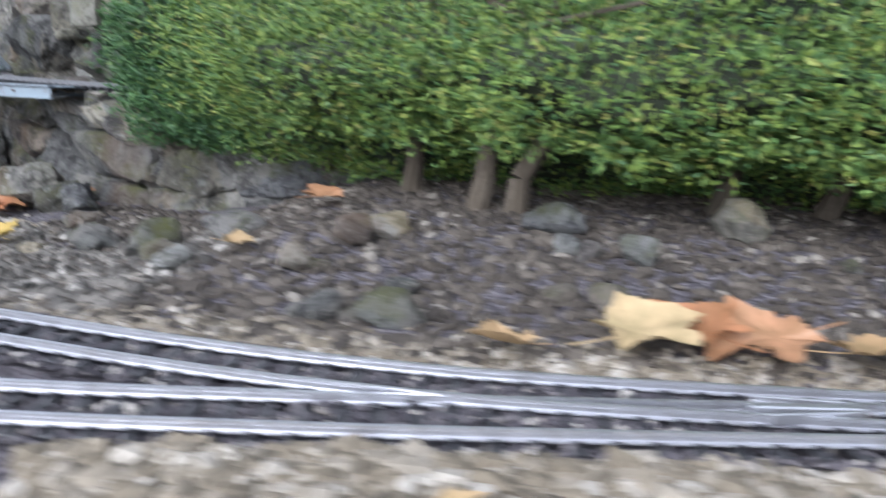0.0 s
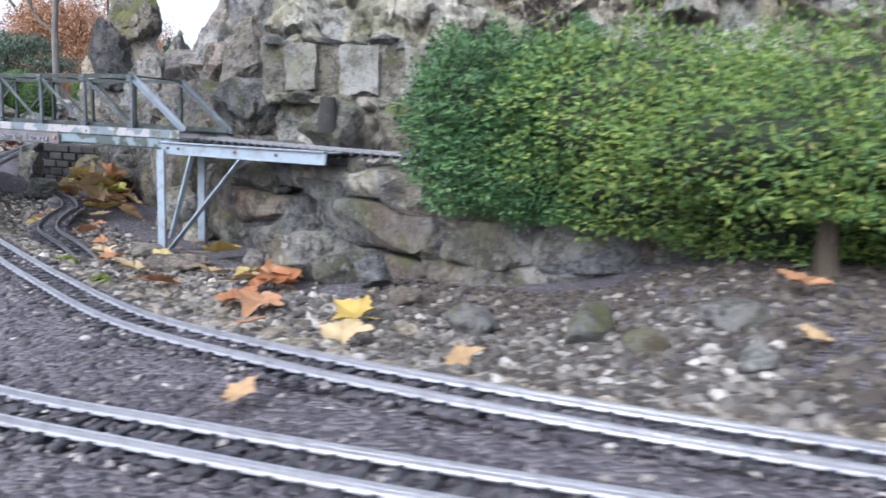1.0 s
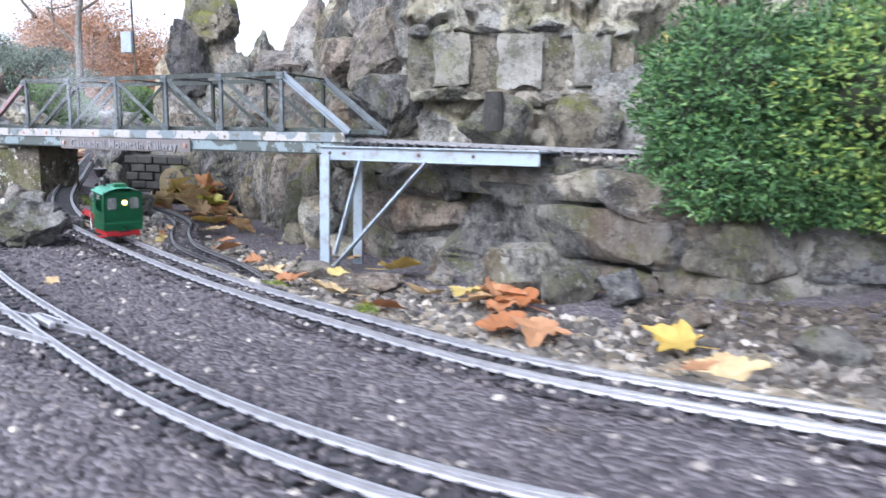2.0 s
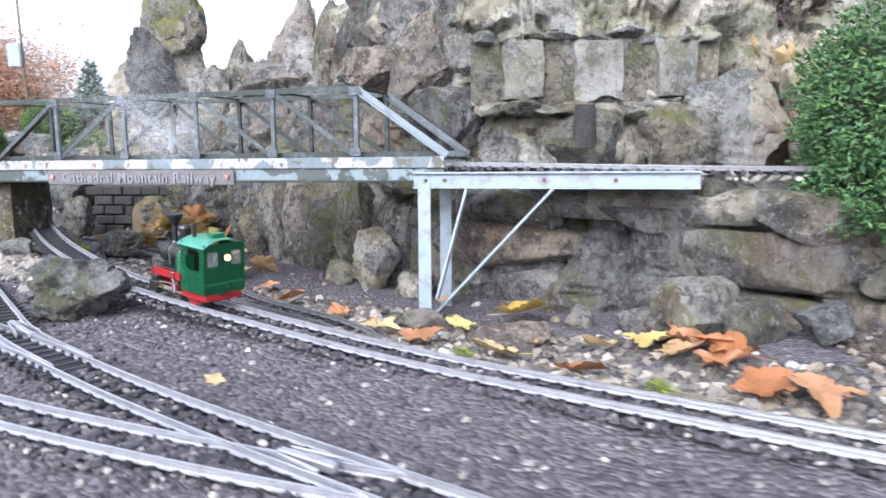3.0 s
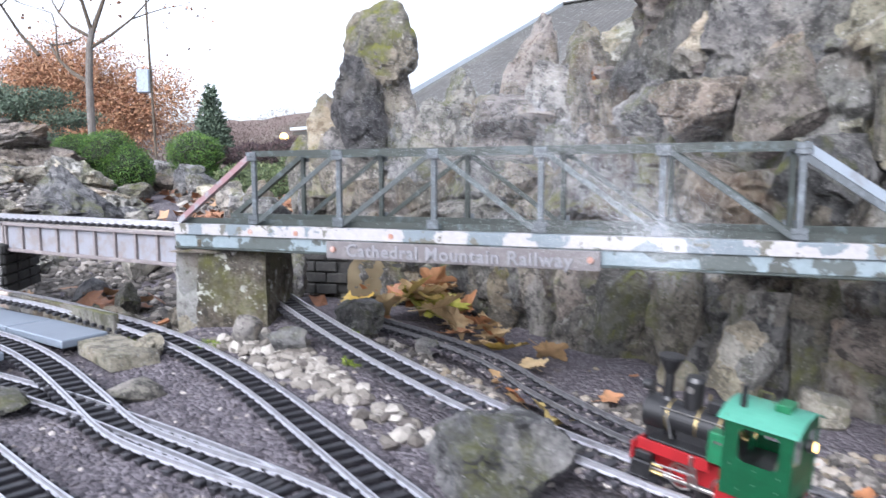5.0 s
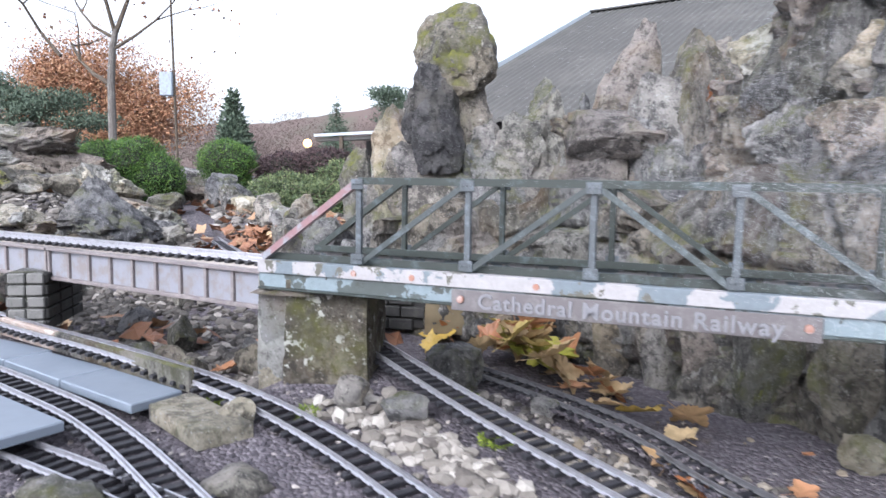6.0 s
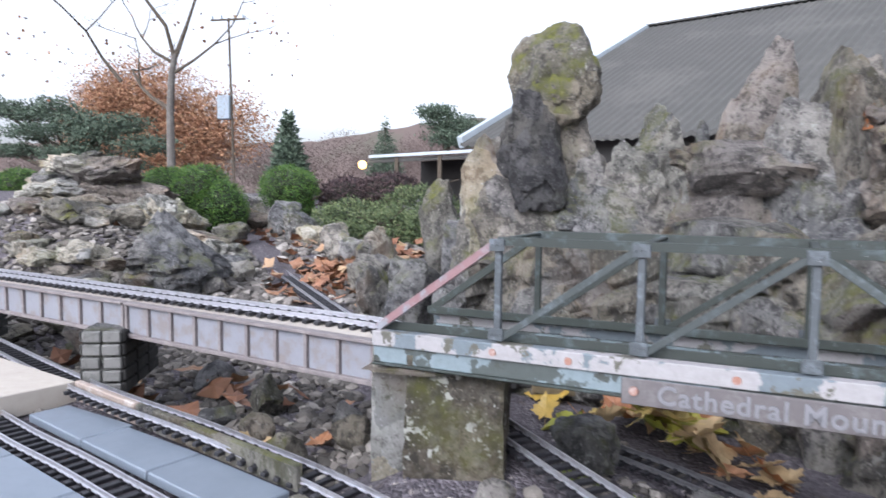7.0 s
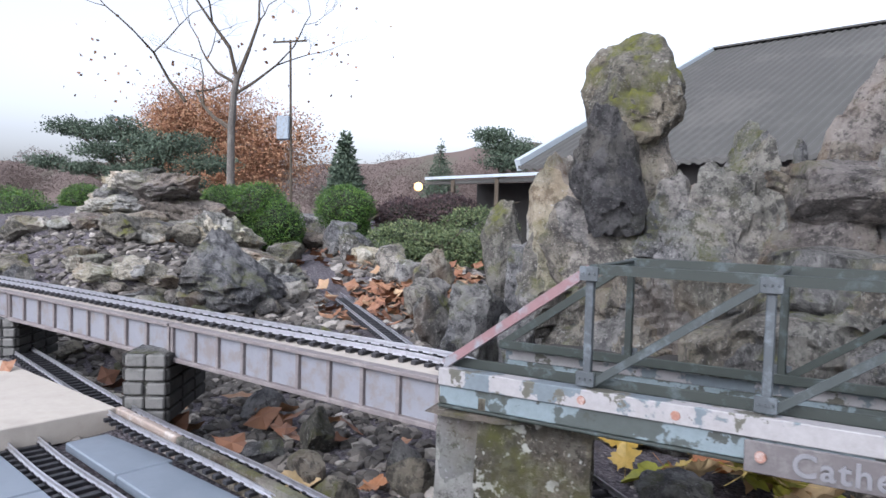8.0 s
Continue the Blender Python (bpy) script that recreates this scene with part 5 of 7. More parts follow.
slab("sandstone_edge", "narrow weathered stone edging below the curve", [beside(-0.16, 0.03), beside(-0.035, 0.055), beside(-0.035, 0.115), beside(-0.18, 0.09)], 0.376, 0.02, "rock_pale")


def edging():
    t = thing("timber_edging", "weathered timber strip with flaking white paint", "edging")
    for s0, s1, mat in ((0.30, 0.475, "wood"), (-0.03, 0.298, "rock_dark")):
        a, b = beside(s0, 0.118), beside(s1, 0.118)
        part("board", bar((*a, 0.388), (*b, 0.388), 0.010, 0.030, 0.0015), mat, t)


edging()


# ---- loose rocks on the layout ----
rock("boulder", "rounded grey boulder standing in ballast between two tracks", (-0.425, 0.835, 0.345), (0.072, 0.058, 0.042), 101, "rock", 5, "boulder", rough=0.28, cuts=5)
LOOSE = [(-0.74, 1.205, 0.036, 0.024, "rock"), (-0.815, 1.225, 0.03, 0.02, "rock"), (-0.67, 1.235, 0.020, 0.012, "rock"), (-0.115, 1.275, 0.055, 0.05, "rock_pale"), (-0.03, 1.21, 0.05, 0.022, "rock_pale"), (-0.19, 1.33, 0.035, 0.026, "rock_pale"),
         (0.12, 0.90, 0.06, 0.018, "rock_warm"), (-0.0, 0.985, 0.05, 0.014, "rock_warm"), (0.30, 0.93, 0.04, 0.02, "rock"), (0.42, 0.88, 0.055, 0.03, "rock_dark"), (0.22, 0.98, 0.03, 0.018, "rock"), (-0.72, 1.52, 0.07, 0.03, "rock"),
         (-0.58, 1.42, 0.03, 0.02, "rock"), (0.58, 0.74, 0.035, 0.016, "rock_dark"), (0.70, 0.62, 0.04, 0.018, "rock"), (0.84, 0.56, 0.045, 0.024, "rock_dark"), (0.62, 0.60, 0.03, 0.01, "rock_pale"), (0.98, 0.50, 0.045, 0.015, "rock"), (1.15, 0.48, 0.04, 0.012, "rock_pale"),
         (1.32, 0.53, 0.04, 0.015, "rock"), (1.5, 0.55, 0.05, 0.02, "rock_pale"), (1.7, 0.58, 0.05, 0.02, "rock"), (0.36, 0.90, 0.075, 0.05, "rock_dark"), (0.50, 0.84, 0.045, 0.03, "rock"), (-0.93, 1.17, 0.028, 0.016, "rock_pale"), (-1.0, 0.97, 0.06, 0.015, "rock"), (-0.88, 1.04, 0.05, 0.014, "rock"),
         (-1.12, 1.42, 0.045, 0.03, "rock_mossy"), (-1.2, 1.50, 0.04, 0.022, "rock_dark"), (-1.3, 1.56, 0.035, 0.018, "rock"), (-1.24, 1.62, 0.045, 0.03, "rock_dark"), (-1.1, 1.60, 0.035, 0.025, "rock"), (-1.4, 1.72, 0.05, 0.03, "rock"), (-1.05, 1.50, 0.035, 0.028, "rock_mossy")]
for k, (x, y, s, h, mat) in enumerate(LOOSE):
    words = {"rock": "grey", "rock_pale": "pale buff", "rock_warm": "brownish", "rock_dark": "dark grey", "rock_mossy": "mossy grey"}[mat]
    rock("stone", f"{words} limestone lying on the gravel bed", (x, y, gz(x, y) - 0.004), (s, s * 0.75, h * 1.25), 120 + k, mat, 4 if s > 0.05 else 3, "stone", rough=0.2, group="loose stones")


# ---- the rock bank beyond the viaduct ----
def bank():
    t = thing("rock_bank", "stepped rockery bank of broken grey limestone", "rock face")
    r = random.Random(33)
    # bedded ledges stacked to a peak, stepping down to the line
    k = 0
    for z, x0, x1, y0 in ((0.40, -2.90, -1.98, 2.55), (0.46, -2.88, -2.08, 2.64), (0.53, -2.84, -2.30, 2.74), (0.60, -2.82, -2.42, 2.80), (0.67, -2.80, -2.50, 2.85), (0.735, -2.78, -2.62, 2.88)):
        x = x0
        while x < x1:
            half = r.uniform(0.09, 0.20)
            rock("stone", "", (x + half * 0.8, y0 + 0.10 + r.uniform(-0.05, 0.04), z + r.uniform(-0.012, 0.012)), (half, 0.13, r.uniform(0.045, 0.075)), 700 + k, r.choice(["rock", "rock_pale", "rock_pale", "rock_pale", "rock_warm"]), 5, parent=t, rough=0.34, square=3.0, strata=0.04, turn=(r.uniform(-10, 4), r.uniform(-10, 10), r.uniform(-25, 25)), exact=True)
            x += 1.4 * half
            k += 1
    rock("stone", "", (-2.66, 2.97, 0.75), (0.09, 0.08, 0.045), 719, "rock_mossy", 4, parent=t, rough=0.3, exact=True)
    for k in range(34):
        x, y = r.uniform(-3.0, -1.75), r.uniform(1.95, 2.6)
        if y > line_y(MAIN, x) - 0.22:
            continue
        s = r.uniform(0.05, 0.10)
        rock("stone", "", (x, y, gz(x, y) - 0.01), (s * 1.3, s, s * r.uniform(0.3, 0.6)), 770 + k, r.choice(["rock", "rock_pale", "rock_pale", "rock_warm", "rock_mossy"]), 4, parent=t, rough=0.28, square=3.0, turn=(r.uniform(-12, 12), r.uniform(-12, 12), r.uniform(-40, 40)))
    rock("stone", "", (-1.80, 2.22, 0.41), (0.145, 0.14, 0.120), 720, "rock", 5, parent=t, rough=0.22, taper=0.85, cuts=4, exact=True)
    for k in range(75):
        x = r.uniform(-3.1, -1.25)
        y = r.uniform(1.82, 2.7)
        if abs(y - line_y(MAIN, x)) < 0.22 or y > line_y(MAIN, max(-2.15, x)) + 0.0 and x > -1.9:
            continue
        s = r.uniform(0.025, 0.075)
        rock("stone", "", (x, y, gz(x, y)), (s * 1.3, s, s * r.uniform(0.4, 0.8)), 730 + k, r.choice(["rock", "rock_pale", "rock_warm", "rock_pale", "rock_dark", "rock_mossy"]), 3, parent=t, rough=0.2)
    v = thing("valley_rocks", "broken grey rocks lining a small railway cutting", "rock face")
    for k, (x, y, z, sx, sy, sz, m) in enumerate([(-1.08, 2.0, 0.40, 0.11, 0.08, 0.105, "rock"), (-1.2, 2.08, 0.40, 0.06, 0.05, 0.07, "rock_dark"), (-1.10, 2.32, 0.45, 0.075, 0.06, 0.155, "rock_mossy"), (-1.02, 2.2, 0.42, 0.09, 0.07, 0.12, "rock"), (-1.30, 2.36, 0.42, 0.08, 0.06, 0.06, "rock_dark"), (-0.98, 1.86, 0.36, 0.07, 0.05, 0.09, "rock"),
                                                 (-1.5, 2.75, 0.44, 0.10, 0.08, 0.07, "rock"), (-1.62, 2.95, 0.45, 0.09, 0.07, 0.08, "rock"), (-1.35, 2.6, 0.44, 0.08, 0.06, 0.08, "rock_dark"), (-1.85, 3.15, 0.47, 0.10, 0.07, 0.08, "rock"), (-2.0, 2.62, 0.44, 0.05, 0.04, 0.05, "rock"), (-1.72, 2.42, 0.42, 0.05, 0.04, 0.04, "rock_pale"), (-0.92, 1.72, 0.34, 0.05, 0.05, 0.06, "rock"), (-2.05, 2.95, 0.46, 0.10, 0.08, 0.06, "rock_dark"), (-1.95, 3.25, 0.47, 0.12, 0.09, 0.09, "rock"), (-1.75, 3.05, 0.47, 0.08, 0.07, 0.05, "rock_pale"), (-2.15, 3.4, 0.50, 0.12, 0.09, 0.07, "rock_warm"), (-1.62, 3.45, 0.50, 0.12, 0.10, 0.08, "rock_dark"), (-1.80, 3.6, 0.52, 0.14, 0.10, 0.09, "rock_black"), (-2.3, 3.7, 0.52, 0.2, 0.12, 0.08, "rock")]):
        rock("stone", "", (x, y, z), (sx, sy, sz), 820 + k, m, 4, parent=v, rough=0.22)


bank()


# ---- loose stones ----
def strew(count, seed, inside, z_off=0.0):
    r = random.Random(seed)
    out = []
    while len(out) < count:
        p = inside(r)
        if p:
            x, y = p
            out.append((x, y, gz(x, y) + z_off))
    return out


def clear(x, y, gap=0.024):
    """Whether a place lies off the rails."""
    for tbl, lo, hi in ((MAIN, -2.15, 2.6), (YARD, -1.4, 1.7), (CURVE, -3.0, -0.3), (SIDING, -1.56, -0.62), (LOWER, -1.3, 0.02), (REAR, -0.75, -0.17)):
        if lo <= x <= hi:
            e = 0.01
            slope = (line_y(tbl, x + e) - line_y(tbl, x - e)) / (2 * e)
            if abs(y - line_y(tbl, x)) / math.hypot(1, slope) < gap:
                return False
    return True


def ballast(r):
    x = r.uniform(-1.15, 1.9)
    y = r.uniform(-0.05, 1.3)
    if y > line_y(MAIN, x) + 0.07:
        return None
    return (x, y) if clear(x, y, 0.012) else None


def wall_foot(r):
    x = r.uniform(-0.75, 1.0)
    d = r.uniform(0.045, 0.42)
    y = line_y(MAIN, x) + d
    if y > lerp_table([(1.0, 0.85), (0.7, 0.9), (0.45, 0.96), (0.3, 1.04), (0.12, 1.17), (-0.04, 1.28), (-0.2, 1.44), (-0.75, 1.8)], x):
        return None
    return (x, y) if clear(x, y, 0.03) else None


def bank_right(r):
    x = r.uniform(0.5, 2.2)
    y = line_y(MAIN, x) + r.uniform(0.05, 0.62)
    if y < line_y(MAIN, x) + 0.3 * (0.85 - x) / 0.35:
        return None
    return (x, y)


def pale_patch(r):
    if r.random() < 0.7:
        t, d = r.random(), r.gauss(0, 0.055)
        x, y = -0.38 - 0.42 * t + d, 0.92 + 0.32 * t + r.gauss(0, 0.03)
    else:
        x, y = r.gauss(-0.05, 0.10), r.gauss(1.12, 0.05)
    if y > line_y(MAIN, x) + 0.30:
        return None
    return (x, y) if clear(x, y, 0.032) else None


def near_edge(r):
    x = r.uniform(1.02, 2.0)
    y = r.uniform(-0.14, 0.115 + 0.28 * (x - 1.087))
    if noise.noise(Vector((x * 5, y * 5, 9))) < 0.5 - 3.5 * min(x - 1.02, 2.0 - x, y + 0.14):
        return None
    return (x, y) if clear(x, y, 0.03) else None


def gully(r):
    x = r.uniform(-1.75, -0.98)
    y = r.uniform(1.40, 2.0)
    return (x, y) if clear(x, y, 0.05) else None


def bank_left(r):
    x = r.uniform(-3.1, -1.2)
    y = r.uniform(1.8, 3.0)
    if noise.noise(Vector((x * 4, y * 4, 2))) < 0.4 - 2.5 * min(x + 3.1, -1.15 - x, 3.0 - y):
        return None
    return (x, y) if clear(x, y, 0.045) else None


def valley_bed(r):
    x, y = r.uniform(-2.3, -1.15), r.uniform(2.0, 3.5)
    return (x, y) if clear(x, y, 0.05) and noise.noise(Vector((x * 5, y * 5, 6))) > r.uniform(-0.7, 0.2) else None


scatter("valley_stones", "broken pale and brown stones on a rockery floor", "rubble", strew(2200, 51, valley_bed), 1, (0.006, 0.022), 0.6, "gravel", 52)
scatter("ballast_chips", "dark crushed ballast with a few pale chips", "chips", strew(11000, 1, ballast), 1, (0.0018, 0.0040), 0.6, "ballast", 5)
scatter("wall_foot_gravel", "mixed pale and grey gravel at the foot of a rock wall", "rubble", strew(5200, 2, wall_foot), 1, (0.003, 0.0095), 0.65, "gravel", 6)
def foot_pebbles(r):
    x = r.uniform(-0.62, 0.62)
    y = line_y(MAIN, x) + 0.05 + abs(r.gauss(0, 0.17))
    if y > lerp_table([(1.0, 0.85), (0.7, 0.9), (0.45, 0.96), (0.3, 1.04), (0.12, 1.17), (-0.04, 1.28), (-0.2, 1.44), (-0.75, 1.8)], x):
        return None
    return (x, y) if clear(x, y, 0.034) and noise.noise(Vector((x * 9, y * 9, 4))) > r.uniform(-0.6, 0.1) else None


scatter("foot_pebbles", "buff and pale flat pebbles strewn before a rock wall", "buff", strew(1700, 31, foot_pebbles), 1, (0.003, 0.0105), 0.55, "pebbles", 32)
scatter("pale_pebbles", "heap of pale rounded pebbles by the track", "pebbles", strew(420, 3, pale_patch, 0.001), 1, (0.004, 0.012), 0.6, "pebbles", 7)
scatter("bank_rubble", "brown earth crumbs and stones under a shrub", "earth", strew(11000, 4, bank_right), 1, (0.002, 0.008), 0.6, "gravel", 8)
scatter("buff_pebbles", "buff pebbles along the edge of the bed", "buff", strew(6500, 5, near_edge), 1, (0.004, 0.010), 0.55, "pebbles", 9)
scatter("gully_stones", "broken stones in the hollow under the viaduct", "rubble", strew(1700, 6, gully), 1, (0.004, 0.015), 0.6, "gravel", 10)
scatter("bank_stones", "broken limestone scree on the rockery bank", "rubble", strew(4200, 8, bank_left), 1, (0.004, 0.016), 0.55, "gravel", 11)


def bed_fill(count, seed):
    """Ballast that lies between and over the sleepers of the older lines."""
    r = random.Random(seed)
    out = []
    while len(out) < count:
        tbl, lo, hi = r.choice(((MAIN, -0.5, 2.0), (MAIN, -0.5, 2.0), (MAIN, -0.5, 2.0), (YARD, -0.3, 1.6), (YARD, -0.3, 1.6), (LOWER, -0.5, 0.02), (REAR, -0.6, -0.06)))
        x = r.uniform(lo, hi)
        slope = (line_y(tbl, x + 0.01) - line_y(tbl, x - 0.01)) / 0.02
        off = r.uniform(-0.034, 0.034)
        if abs(abs(off) - 0.0171) < 0.004:
            continue
        out.append((x - off * slope / math.hypot(1, slope), line_y(tbl, x) + off / math.hypot(1, slope), line_z(tbl, x) - 0.0095 + r.uniform(-0.002, 0.0016)))
    return out


scatter("track_ballast", "fine dark ballast filling the spaces between sleepers", "chips", bed_fill(18000, 41), 1, (0.0018, 0.0036), 0.6, "ballast", 42)


def strip(r):
    """Sandy edge along the outer side of the main line."""
    x = r.uniform(0.25, 2.1)
    return (x, line_y(MAIN, x) + 0.040 + abs(r.gauss(0, 0.022)))


scatter("sandy_edge", "pale sandy gravel strip along the outer rail", "buff", strew(3800, 15, strip), 1, (0.002, 0.006), 0.6, "gravel", 16)
r15 = random.Random(15)
for k in range(26):
    x = r15.uniform(0.6, 1.9)
    y = line_y(MAIN, x) + r15.uniform(0.09, 0.30)
    s = r15.uniform(0.012, 0.030)
    rock("stone", "dull limestone lump lying on the brown bank", (x, y, gz(x, y) - 0.003), (s, s * 0.75, s * 0.55), 1500 + k, r15.choice(["rock_pale", "rock", "rock_dark", "rock_warm"]), 3, "stone", rough=0.2, group="loose stones")

r5 = random.Random(5)
ledge_spots = []
for _ in range(900):
    x = r5.uniform(0.1, 1.3)
    y0 = lerp_table([(1.5, 0.90), (1.0, 0.885), (0.7, 0.915), (0.45, 0.965), (0.3, 1.04), (0.12, 1.17)], x)
    ledge_spots.append((x, y0 + r5.uniform(0.01, 0.4), 0.505))
scatter("ledge_gravel", "sandy gravel along the ledge", "pebbles", ledge_spots, 1, (0.003, 0.009), 0.6, "gravel", 12)

# ---- fallen leaves ----
LEAF_WORDS = {"leaf_yellow": "yellow fallen maple leaf", "leaf_orange": "orange-brown fallen maple leaf", "leaf_tan": "tan dry fallen maple leaf", "leaf_green": "yellow-green fallen maple leaf"}
LEAVES = []
for k in range(12):
    LEAVES.append(leaf_mesh(40 + k, 1.0, 5, 0.34 + 0.02 * (k % 5), 0.32))


def leaf(x, y, z, size, mat, tilt=(0, 0), turn=0, on="lying on gravel", k=0):
    me = LEAVES[k % 12].copy()
    me.name = "leaf"
    ob = link("maple_leaf", me, mat, flat=False)
    ob.matrix_basis = pose(x, y, z, tilt[0], tilt[1], turn) @ Matrix.Diagonal((size, size, size, 1))
    tagged(ob, f"{LEAF_WORDS[mat]} {on}", "leaf", "fallen leaves")


HAND = [(0.135, 1.0, 0.075, "leaf_yellow", 20), (0.40, 0.945, 0.07, "leaf_orange", 100), (0.45, 0.90, 0.055, "leaf_orange", 200), (0.36, 0.955, 0.05, "leaf_yellow", 30), (0.34, 0.76, 0.05, "leaf_orange", 60), (0.30, 0.79, 0.055, "leaf_tan", 10),
        (0.55, 0.62, 0.06, "leaf_yellow", 150), (0.57, 0.50, 0.06, "leaf_tan", 80), (0.72, 0.385, 0.045, "leaf_tan", 20), (0.40, 0.66, 0.07, "leaf_orange", 260), (0.355, 0.665, 0.06, "leaf_orange", 100), (0.13, 0.88, 0.055, "leaf_tan", 15), (0.22, 0.84, 0.05, "leaf_tan", 300), (-0.30, 1.22, 0.04, "leaf_orange", 15), (-0.42, 1.20, 0.045, "leaf_tan", 120), (-0.36, 1.13, 0.04, "leaf_yellow", 220),
        (-0.50, 1.46, 0.06, "leaf_tan", 340), (-0.56, 1.60, 0.06, "leaf_tan", 40), (-0.25, 1.34, 0.02, "leaf_orange", 40), (1.385, 0.265, 0.085, "leaf_tan", 30), (1.43, 0.285, 0.08, "leaf_orange", 130), (1.475, 0.29, 0.085, "leaf_orange", 200), (1.53, 0.28, 0.07, "leaf_tan", 10), (1.60, 0.30, 0.07, "leaf_orange", 80), (1.305, 0.245, 0.05, "leaf_tan", 200), (1.05, 0.56, 0.06, "leaf_orange", 60),
        (0.52, 0.375, 0.03, "leaf_orange", 10), (-0.515, 0.79, 0.022, "leaf_tan", 50), (-1.33, 1.26, 0.02, "leaf_orange", 20), (-1.20, 1.47, 0.06, "leaf_tan", 100), (-1.10, 1.49, 0.055, "leaf_orange", 10), (-1.14, 1.44, 0.05, "leaf_tan", 210), (-1.38, 1.58, 0.05, "leaf_orange", 270), (-1.62, 1.72, 0.05, "leaf_tan", 90),
        (0.02, 1.12, 0.03, "leaf_tan", 0), (-0.08, 0.975, 0.03, "leaf_orange", 130), (1.02, 0.415, 0.035, "leaf_tan", 30), (-0.15, 0.55, 0.02, "leaf_tan", 80), (0.60, 0.205, 0.03, "leaf_tan", 60), (0.33, 0.83, 0.08, "leaf_orange", 40), (0.37, 0.79, 0.07, "leaf_orange", 140), (0.29, 0.85, 0.06, "leaf_yellow", 240), (-0.47, 1.515, 0.075, "leaf_tan", 100), (-0.54, 1.51, 0.06, "leaf_orange", 10), (1.3, 0.06, 0.03, "leaf_tan", 20),
        (-0.44, 1.25, 0.07, "leaf_tan", 70), (-0.405, 1.19, 0.06, "leaf_orange", 160), (-0.37, 1.135, 0.07, "leaf_yellow", 250), (-0.235, 1.10, 0.065, "leaf_orange", 20), (-0.45, 1.43, 0.085, "leaf_yellow", 300), (-0.40, 1.36, 0.06, "leaf_tan", 110), (-0.13, 1.02, 0.05, "leaf_orange", 200), (-0.06, 0.93, 0.06, "leaf_tan", 330), (0.0, 0.87, 0.065, "leaf_orange", 80), (0.10, 0.80, 0.06, "leaf_tan", 190), (0.18, 0.74, 0.06, "leaf_orange", 20), (0.05, 0.95, 0.05, "leaf_yellow", 100)]
for k, (x, y, s, mat, a) in enumerate(HAND):
    leaf(x, y, gz(x, y) + 0.010 + 0.1 * s, s * (0.74 if 0.05 < x < 0.65 else 0.64), mat, (rng.uniform(-18, 18), rng.uniform(-22, 10)), a, "lying on gravel", k)
r8 = random.Random(8)
for k in range(44):
    x, y = r8.gauss(-0.63, 0.10), 0
    y = 1.69 + r8.uniform(-0.13, 0.05) - 0.5 * (x + 0.63)
    h = max(0.0, 0.075 - 0.6 * abs(x + 0.61)) * r8.uniform(0.3, 1.0)
    leaf(x, y, gz(x, y) + 0.018 + h, r8.uniform(0.036, 0.068), r8.choice(["leaf_orange", "leaf_yellow", "leaf_yellow", "leaf_green", "leaf_tan", "leaf_tan"]), (r8.uniform(-50, 30), r8.uniform(-45, 45)), r8.uniform(0, 360), "in a heap before a rock wall", k)
leaf(-0.27, 1.85, 0.815, 0.045, "leaf_orange", (75, 0), 10, "caught on a crag", 3)
leaf(0.585, 1.33, 0.735, 0.035, "leaf_yellow", (70, 20), 60, "caught on a ledge", 4)
leaf(0.66, 1.35, 0.72, 0.035, "leaf_tan", (60, -20), 160, "caught on a ledge", 5)


def litter(name, label, centre, spread, count, seed, size=(0.02, 0.04)):
    r = random.Random(seed)
    V, F = [], []
    for _ in range(count):
        x, y = r.gauss(centre[0], spread[0]), r.gauss(centre[1], spread[1])
        if not clear(x, y, 0.03):
            continue
        z = gz(x, y) + r.uniform(0.004, 0.03)
        e = Euler((r.uniform(-0.7, 0.7), r.uniform(-0.7, 0.7), r.uniform(0, 6.3))).to_matrix()
        s = r.uniform(*size)
        b = len(V)
        for u, v, w in ((0, 0, 0.1), (0.9, 0, 0), (0.35, 0.4, -0.1), (-0.1, 0.9, 0.05), (-0.5, 0.3, 0), (-0.9, 0, 0.1), (-0.4, -0.4, 0), (0.1, -0.8, 0.1), (0.4, -0.35, -0.05)):
            q = e @ Vector((u * s, v * s, w * s))
            V.append((x + q.x, y + q.y, z + q.z))
        F += [(b, b + k, b + k % 8 + 1) for k in range(1, 9)]
    me = bpy.data.meshes.new(name)
    me.from_pydata(V, [], F)
    tagged(link(name, me, "litter"), label, "leaf litter", "", "stuff")


litter("leaf_litter", "drift of brown dead leaves beside a cutting", (-1.42, 2.58), (0.10, 0.16), 340, 4, (0.018, 0.034))
litter("leaf_litter", "thin brown leaves strewn over a rockery path", (-1.85, 3.1), (0.30, 0.25), 160, 14, (0.015, 0.03))
litter("leaf_litter", "scattered brown leaves under a viaduct", (-1.5, 1.66), (0.25, 0.08), 40, 5)

mosses = []
r9 = random.Random(12)
for cx, cy in ((-0.68, 1.29), (-0.73, 1.34), (0.22, 0.56), (-0.98, 1.215), (-0.63, 1.17), (0.05, 0.70), (-0.86, 1.20)):
    mosses += [(cx, cy, gz(cx, cy) + 0.004, r9.uniform(0.012, 0.028), r9.uniform(0.010, 0.02), 0.008)]
tagged(foliage("moss", "moss", mosses, 2600, (0.003, 0.006), 5, None, 0.5), "bright green moss cushions by the rails", "moss", "", "stuff")


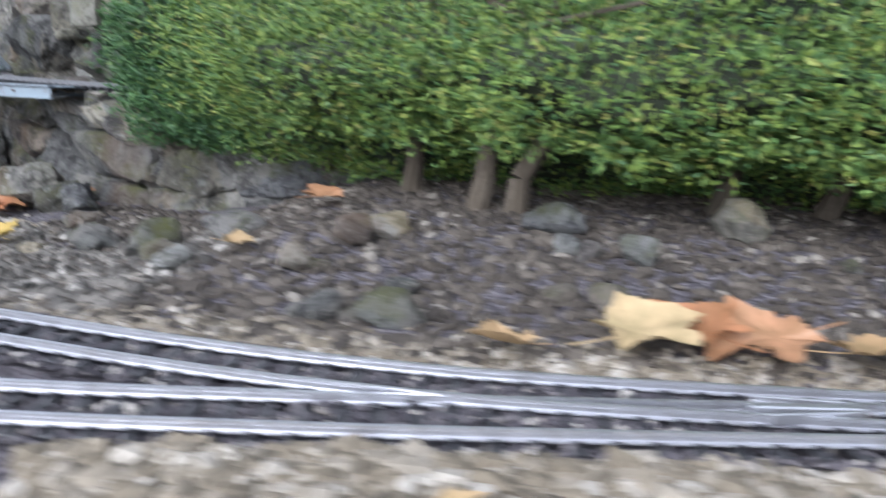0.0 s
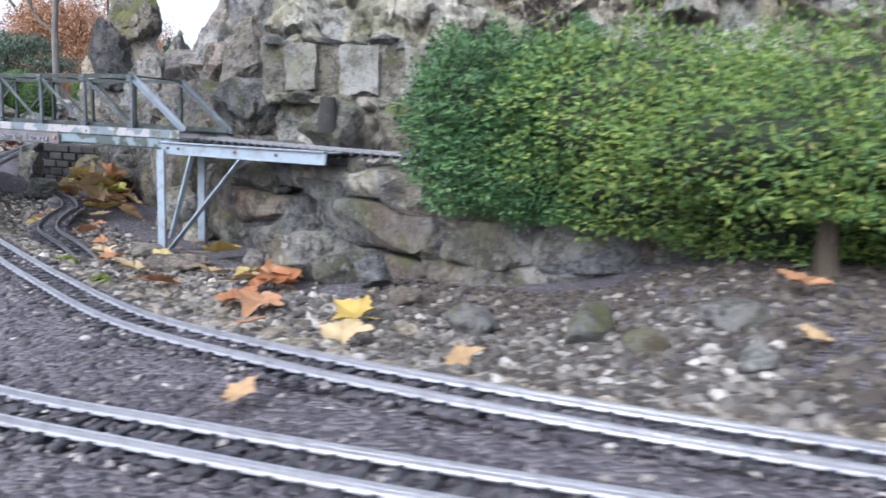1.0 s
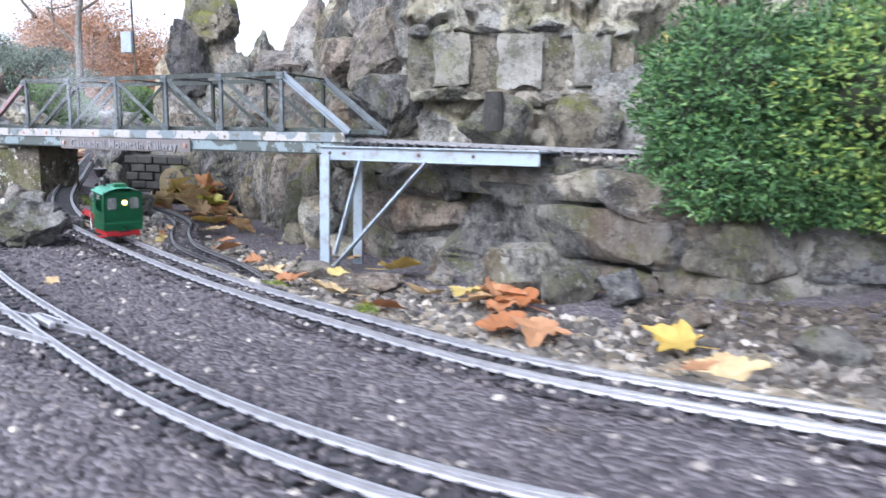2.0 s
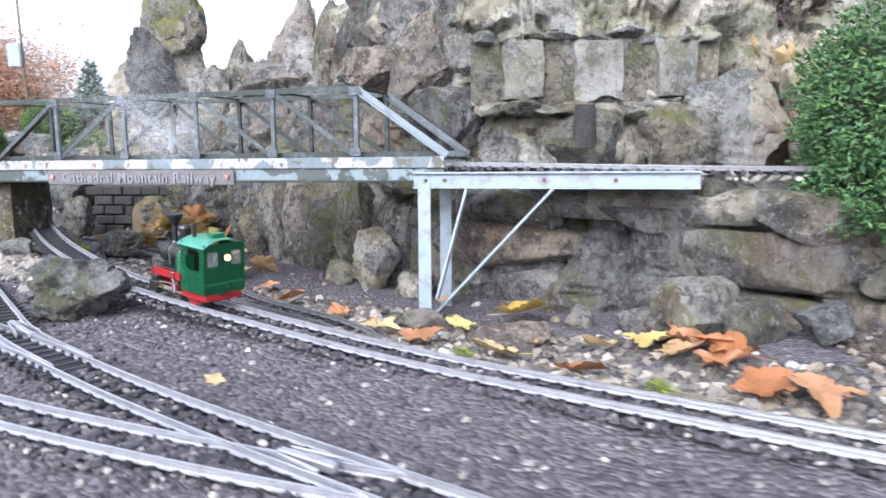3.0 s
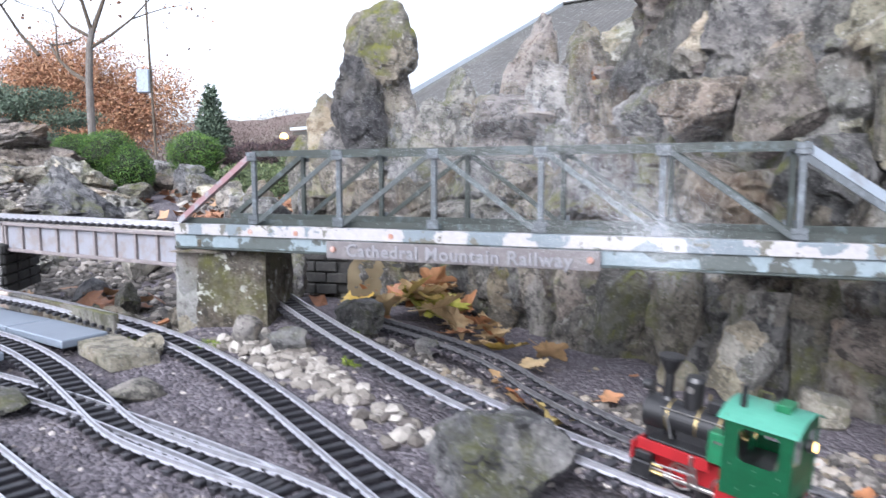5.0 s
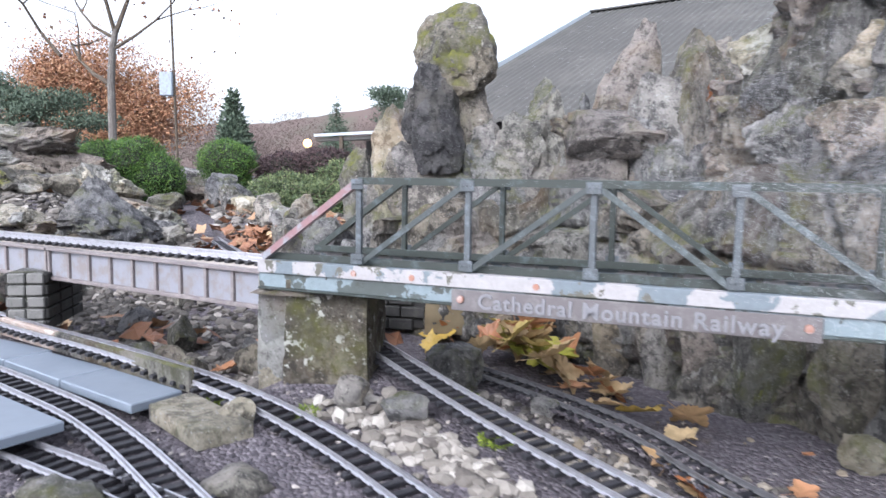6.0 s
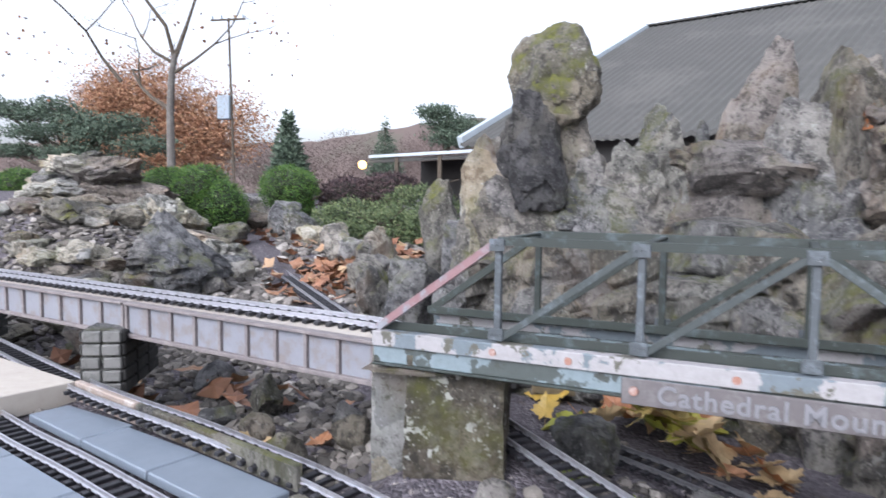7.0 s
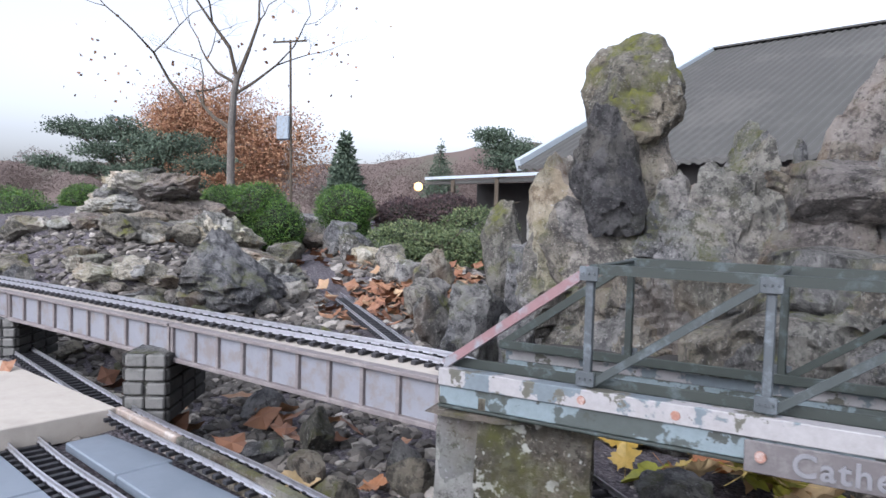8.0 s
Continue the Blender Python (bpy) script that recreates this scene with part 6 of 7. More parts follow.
# ---- shrubs and trees ----
def shrub(name, label, lobes, count, mat, leaf_size, stems, seed, inside=0.4, group="", clump=0.18, core=0.0):
    t = thing(name, label, "shrub", group)
    foliage("crown", mat, lobes, count, leaf_size, seed, t, inside, clump=clump)
    # Opaque dark lumps added behind the leaves to make the crown's inside shaded.
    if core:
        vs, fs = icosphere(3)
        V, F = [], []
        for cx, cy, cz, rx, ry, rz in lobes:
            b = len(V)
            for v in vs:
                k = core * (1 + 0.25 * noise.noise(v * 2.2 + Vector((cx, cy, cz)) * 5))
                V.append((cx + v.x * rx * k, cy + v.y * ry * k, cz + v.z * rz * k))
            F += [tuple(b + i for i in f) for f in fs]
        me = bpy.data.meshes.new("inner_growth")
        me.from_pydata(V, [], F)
        link("inner_growth", me, "inner", t, "dark lumps added for shade inside the crown")
    r = random.Random(seed)
    for x, y, z, tx, ty, tz in stems:
        bm = bmesh.new()
        p = Vector((x, y, z))
        for k in range(4):
            q = Vector((x, y, z)).lerp(Vector((tx, ty, tz)), (k + 1) / 4) + Vector((r.gauss(0, 0.008), r.gauss(0, 0.008), 0))
            limb(bm, p, q, 0.016 - 0.003 * k, 0.013 - 0.003 * k, 8)
            p = q
        for _ in range(5):
            e = p + Vector((r.gauss(0, 0.12), r.gauss(0, 0.10), r.uniform(0.02, 0.16)))
            limb(bm, p, e, 0.006, 0.002, 5)
        part("stem", bm, "twig", t, "bare brown stem")


DARK = [(0.645, 0.97, 0.61, 0.125, 0.13, 0.115), (0.67, 0.98, 0.515, 0.13, 0.13, 0.10), (0.79, 0.97, 0.60, 0.13, 0.13, 0.13), (0.78, 0.95, 0.49, 0.12, 0.11, 0.075)]
BIG = [(0.90, 0.93, 0.60, 0.22, 0.24, 0.13), (1.18, 0.84, 0.585, 0.30, 0.28, 0.14), (1.5, 0.80, 0.61, 0.32, 0.30, 0.18), (1.85, 0.82, 0.64, 0.34, 0.32, 0.22), (2.2, 0.85, 0.66, 0.34, 0.32, 0.24), (1.05, 0.74, 0.56, 0.22, 0.18, 0.085), (1.40, 0.64, 0.565, 0.26, 0.20, 0.09), (1.75, 0.62, 0.56, 0.28, 0.22, 0.10), (2.0, 0.62, 0.55, 0.3, 0.2, 0.10), (0.92, 0.86, 0.50, 0.13, 0.11, 0.085), (1.08, 0.85, 0.48, 0.17, 0.10, 0.085), (1.34, 0.84, 0.465, 0.22, 0.11, 0.075), (1.62, 0.84, 0.46, 0.24, 0.12, 0.075), (1.88, 0.84, 0.46, 0.24, 0.12, 0.075), (2.1, 0.86, 0.46, 0.26, 0.12, 0.08)]
STEMS = [(x, y, gz(x, y) - 0.01, x + 0.03, y + 0.05, 0.60) for x, y in ((0.80, 0.93), (0.86, 0.95), (1.22, 0.62), (1.27, 0.60), (1.12, 0.70), (1.5, 0.68), (1.62, 0.70), (1.9, 0.75))]
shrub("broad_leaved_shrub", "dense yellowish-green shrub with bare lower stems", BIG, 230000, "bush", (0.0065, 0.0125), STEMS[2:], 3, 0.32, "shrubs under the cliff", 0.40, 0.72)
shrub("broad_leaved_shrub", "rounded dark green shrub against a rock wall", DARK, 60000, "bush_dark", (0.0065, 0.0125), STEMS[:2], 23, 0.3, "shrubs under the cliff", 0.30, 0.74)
shrub("box_shrub", "bright green clipped shrub behind rockery stones", [(-2.46, 3.22, 0.69, 0.12, 0.12, 0.085), (-2.29, 3.18, 0.67, 0.13, 0.12, 0.115), (-2.19, 3.16, 0.61, 0.11, 0.11, 0.11)], 26000, "box", (0.006, 0.012), [(-2.3, 3.2, 0.45, -2.3, 3.2, 0.6)], 6, 0.2, "box shrubs", 0.12, 0.85)
shrub("box_shrub", "small round bright green shrub", [(-2.02, 3.45, 0.69, 0.13, 0.12, 0.10), (-1.99, 3.44, 0.60, 0.09, 0.09, 0.08)], 13000, "box", (0.006, 0.012), [(-2.0, 3.45, 0.42, -2.0, 3.45, 0.6)], 7, 0.2, "box shrubs", 0.12, 0.85)
shrub("box_shrub", "large round bright green shrub at the rockery's end", [(-3.32, 3.0, 0.58, 0.16, 0.16, 0.15), (-3.52, 3.05, 0.57, 0.18, 0.16, 0.18), (-3.33, 2.93, 0.48, 0.19, 0.14, 0.15)], 30000, "box", (0.006, 0.013), [(-3.4, 3.0, 0.4, -3.4, 3.0, 0.55)], 8, 0.2, "box shrubs", 0.12, 0.85)
shrub("box_shrub", "small clipped green shrub between stones", [(-3.27, 3.3, 0.69, 0.11, 0.1, 0.08)], 8000, "box", (0.006, 0.012), [(-3.27, 3.3, 0.4, -3.27, 3.3, 0.62)], 9, 0.2, "box shrubs", 0.12, 0.85)
shrub("heather", "low dull green heather in a rockery", [(-1.66, 3.3, 0.56, 0.18, 0.14, 0.09), (-1.48, 3.15, 0.54, 0.15, 0.12, 0.08), (-1.40, 3.35, 0.62, 0.16, 0.12, 0.09), (-1.30, 3.1, 0.54, 0.12, 0.1, 0.08), (-1.62, 3.12, 0.50, 0.12, 0.1, 0.06)], 20000, "heath", (0.008, 0.018), [(-1.5, 3.2, 0.45, -1.5, 3.2, 0.55)], 10, 0.4)
shrub("heather", "dark purplish heather mound behind green heather", [(-1.78, 3.62, 0.66, 0.16, 0.12, 0.085), (-1.60, 3.60, 0.69, 0.14, 0.12, 0.075)], 14000, "purple", (0.008, 0.018), [(-1.7, 3.6, 0.5, -1.7, 3.6, 0.62)], 21, 0.3, "", 0.18, 0.8)
shrub("heather", "dark purplish heather tuft on top of a cliff", [(0.70, 1.5, 0.86, 0.12, 0.08, 0.085), (0.88, 1.5, 0.90, 0.10, 0.08, 0.06)], 4500, "purple", (0.010, 0.022), [(0.7, 1.5, 0.7, 0.7, 1.5, 0.85)], 11, 0.4)


def bare_tree():
    t = thing("bare_tree", "nearly bare pale-barked tree with a few last leaves", "tree")
    bm = bmesh.new()
    r = random.Random(4)
    x, y = -3.6, 5.0
    pts = [(x, y, 0.3), (x + 0.0, y, 0.8), (x + 0.0, y, 1.25), (x + 0.02, y, 1.5), (x + 0.05, y, 1.62)]
    for a, b, r1, r2 in zip(pts, pts[1:], (0.040, 0.030, 0.026, 0.023), (0.030, 0.026, 0.023, 0.019)):
        limb(bm, a, b, r1, r2, 10)
    part("trunk", bm, "bark", t)
    for a, d, L, rad in (((x, y, 1.24), (-0.85, 0.1, 0.45), 0.55, 0.020), ((x + 0.02, y, 1.48), (0.8, 0, 0.32), 0.55, 0.014), ((x + 0.04, y, 1.6), (-0.42, 0, 1), 0.62, 0.019), ((x + 0.05, y, 1.6), (0.38, 0.1, 1), 0.66, 0.019), ((x + 0.03, y, 1.56), (-0.9, 0.2, 0.7), 0.5, 0.014), ((x - 0.38, y, 1.44), (-0.15, 0, 1), 0.62, 0.016)):
        bm = bmesh.new()
        branches(bm, a, d, L, rad * 0.9, 4, r, 0.8)
        part("limb", bm, "twig", t, "dark crooked limb")
    lobes = [(x - 0.5, y, 1.75, 0.75, 0.4, 0.45), (x + 0.75, y, 1.85, 0.45, 0.4, 0.5), (x - 0.9, y, 1.55, 0.5, 0.3, 0.3)]
    foliage("last_leaves", "litter", lobes, 120, (0.02, 0.036), 4, t, 0.95, wide=0.8)


bare_tree()


def leafy_tree(name, label, lobes, count, mat, leaf_size, trunk, seed, bark="twig", category="tree"):
    t = thing(name, label, category)
    foliage("crown", mat, lobes, count, leaf_size, seed, t, 0.7, low=-1.0, wide=0.7, clump=0.55)
    bm = bmesh.new()
    x, y, z0, z1, rad = trunk
    limb(bm, (x, y, z0), (x, y, z1), rad, rad * 0.5, 9)
    r = random.Random(seed)
    for lb in lobes:
        fork, tip = Vector((x, y, z0 + (z1 - z0) * 0.6)), Vector(lb[:3])
        knee = fork.lerp(tip, 0.5) + Vector((r.gauss(0, 0.05), r.gauss(0, 0.05), 0.06))
        limb(bm, fork, knee, rad * 0.45, rad * 0.28, 6)
        limb(bm, knee, tip, rad * 0.28, rad * 0.12, 6)
        for _ in range(6):
            limb(bm, knee.lerp(tip, r.random()), tip + Vector((r.uniform(-0.7, 0.7) * lb[3], r.uniform(-0.7, 0.7) * lb[4], r.uniform(-0.4, 0.6) * lb[5])), rad * 0.12, rad * 0.04, 5)
    part("trunk", bm, bark, t)


leafy_tree("autumn_tree", "rounded tree with rusty orange autumn leaves", [(-5.85, 8.0, 1.75, 0.75, 0.5, 0.48), (-6.4, 8.1, 1.55, 0.55, 0.5, 0.4), (-5.0, 8.1, 1.45, 0.6, 0.5, 0.4), (-5.5, 7.9, 1.15, 0.9, 0.5, 0.4), (-5.5, 7.7, 1.62, 0.4, 0.3, 0.3), (-6.1, 7.7, 1.70, 0.36, 0.3, 0.28), (-5.1, 7.8, 1.25, 0.35, 0.3, 0.28), (-6.5, 7.8, 1.3, 0.4, 0.3, 0.3)], 52000, "rusty", (0.018, 0.036), (-5.7, 8, 0, 1.4, 0.08), 14)
leafy_tree("pine_tree", "dark spreading pine with layered boughs", [(-6.15, 6.2, 1.42, 0.26, 0.22, 0.08), (-5.85, 6.2, 1.36, 0.22, 0.2, 0.07), (-5.5, 6.1, 1.40, 0.2, 0.2, 0.10), (-5.25, 6.1, 1.28, 0.26, 0.2, 0.09), (-5.6, 6.0, 1.18, 0.3, 0.2, 0.08), (-5.0, 6.0, 1.16, 0.26, 0.2, 0.10), (-4.7, 6.0, 1.24, 0.22, 0.2, 0.09), (-4.5, 6.0, 1.06, 0.26, 0.2, 0.08), (-5.2, 6.0, 0.98, 0.34, 0.2, 0.09), (-4.8, 6.0, 0.88, 0.3, 0.2, 0.08), (-5.9, 6.1, 1.02, 0.24, 0.2, 0.06), (-6.35, 6.1, 1.08, 0.2, 0.2, 0.06)], 26000, "conifer", (0.012, 0.030), (-5.3, 6.1, 0.1, 1.2, 0.06), 15)
leafy_tree("pine_tree", "distant dark pine above a lean-to roof", [(-3.3, 12.5, 2.05, 0.35, 0.3, 0.12), (-3.0, 12.5, 1.85, 0.5, 0.3, 0.14), (-2.9, 12.4, 1.6, 0.55, 0.3, 0.16)], 8000, "conifer", (0.022, 0.055), (-3.1, 12.5, 0, 2.0, 0.05), 16)


def cone_tree(label, x, y, z0, z1, rad, count, seed):
    t = thing("conifer_tree", label, "tree", "conifers")
    lobes = [(x, y, z0 + (z1 - z0) * k, rad * (1 - k) * 1.0 + 0.02, rad * (1 - k) + 0.02, (z1 - z0) * 0.13) for k in (0.08, 0.2, 0.33, 0.46, 0.6, 0.74, 0.87, 0.95)]
    foliage("crown", "conifer", lobes, count, (0.03, 0.06), seed, t, 0.6, low=-1, droop=0.3)
    bm = bmesh.new()
    limb(bm, (x, y, 0.1), (x, y, z1 - 0.05), 0.03, 0.008, 7)
    part("trunk", bm, "twig", t)


cone_tree("small dark green conical conifer", -3.14, 5.95, 0.72, 1.30, 0.17, 4200, 17)
cone_tree("distant round-topped dark conifer", -4.08, 12.0, 0.9, 1.86, 0.34, 3000, 18)
rw = random.Random(3)
tagged(foliage("far_woods", "woods", [(x + rw.uniform(-0.6, 0.6), 17 + rw.uniform(-1, 1), rw.uniform(0.9, 1.5), 1.1, 0.5, rw.uniform(0.5, 0.9)) for x in [-19 + 1.0 * k for k in range(18)]], 80000, (0.03, 0.065), 20, None, 0.7, wide=0.35), "belt of bare brownish trees in the distance", "woods", "", "stuff")


# ---- pole, barn and lean-to in the distance ----
def pole():
    t = thing("telegraph_pole", "thin dark wooden telegraph pole with one crossarm", "pole")
    p = tubed(0.011, 0.008, 1.75, pose(-3.215, 5.2, 0.15, 0, -1.2, 0), 10)
    part("post", p, "twig", t)
    part("crossarm", boxed((0.27, 0.012, 0.013), pose(-3.25, 5.19, 1.885), 0.002), "twig", t)
    for dx in (-0.12, -0.05, 0.05, 0.12):
        part("insulator", tubed(0.008, 0.006, 0.022, pose(-3.25 + dx, 5.19, 1.893), 8), "steel_blue", t)
    part("transformer_box", boxed((0.10, 0.06, 0.17), pose(-3.29, 5.2, 1.27), 0.006), "steel_blue", t, "pale blue-grey box")


pole()


def barn():
    t = thing("barn", "large barn with a weathered grey corrugated roof", "building")
    a, b = Vector((-0.118, 8.418, 2.454)), Vector((3.3, 6.40, 2.454))
    u = (b - a).normalized()
    n = Vector((-u.y, u.x, 0))
    n = n if n.y < 0 else -n
    run, drop = 3.05, 1.40
    for side in (1, -1):
        V, F = [], []
        cols = 232
        for k in range(cols + 1):
            p = a + (b - a) * (k / cols)
            w = 0.006 * (1 if k % 4 in (0, 1) else -1)
            V += [tuple(p + UP * w), tuple(p + n * run * side - UP * (drop - w)), tuple(p + n * run * side - UP * (drop + 0.03 - w)), tuple(p - UP * (0.03 - w))]
        for k in range(cols):
            for j in range(4):
                c, d = k * 4 + j, k * 4 + (j + 1) % 4
                F.append((c, d, d + 4, c + 4))
        me = bpy.data.meshes.new("roof_slope")
        me.from_pydata(V, [], F)
        link("roof_slope", me, "sheet", t, "grey corrugated sheets")
    part("ridge_cap", bar(a + UP * 0.012, b + UP * 0.012, 0.10, 0.018), "sheet", t)
    for s in (1, -1):
        part("wall", bar(a + n * (run - 0.25) * s + u * 0.12 - UP * 1.93, b + n * (run - 0.25) * s - UP * 1.93, 0.12, 1.10), "wall", t)
    bm = bmesh.new()
    g = [a + n * (run - 0.3) - UP * 1.36, a + n * (run - 0.3) - UP * 2.45, a - n * (run - 0.3) - UP * 2.45, a - n * (run - 0.3) - UP * 1.36, a - UP * 0.09]
    f = bm.faces.new([bm.verts.new(p + u * 0.15) for p in g])
    bmesh.ops.solidify(bm, geom=[f], thickness=0.1)
    part("gable", bm, "wall", t)
    part("bargeboard", bar(a + n * 0.02 - UP * 0.02, a + n * run - UP * (drop + 0.0), 0.05, 0.09), "white", t, "pale bargeboard")


barn()


def lean_to():
    t = thing("lean_to_shed", "low open shed with a thin pale roof edge", "building")
    a, b = Vector((-2.45, 6.0, 0.945)), Vector((-1.40, 5.45, 0.965))
    m, d = along(a, b)
    part("roof", boxed((d, 0.7, 0.03), m @ pose(0, 0.35, 0.0, 4, 0, 0), 0.004), "sheet", t)
    part("fascia", bar(a + Vector((0, -0.02, 0.012)), b + Vector((0, -0.02, 0.012)), 0.02, 0.022), "white", t, "pale roof edge")
    for k in (0.25, 0.62, 0.98):
        p = a.lerp(b, k)
        part("post", bar(p - UP * 0.7, p, 0.03, 0.03, 0.002, (0, 1, 0)), "twig", t)
    part("back_wall", boxed((d, 0.05, 0.8), m @ pose(0, 0.65, -0.4)), "wall", t, "shadowy back wall")
    part("side_wall", boxed((0.4, 0.06, 0.34), Matrix.Translation((-1.30, 5.5, 0.80))), "wall", t)
    part("lamp", tubed(0.035, 0.03, 0.03, pose(-2.50, 5.95, 0.89, 90, 0, 20), 14), "lamp", t, "lit round lamp")


lean_to()


# ---- the engine ----
def engine():
    at, ahead = Vector((-0.266, 0.8125, 0.3755)), Vector((-0.805, 0.590, 0.062))
    x = ahead.normalized()
    y = UP.cross(x).normalized()
    m = Matrix((x, y, x.cross(y))).transposed().to_4x4()
    m.translation = at
    t = thing("steam_engine", "small green, black and red model steam tank engine on rails", "model train", at=m @ Matrix.Scale(0.64, 4))

    def cyl(name, r1, r2, length, px, py, pz, rx, ry, mat, label="", seg=24, parent=None, bev=0.0):
        bm = tubed(r1, r2, length, None, seg)
        if bev:
            bmesh.ops.bevel(bm, geom=bm.edges[:], offset=bev, segments=2, affect="EDGES")
        for v in bm.verts:
            v.co = pose(px, py, pz, rx, ry, 0) @ v.co
        return part(name, bm, mat, parent or t, label)

    def blk(name, sx, sy, sz, px, py, pz, mat, bev=0.001, label="", parent=None):
        return part(name, boxed((sx, sy, sz), Matrix.Translation((px, py, pz)), bev), mat, parent or t, label)

    # frames and footplate; x runs ahead, from the cab at -0.09 to the front at 0.09
    blk("frame", 0.172, 0.036, 0.030, 0.0, 0, 0.026, "red", 0.001, "red frames")
    blk("footplate", 0.150, 0.074, 0.003, -0.004, 0, 0.0555, "black")
    for s in (-1, 1):
        blk("side_frame", 0.088, 0.003, 0.015, 0.040, s * 0.034, 0.045, "red", 0.0008)
        blk("valance", 0.075, 0.003, 0.018, -0.052, s * 0.036, 0.022, "red", 0.0008)
        blk("step", 0.022, 0.010, 0.003, -0.062, s * 0.041, 0.009, "red", 0.0005)
    blk("buffer_beam", 0.004, 0.076, 0.024, 0.088, 0, 0.034, "red", 0.0008)
    blk("buffer_beam", 0.004, 0.074, 0.024, -0.088, 0, 0.026, "red", 0.0008)
    for s in (-1, 1):
        cylinder = blk("cylinder", 0.026, 0.018, 0.021, 0.072, s * 0.037, 0.018, "black", 0.002, "black steam cylinder")
        blk("valve_chest", 0.020, 0.014, 0.010, 0.072, s * 0.036, 0.034, "black", 0.0015, parent=cylinder)
        cyl("gland", 0.003, 0.003, 0.014, 0.059, s * 0.040, 0.018, 0, -90, "brass", parent=cylinder, seg=10)
        cyl("gland", 0.002, 0.002, 0.012, 0.059, s * 0.040, 0.027, 0, -90, "brass", parent=cylinder, seg=10)
        for wx in (0.030, -0.022):
            w = part("wheel", bmesh.new(), "red", t, "red spoked wheel")
            bm = bmesh.new()
            base = pose(wx, s * 0.0205, 0.0165, 90, 0, 0)
            add_tube(bm, 0.006, 0.006, 0.006, base @ Matrix.Translation((0, 0, -0.003)), 12)
            for k in range(9):
                add_box(bm, (0.0024, 0.012, 0.003), base @ pose(0, 0, 0, 0, 0, 40 * k) @ Matrix.Translation((0, 0.0085, 0)))
            me = w.data
            bm.to_mesh(me)
            bm.free()
            rim = bmesh.new()
            for r0, r1, h in ((0.0165, 0.0138, 0.006), (0.0182, 0.0150, 0.0015)):
                n = 28
                ring = []
                for k in range(n):
                    a = 2 * math.pi * k / n
                    for rr, z in ((r0, -h / 2), (r0, h / 2), (r1, h / 2), (r1, -h / 2)):
                        ring.append(rim.verts.new(base @ Vector((rr * math.cos(a), rr * math.sin(a), z - (0.0035 * -s if h < 0.003 else 0)))))
                for k in range(n):
                    for j in range(4):
                        rim.faces.new((ring[k * 4 + j], ring[k * 4 + (j + 1) % 4], ring[((k + 1) % n) * 4 + (j + 1) % 4], ring[((k + 1) % n) * 4 + j]))
            part("tyre", rim, "steel", w, "bright steel tyre")
            part("balance_weight", boxed((0.012, 0.004, 0.006), pose(wx, s * 0.0225, 0.0245), 0.001), "steel", w)
        part("coupling_rod", bar((0.030, s * 0.027, 0.0115), (-0.022, s * 0.027, 0.0115), 0.0016, 0.0045), "steel", t)
        part("connecting_rod", bar((0.056, s * 0.041, 0.018), (-0.022, s * 0.030, 0.0125), 0.0016, 0.0042), "steel", t)
        part("slide_bar", bar((0.060, s * 0.040, 0.0225), (0.020, s * 0.040, 0.0225), 0.002, 0.002), "steel", t)
        part("valve_bracket", boxed((0.004, 0.006, 0.040), Matrix.Translation((0.014, s * 0.038, 0.033)), 0.0008), "steel", t)
        part("expansion_link", boxed((0.003, 0.003, 0.026), pose(0.006, s * 0.0405, 0.028, 0, 14, 0), 0.0006), "steel", t)
        part("radius_rod", bar((0.058, s * 0.040, 0.028), (0.006, s * 0.0405, 0.031), 0.0015, 0.0026), "steel", t)
    # boiler
    cyl("boiler", 0.0205, 0.0205, 0.076, -0.010, 0, 0.0775, 0, 90, "black", "glossy black boiler", 36)
    box = cyl("smokebox", 0.0215, 0.0215, 0.026, 0.062, 0, 0.0775, 0, 90, "black", "", 36, None, 0.0008)
    cyl("smokebox_door", 0.018, 0.012, 0.004, 0.088, 0, 0.0775, 0, 90, "black", "", 28, box)
    cyl("door_handle", 0.0012, 0.0012, 0.006, 0.091, 0, 0.0775, 0, 90, "steel", "", 8, box)
    for px in (0.056, 0.020, -0.006):
        cyl("boiler_band", 0.0210, 0.0210, 0.0022, px, 0, 0.0775, 0, 90, "brass", "thin brass band", 36)
    blk("saddle", 0.026, 0.030, 0.020, 0.072, 0, 0.057, "black", 0.002)
    blk("firebox_skirt", 0.06, 0.036, 0.016, 0.015, 0, 0.062, "black", 0.002)
    chimney = cyl("chimney", 0.0065, 0.0058, 0.036, 0.066, 0, 0.094, 0, 0, "black", "tall black flared chimney", 24)
    cyl("flare", 0.0060, 0.0150, 0.020, 0.066, 0, 0.129, 0, 0, "black", "", 28, chimney)
    cyl("rim", 0.0158, 0.0158, 0.003, 0.066, 0, 0.1485, 0, 0, "black", "", 28, chimney)
    cyl("flange", 0.0095, 0.0068, 0.005, 0.066, 0, 0.0955, 0, 0, "black", "", 24, chimney)
    dome = cyl("steam_dome", 0.0118, 0.0118, 0.035, 0.034, 0, 0.094, 0, 0, "black", "", 28, None, 0.001)
    cyl("dome_top", 0.0125, 0.0100, 0.005, 0.034, 0, 0.1285, 0, 0, "black", "", 28, dome)
    part("badge", tubed(0.0042, 0.0042, 0.001, pose(0.034, -0.0118, 0.119, 90, 0, 0), 16), "steel", dome, "small round badge")
    part("badge", tubed(0.0042, 0.0042, 0.001, pose(0.034, 0.0118, 0.119, -90, 0, 0), 16), "steel", dome, "small round badge")
    blk("sand_box", 0.020, 0.018, 0.015, 0.004, 0, 0.104, "black", 0.002)
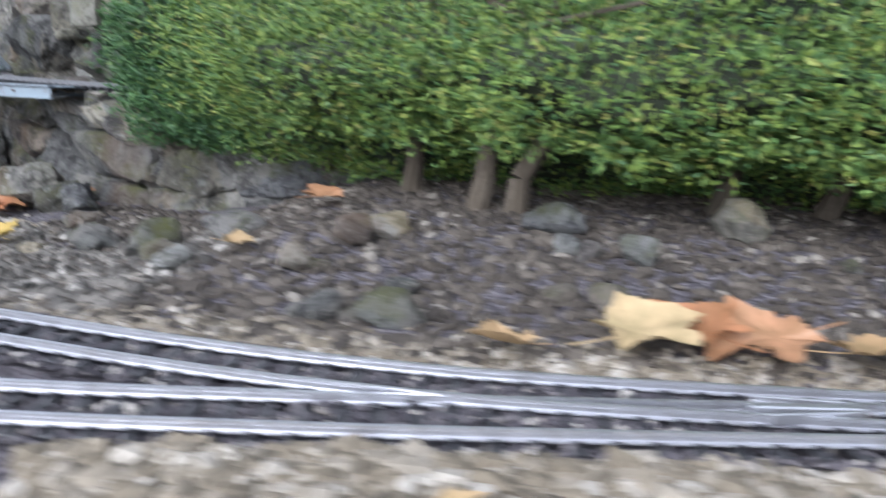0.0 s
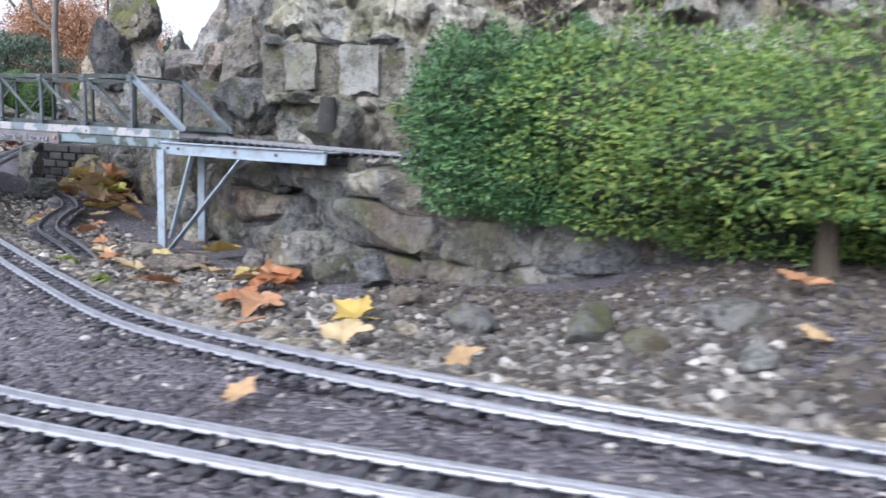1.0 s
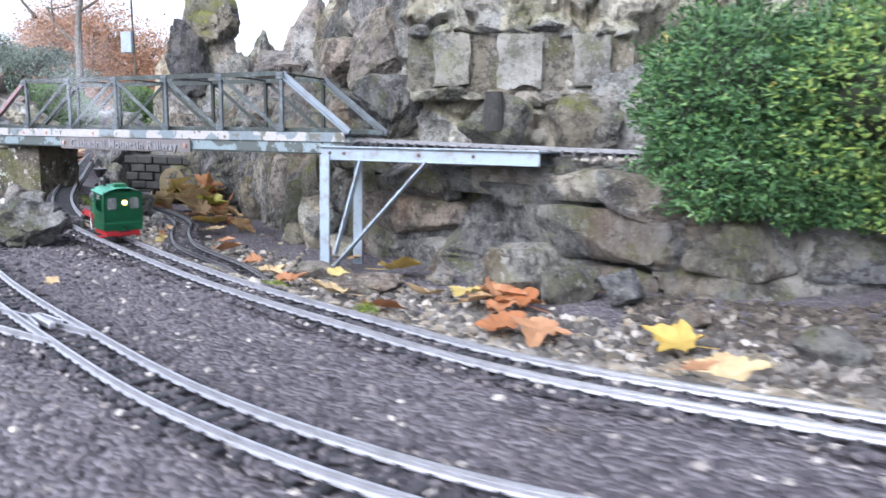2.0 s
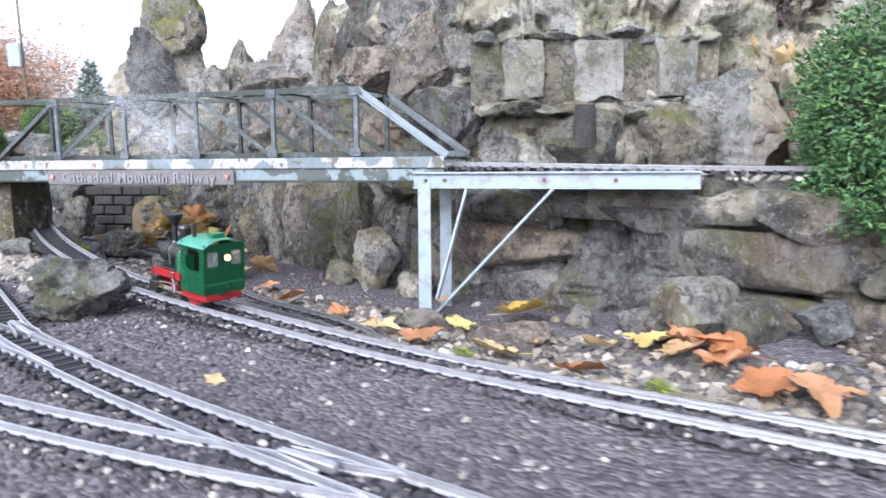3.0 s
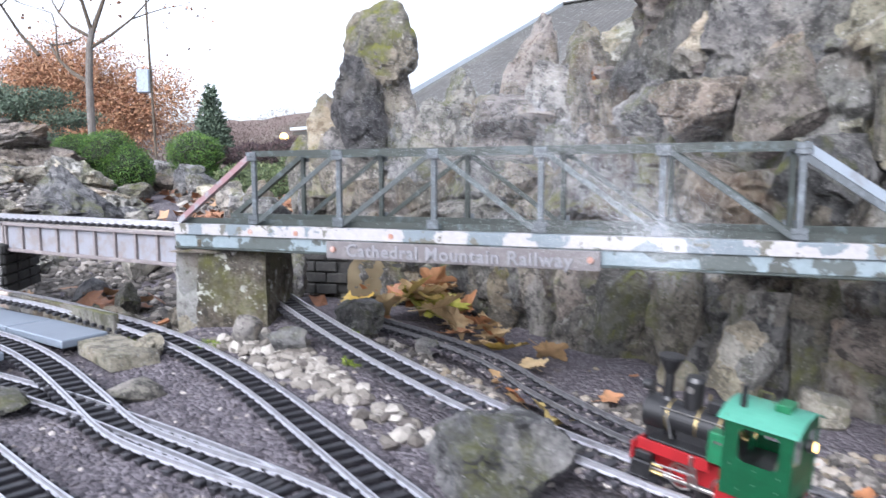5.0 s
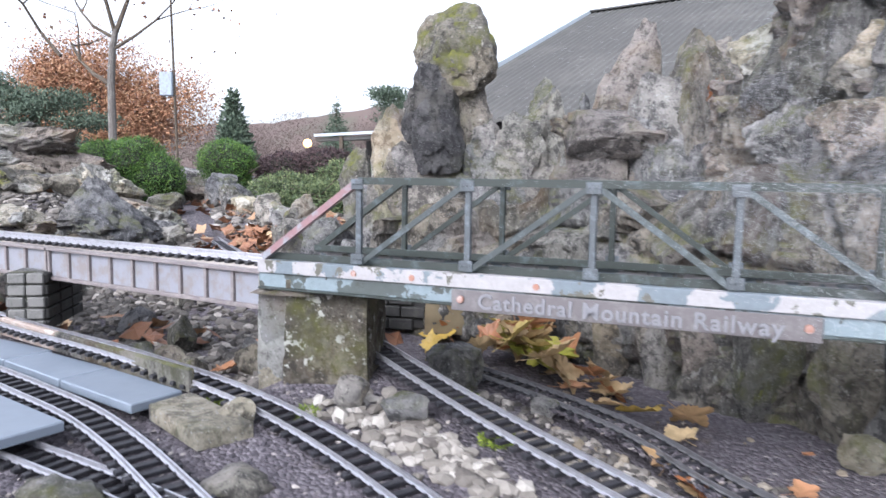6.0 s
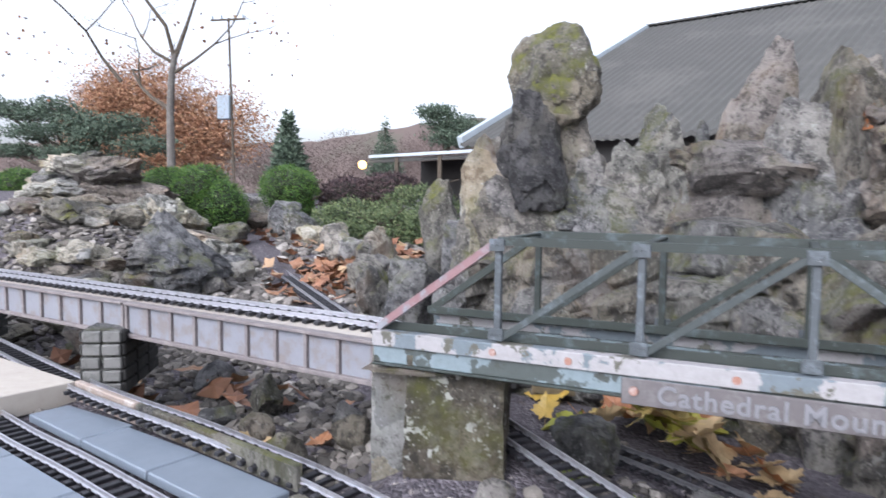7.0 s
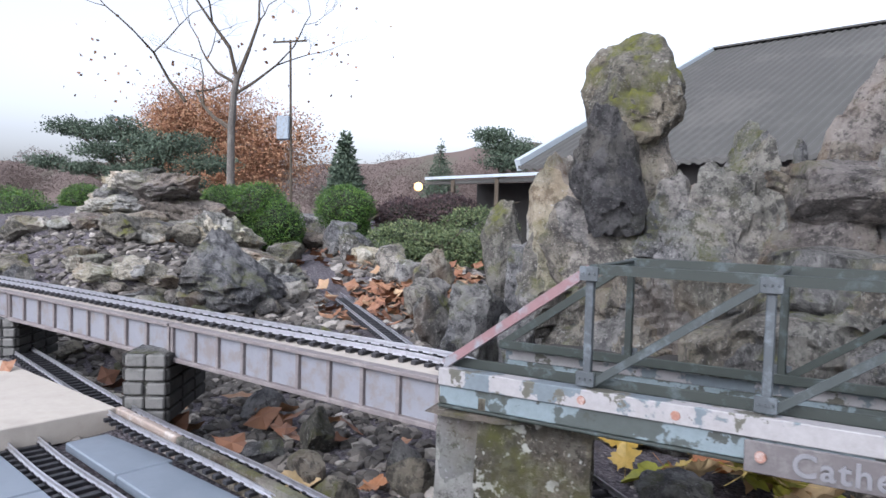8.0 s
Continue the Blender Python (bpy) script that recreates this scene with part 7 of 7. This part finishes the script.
    cyl("safety_valve", 0.0022, 0.0018, 0.022, 0.013, 0.004, 0.096, 0, 0, "brass", "", 10)
    cyl("whistle", 0.0018, 0.0012, 0.016, -0.012, -0.006, 0.098, 0, 0, "brass", "brass whistle", 10)
    cyl("vent_pipe", 0.0035, 0.0035, 0.052, -0.030, 0.020, 0.094, 0, 0, "black", "", 14)
    for s in (-1, 1):
        part("handrail", bar((0.064, s * 0.0205, 0.092), (-0.012, s * 0.0205, 0.0915), 0.0013, 0.0013, 0.0002), "steel", t)
        part("steam_pipe", bar((0.060, s * 0.017, 0.088), (0.046, s * 0.024, 0.058), 0.004, 0.004), "black", t)
        blk("tank", 0.026, 0.020, 0.036, -0.016, s * 0.031, 0.0715, "green", 0.0012, "green side tank")
        blk("tank_box", 0.012, 0.012, 0.012, -0.018, s * 0.022, 0.095, "black", 0.002)
    lamp = cyl("headlamp", 0.0068, 0.0068, 0.010, 0.086, 0, 0.108, 0, 90, "black", "black headlamp", 18)
    cyl("lens", 0.005, 0.0045, 0.002, 0.096, 0, 0.108, 0, 90, "glass", "", 16, lamp)
    blk("bracket", 0.008, 0.006, 0.012, 0.086, 0, 0.099, "black", 0.0005, parent=lamp)
    # cab: sides with window openings, front, back, arched roof
    cab = part("cab", boxed((0.070, 0.080, 0.003), Matrix.Translation((-0.056, 0, 0.044))), "green", t, "open-windowed green cab")

    def holed(name, w, h, holes, mat, place_m, parent, label=""):
        """A plate with rounded window openings."""
        bm = bmesh.new()
        xs = sorted({-w / 2, w / 2, *[v for q in holes for v in (q[0], q[1])]})
        zs = sorted({0.0, h, *[v for q in holes for v in (q[2], q[3])]})
        grid = {}
        for i, a in enumerate(xs):
            for j, b in enumerate(zs):
                grid[i, j] = bm.verts.new((a, 0, b))
        fs = []
        for i in range(len(xs) - 1):
            for j in range(len(zs) - 1):
                cx, cz = (xs[i] + xs[i + 1]) / 2, (zs[j] + zs[j + 1]) / 2
                if any(q[0] < cx < q[1] and q[2] < cz < q[3] for q in holes):
                    continue
                fs.append(bm.faces.new((grid[i, j], grid[i + 1, j], grid[i + 1, j + 1], grid[i, j + 1])))
        bmesh.ops.solidify(bm, geom=fs, thickness=0.002)
        for q in holes:
            c = 0.005
            for sx, sz, px, pz in ((1, 1, q[0], q[2]), (-1, 1, q[1], q[2]), (1, -1, q[0], q[3]), (-1, -1, q[1], q[3])):
                tri = [bm.verts.new((px + dx, yy, pz + dz)) for yy in (0.0, 0.002) for dx, dz in ((0, 0), (sx * c, 0), (sx * c * 0.3, sz * c * 0.3), (0, sz * c))]
                bm.faces.new(tri[:4])
                bm.faces.new(tri[4:][::-1])
                for k in range(4):
                    bm.faces.new((tri[k], tri[(k + 1) % 4], tri[4 + (k + 1) % 4], tri[4 + k]))
        bmesh.ops.recalc_face_normals(bm, faces=bm.faces)
        bm.transform(place_m)
        return part(name, bm, mat, parent, label)

    holed("cab_side", 0.072, 0.084, [(-0.022, 0.020, 0.042, 0.079)], "green", pose(-0.056, -0.042, 0.026), cab)
    holed("cab_side", 0.072, 0.084, [(-0.020, 0.022, 0.042, 0.079)], "green", pose(-0.056, 0.042, 0.026, 0, 0, 180), cab)
    holed("cab_back", 0.084, 0.090, [(-0.034, -0.014, 0.050, 0.076), (0.014, 0.034, 0.050, 0.076)], "green", pose(-0.0905, 0, 0.026, 0, 0, -90), cab)
    holed("cab_front", 0.084, 0.056, [(-0.036, -0.018, 0.024, 0.046), (0.018, 0.036, 0.024, 0.046)], "green", pose(-0.0205, 0, 0.060, 0, 0, 90), cab)
    for s in (-1, 1):
        part("window_pane", boxed((0.001, 0.020, 0.026), Matrix.Translation((-0.0905, s * 0.024, 0.089))), "glass", cab)
    bm = bmesh.new()
    n = 16
    ring = []
    for px in (-0.096, -0.012):
        for k in range(n + 1):
            a = -1 + 2 * k / n
            ring.append(bm.verts.new((px, a * 0.046, 0.1105 + 0.0135 * (1 - abs(a) ** 2.4))))
    fs = [bm.faces.new((ring[k], ring[k + 1], ring[n + 2 + k], ring[n + 1 + k])) for k in range(n)]
    bmesh.ops.solidify(bm, geom=fs, thickness=0.0025)
    # Roof colour includes a painted sky highlight.
    roof = part("cab_roof", bm, "green_roof", cab, "arched green roof with sky sheen in its colour", True)
    blk("roof_vent", 0.016, 0.026, 0.009, -0.068, 0.0, 0.1275, "green", 0.001, "green roof hatch", roof)
    for px in (-0.036, -0.050):
        part("roof_wire", bar((px, -0.012, 0.121), (px, -0.012, 0.134), 0.001, 0.001, 0.0, (0, 1, 0)), "brass", roof)
    part("roof_wire", bar((-0.036, -0.012, 0.1335), (-0.050, -0.012, 0.1335), 0.001, 0.001, 0.0), "brass", roof)
    blk("backhead", 0.004, 0.05, 0.05, -0.026, 0, 0.075, "black", 0.001, "", cab)
    for k, (py, pz) in enumerate(((-0.012, 0.090), (0.010, 0.086), (-0.004, 0.076), (0.016, 0.098))):
        cyl("gauge", 0.004, 0.004, 0.003, -0.028, py, pz, 0, -90, "brass", "", 12, cab)
    cyl("regulator", 0.001, 0.001, 0.030, -0.034, -0.016, 0.075, 20, -10, "brass", "", 8, cab)
    blk("bunker", 0.014, 0.078, 0.034, -0.081, 0, 0.060, "rock_dark", 0.002, "dark coal bunker", cab)
    for s in (-1, 1):
        for px, pz in ((-0.030, 0.062), (-0.056, 0.062), (-0.080, 0.062), (-0.056, 0.046), (-0.080, 0.046), (-0.040, 0.036)):
            cyl("rivet", 0.0009, 0.0007, 0.0010, px, s * 0.0425, pz, -90 * s, 0, "steel", "", 6, cab)
        part("plate", boxed((0.009, 0.0008, 0.0025), Matrix.Translation((-0.014, s * 0.0415, 0.079))), "steel", t, "small works plate")
    rear = cyl("rear_lamp", 0.0072, 0.0072, 0.008, -0.0925, 0, 0.092, 0, -90, "black", "lit rear lamp", 18)
    cyl("lens", 0.0058, 0.005, 0.0015, -0.1006, 0, 0.092, 0, -90, "lamp", "glowing yellow lens", 16, rear)
    for ex in (0.092, -0.092):
        bm = bmesh.new()
        sgn = 1 if ex > 0 else -1
        pts = [(0, -0.012, 0.0), (sgn * 0.010, -0.010, 0.002), (sgn * 0.012, 0, 0.004), (sgn * 0.010, 0.010, 0.002), (0, 0.012, 0)]
        for p, q in zip(pts, pts[1:]):
            limb(bm, Vector((ex, 0, 0.024)) + Vector(p), Vector((ex, 0, 0.024)) + Vector(q), 0.0016, 0.0016, 6)
        part("coupling", bm, "black", t, "black loop coupling")
        part("hook", bar((ex, 0, 0.030), (ex + sgn * 0.010, 0, 0.040), 0.002, 0.002, 0.0003), "black", t)


engine()


# ---- steam over the chimney, as fine drops ----
def steam():
    r = random.Random(2)
    fs0 = [(0, 2, 1), (0, 3, 2), (0, 1, 3), (1, 2, 3)]
    tet = [(0, 0, 1), (0.94, 0, -0.33), (-0.47, 0.82, -0.33), (-0.47, -0.82, -0.33)]
    V, F = [], []
    mouth = Vector((-0.300, 0.8375, 0.488))
    for k in range(60000):
        t = 0.04 + 0.96 * r.random() ** 0.55
        mid = mouth + Vector((0.01 * t - 0.16 * t * t, 0.05 * t, 0.012 + 0.03 * t + 0.15 * t ** 0.8 + 0.02 * math.sin(9 * t)))
        w = 0.004 + 0.055 * t
        c = mid + Vector((r.gauss(0, w * 1.3), r.gauss(0, w), r.gauss(0, w * 0.8)))
        if noise.noise(c * 22) < r.uniform(-0.5, 0.25):
            continue
        s = r.uniform(0.00018, 0.00036)
        b = len(V)
        V += [(c.x + x * s, c.y + y * s, c.z + z * s) for x, y, z in tet]
        F += [tuple(b + i for i in f) for f in fs0]
    me = bpy.data.meshes.new("steam_plume")
    me.from_pydata(V, [], F)
    m, n, l, b = material("white_steam", 1.0)
    b.inputs["Base Color"].default_value = (0.85, 0.87, 0.9, 1)
    b.inputs["Alpha"].default_value = 0.45
    tagged(link("steam_plume", me, m), "thin white steam drifting from an engine chimney", "steam", "", "stuff")


steam()

# ---- to true size ----
for ob in list(scene.objects):
    if ob.parent is None and ob.type in ("MESH", "EMPTY"):
        ob.matrix_basis = Matrix.Scale(SIZE, 4) @ ob.matrix_basis
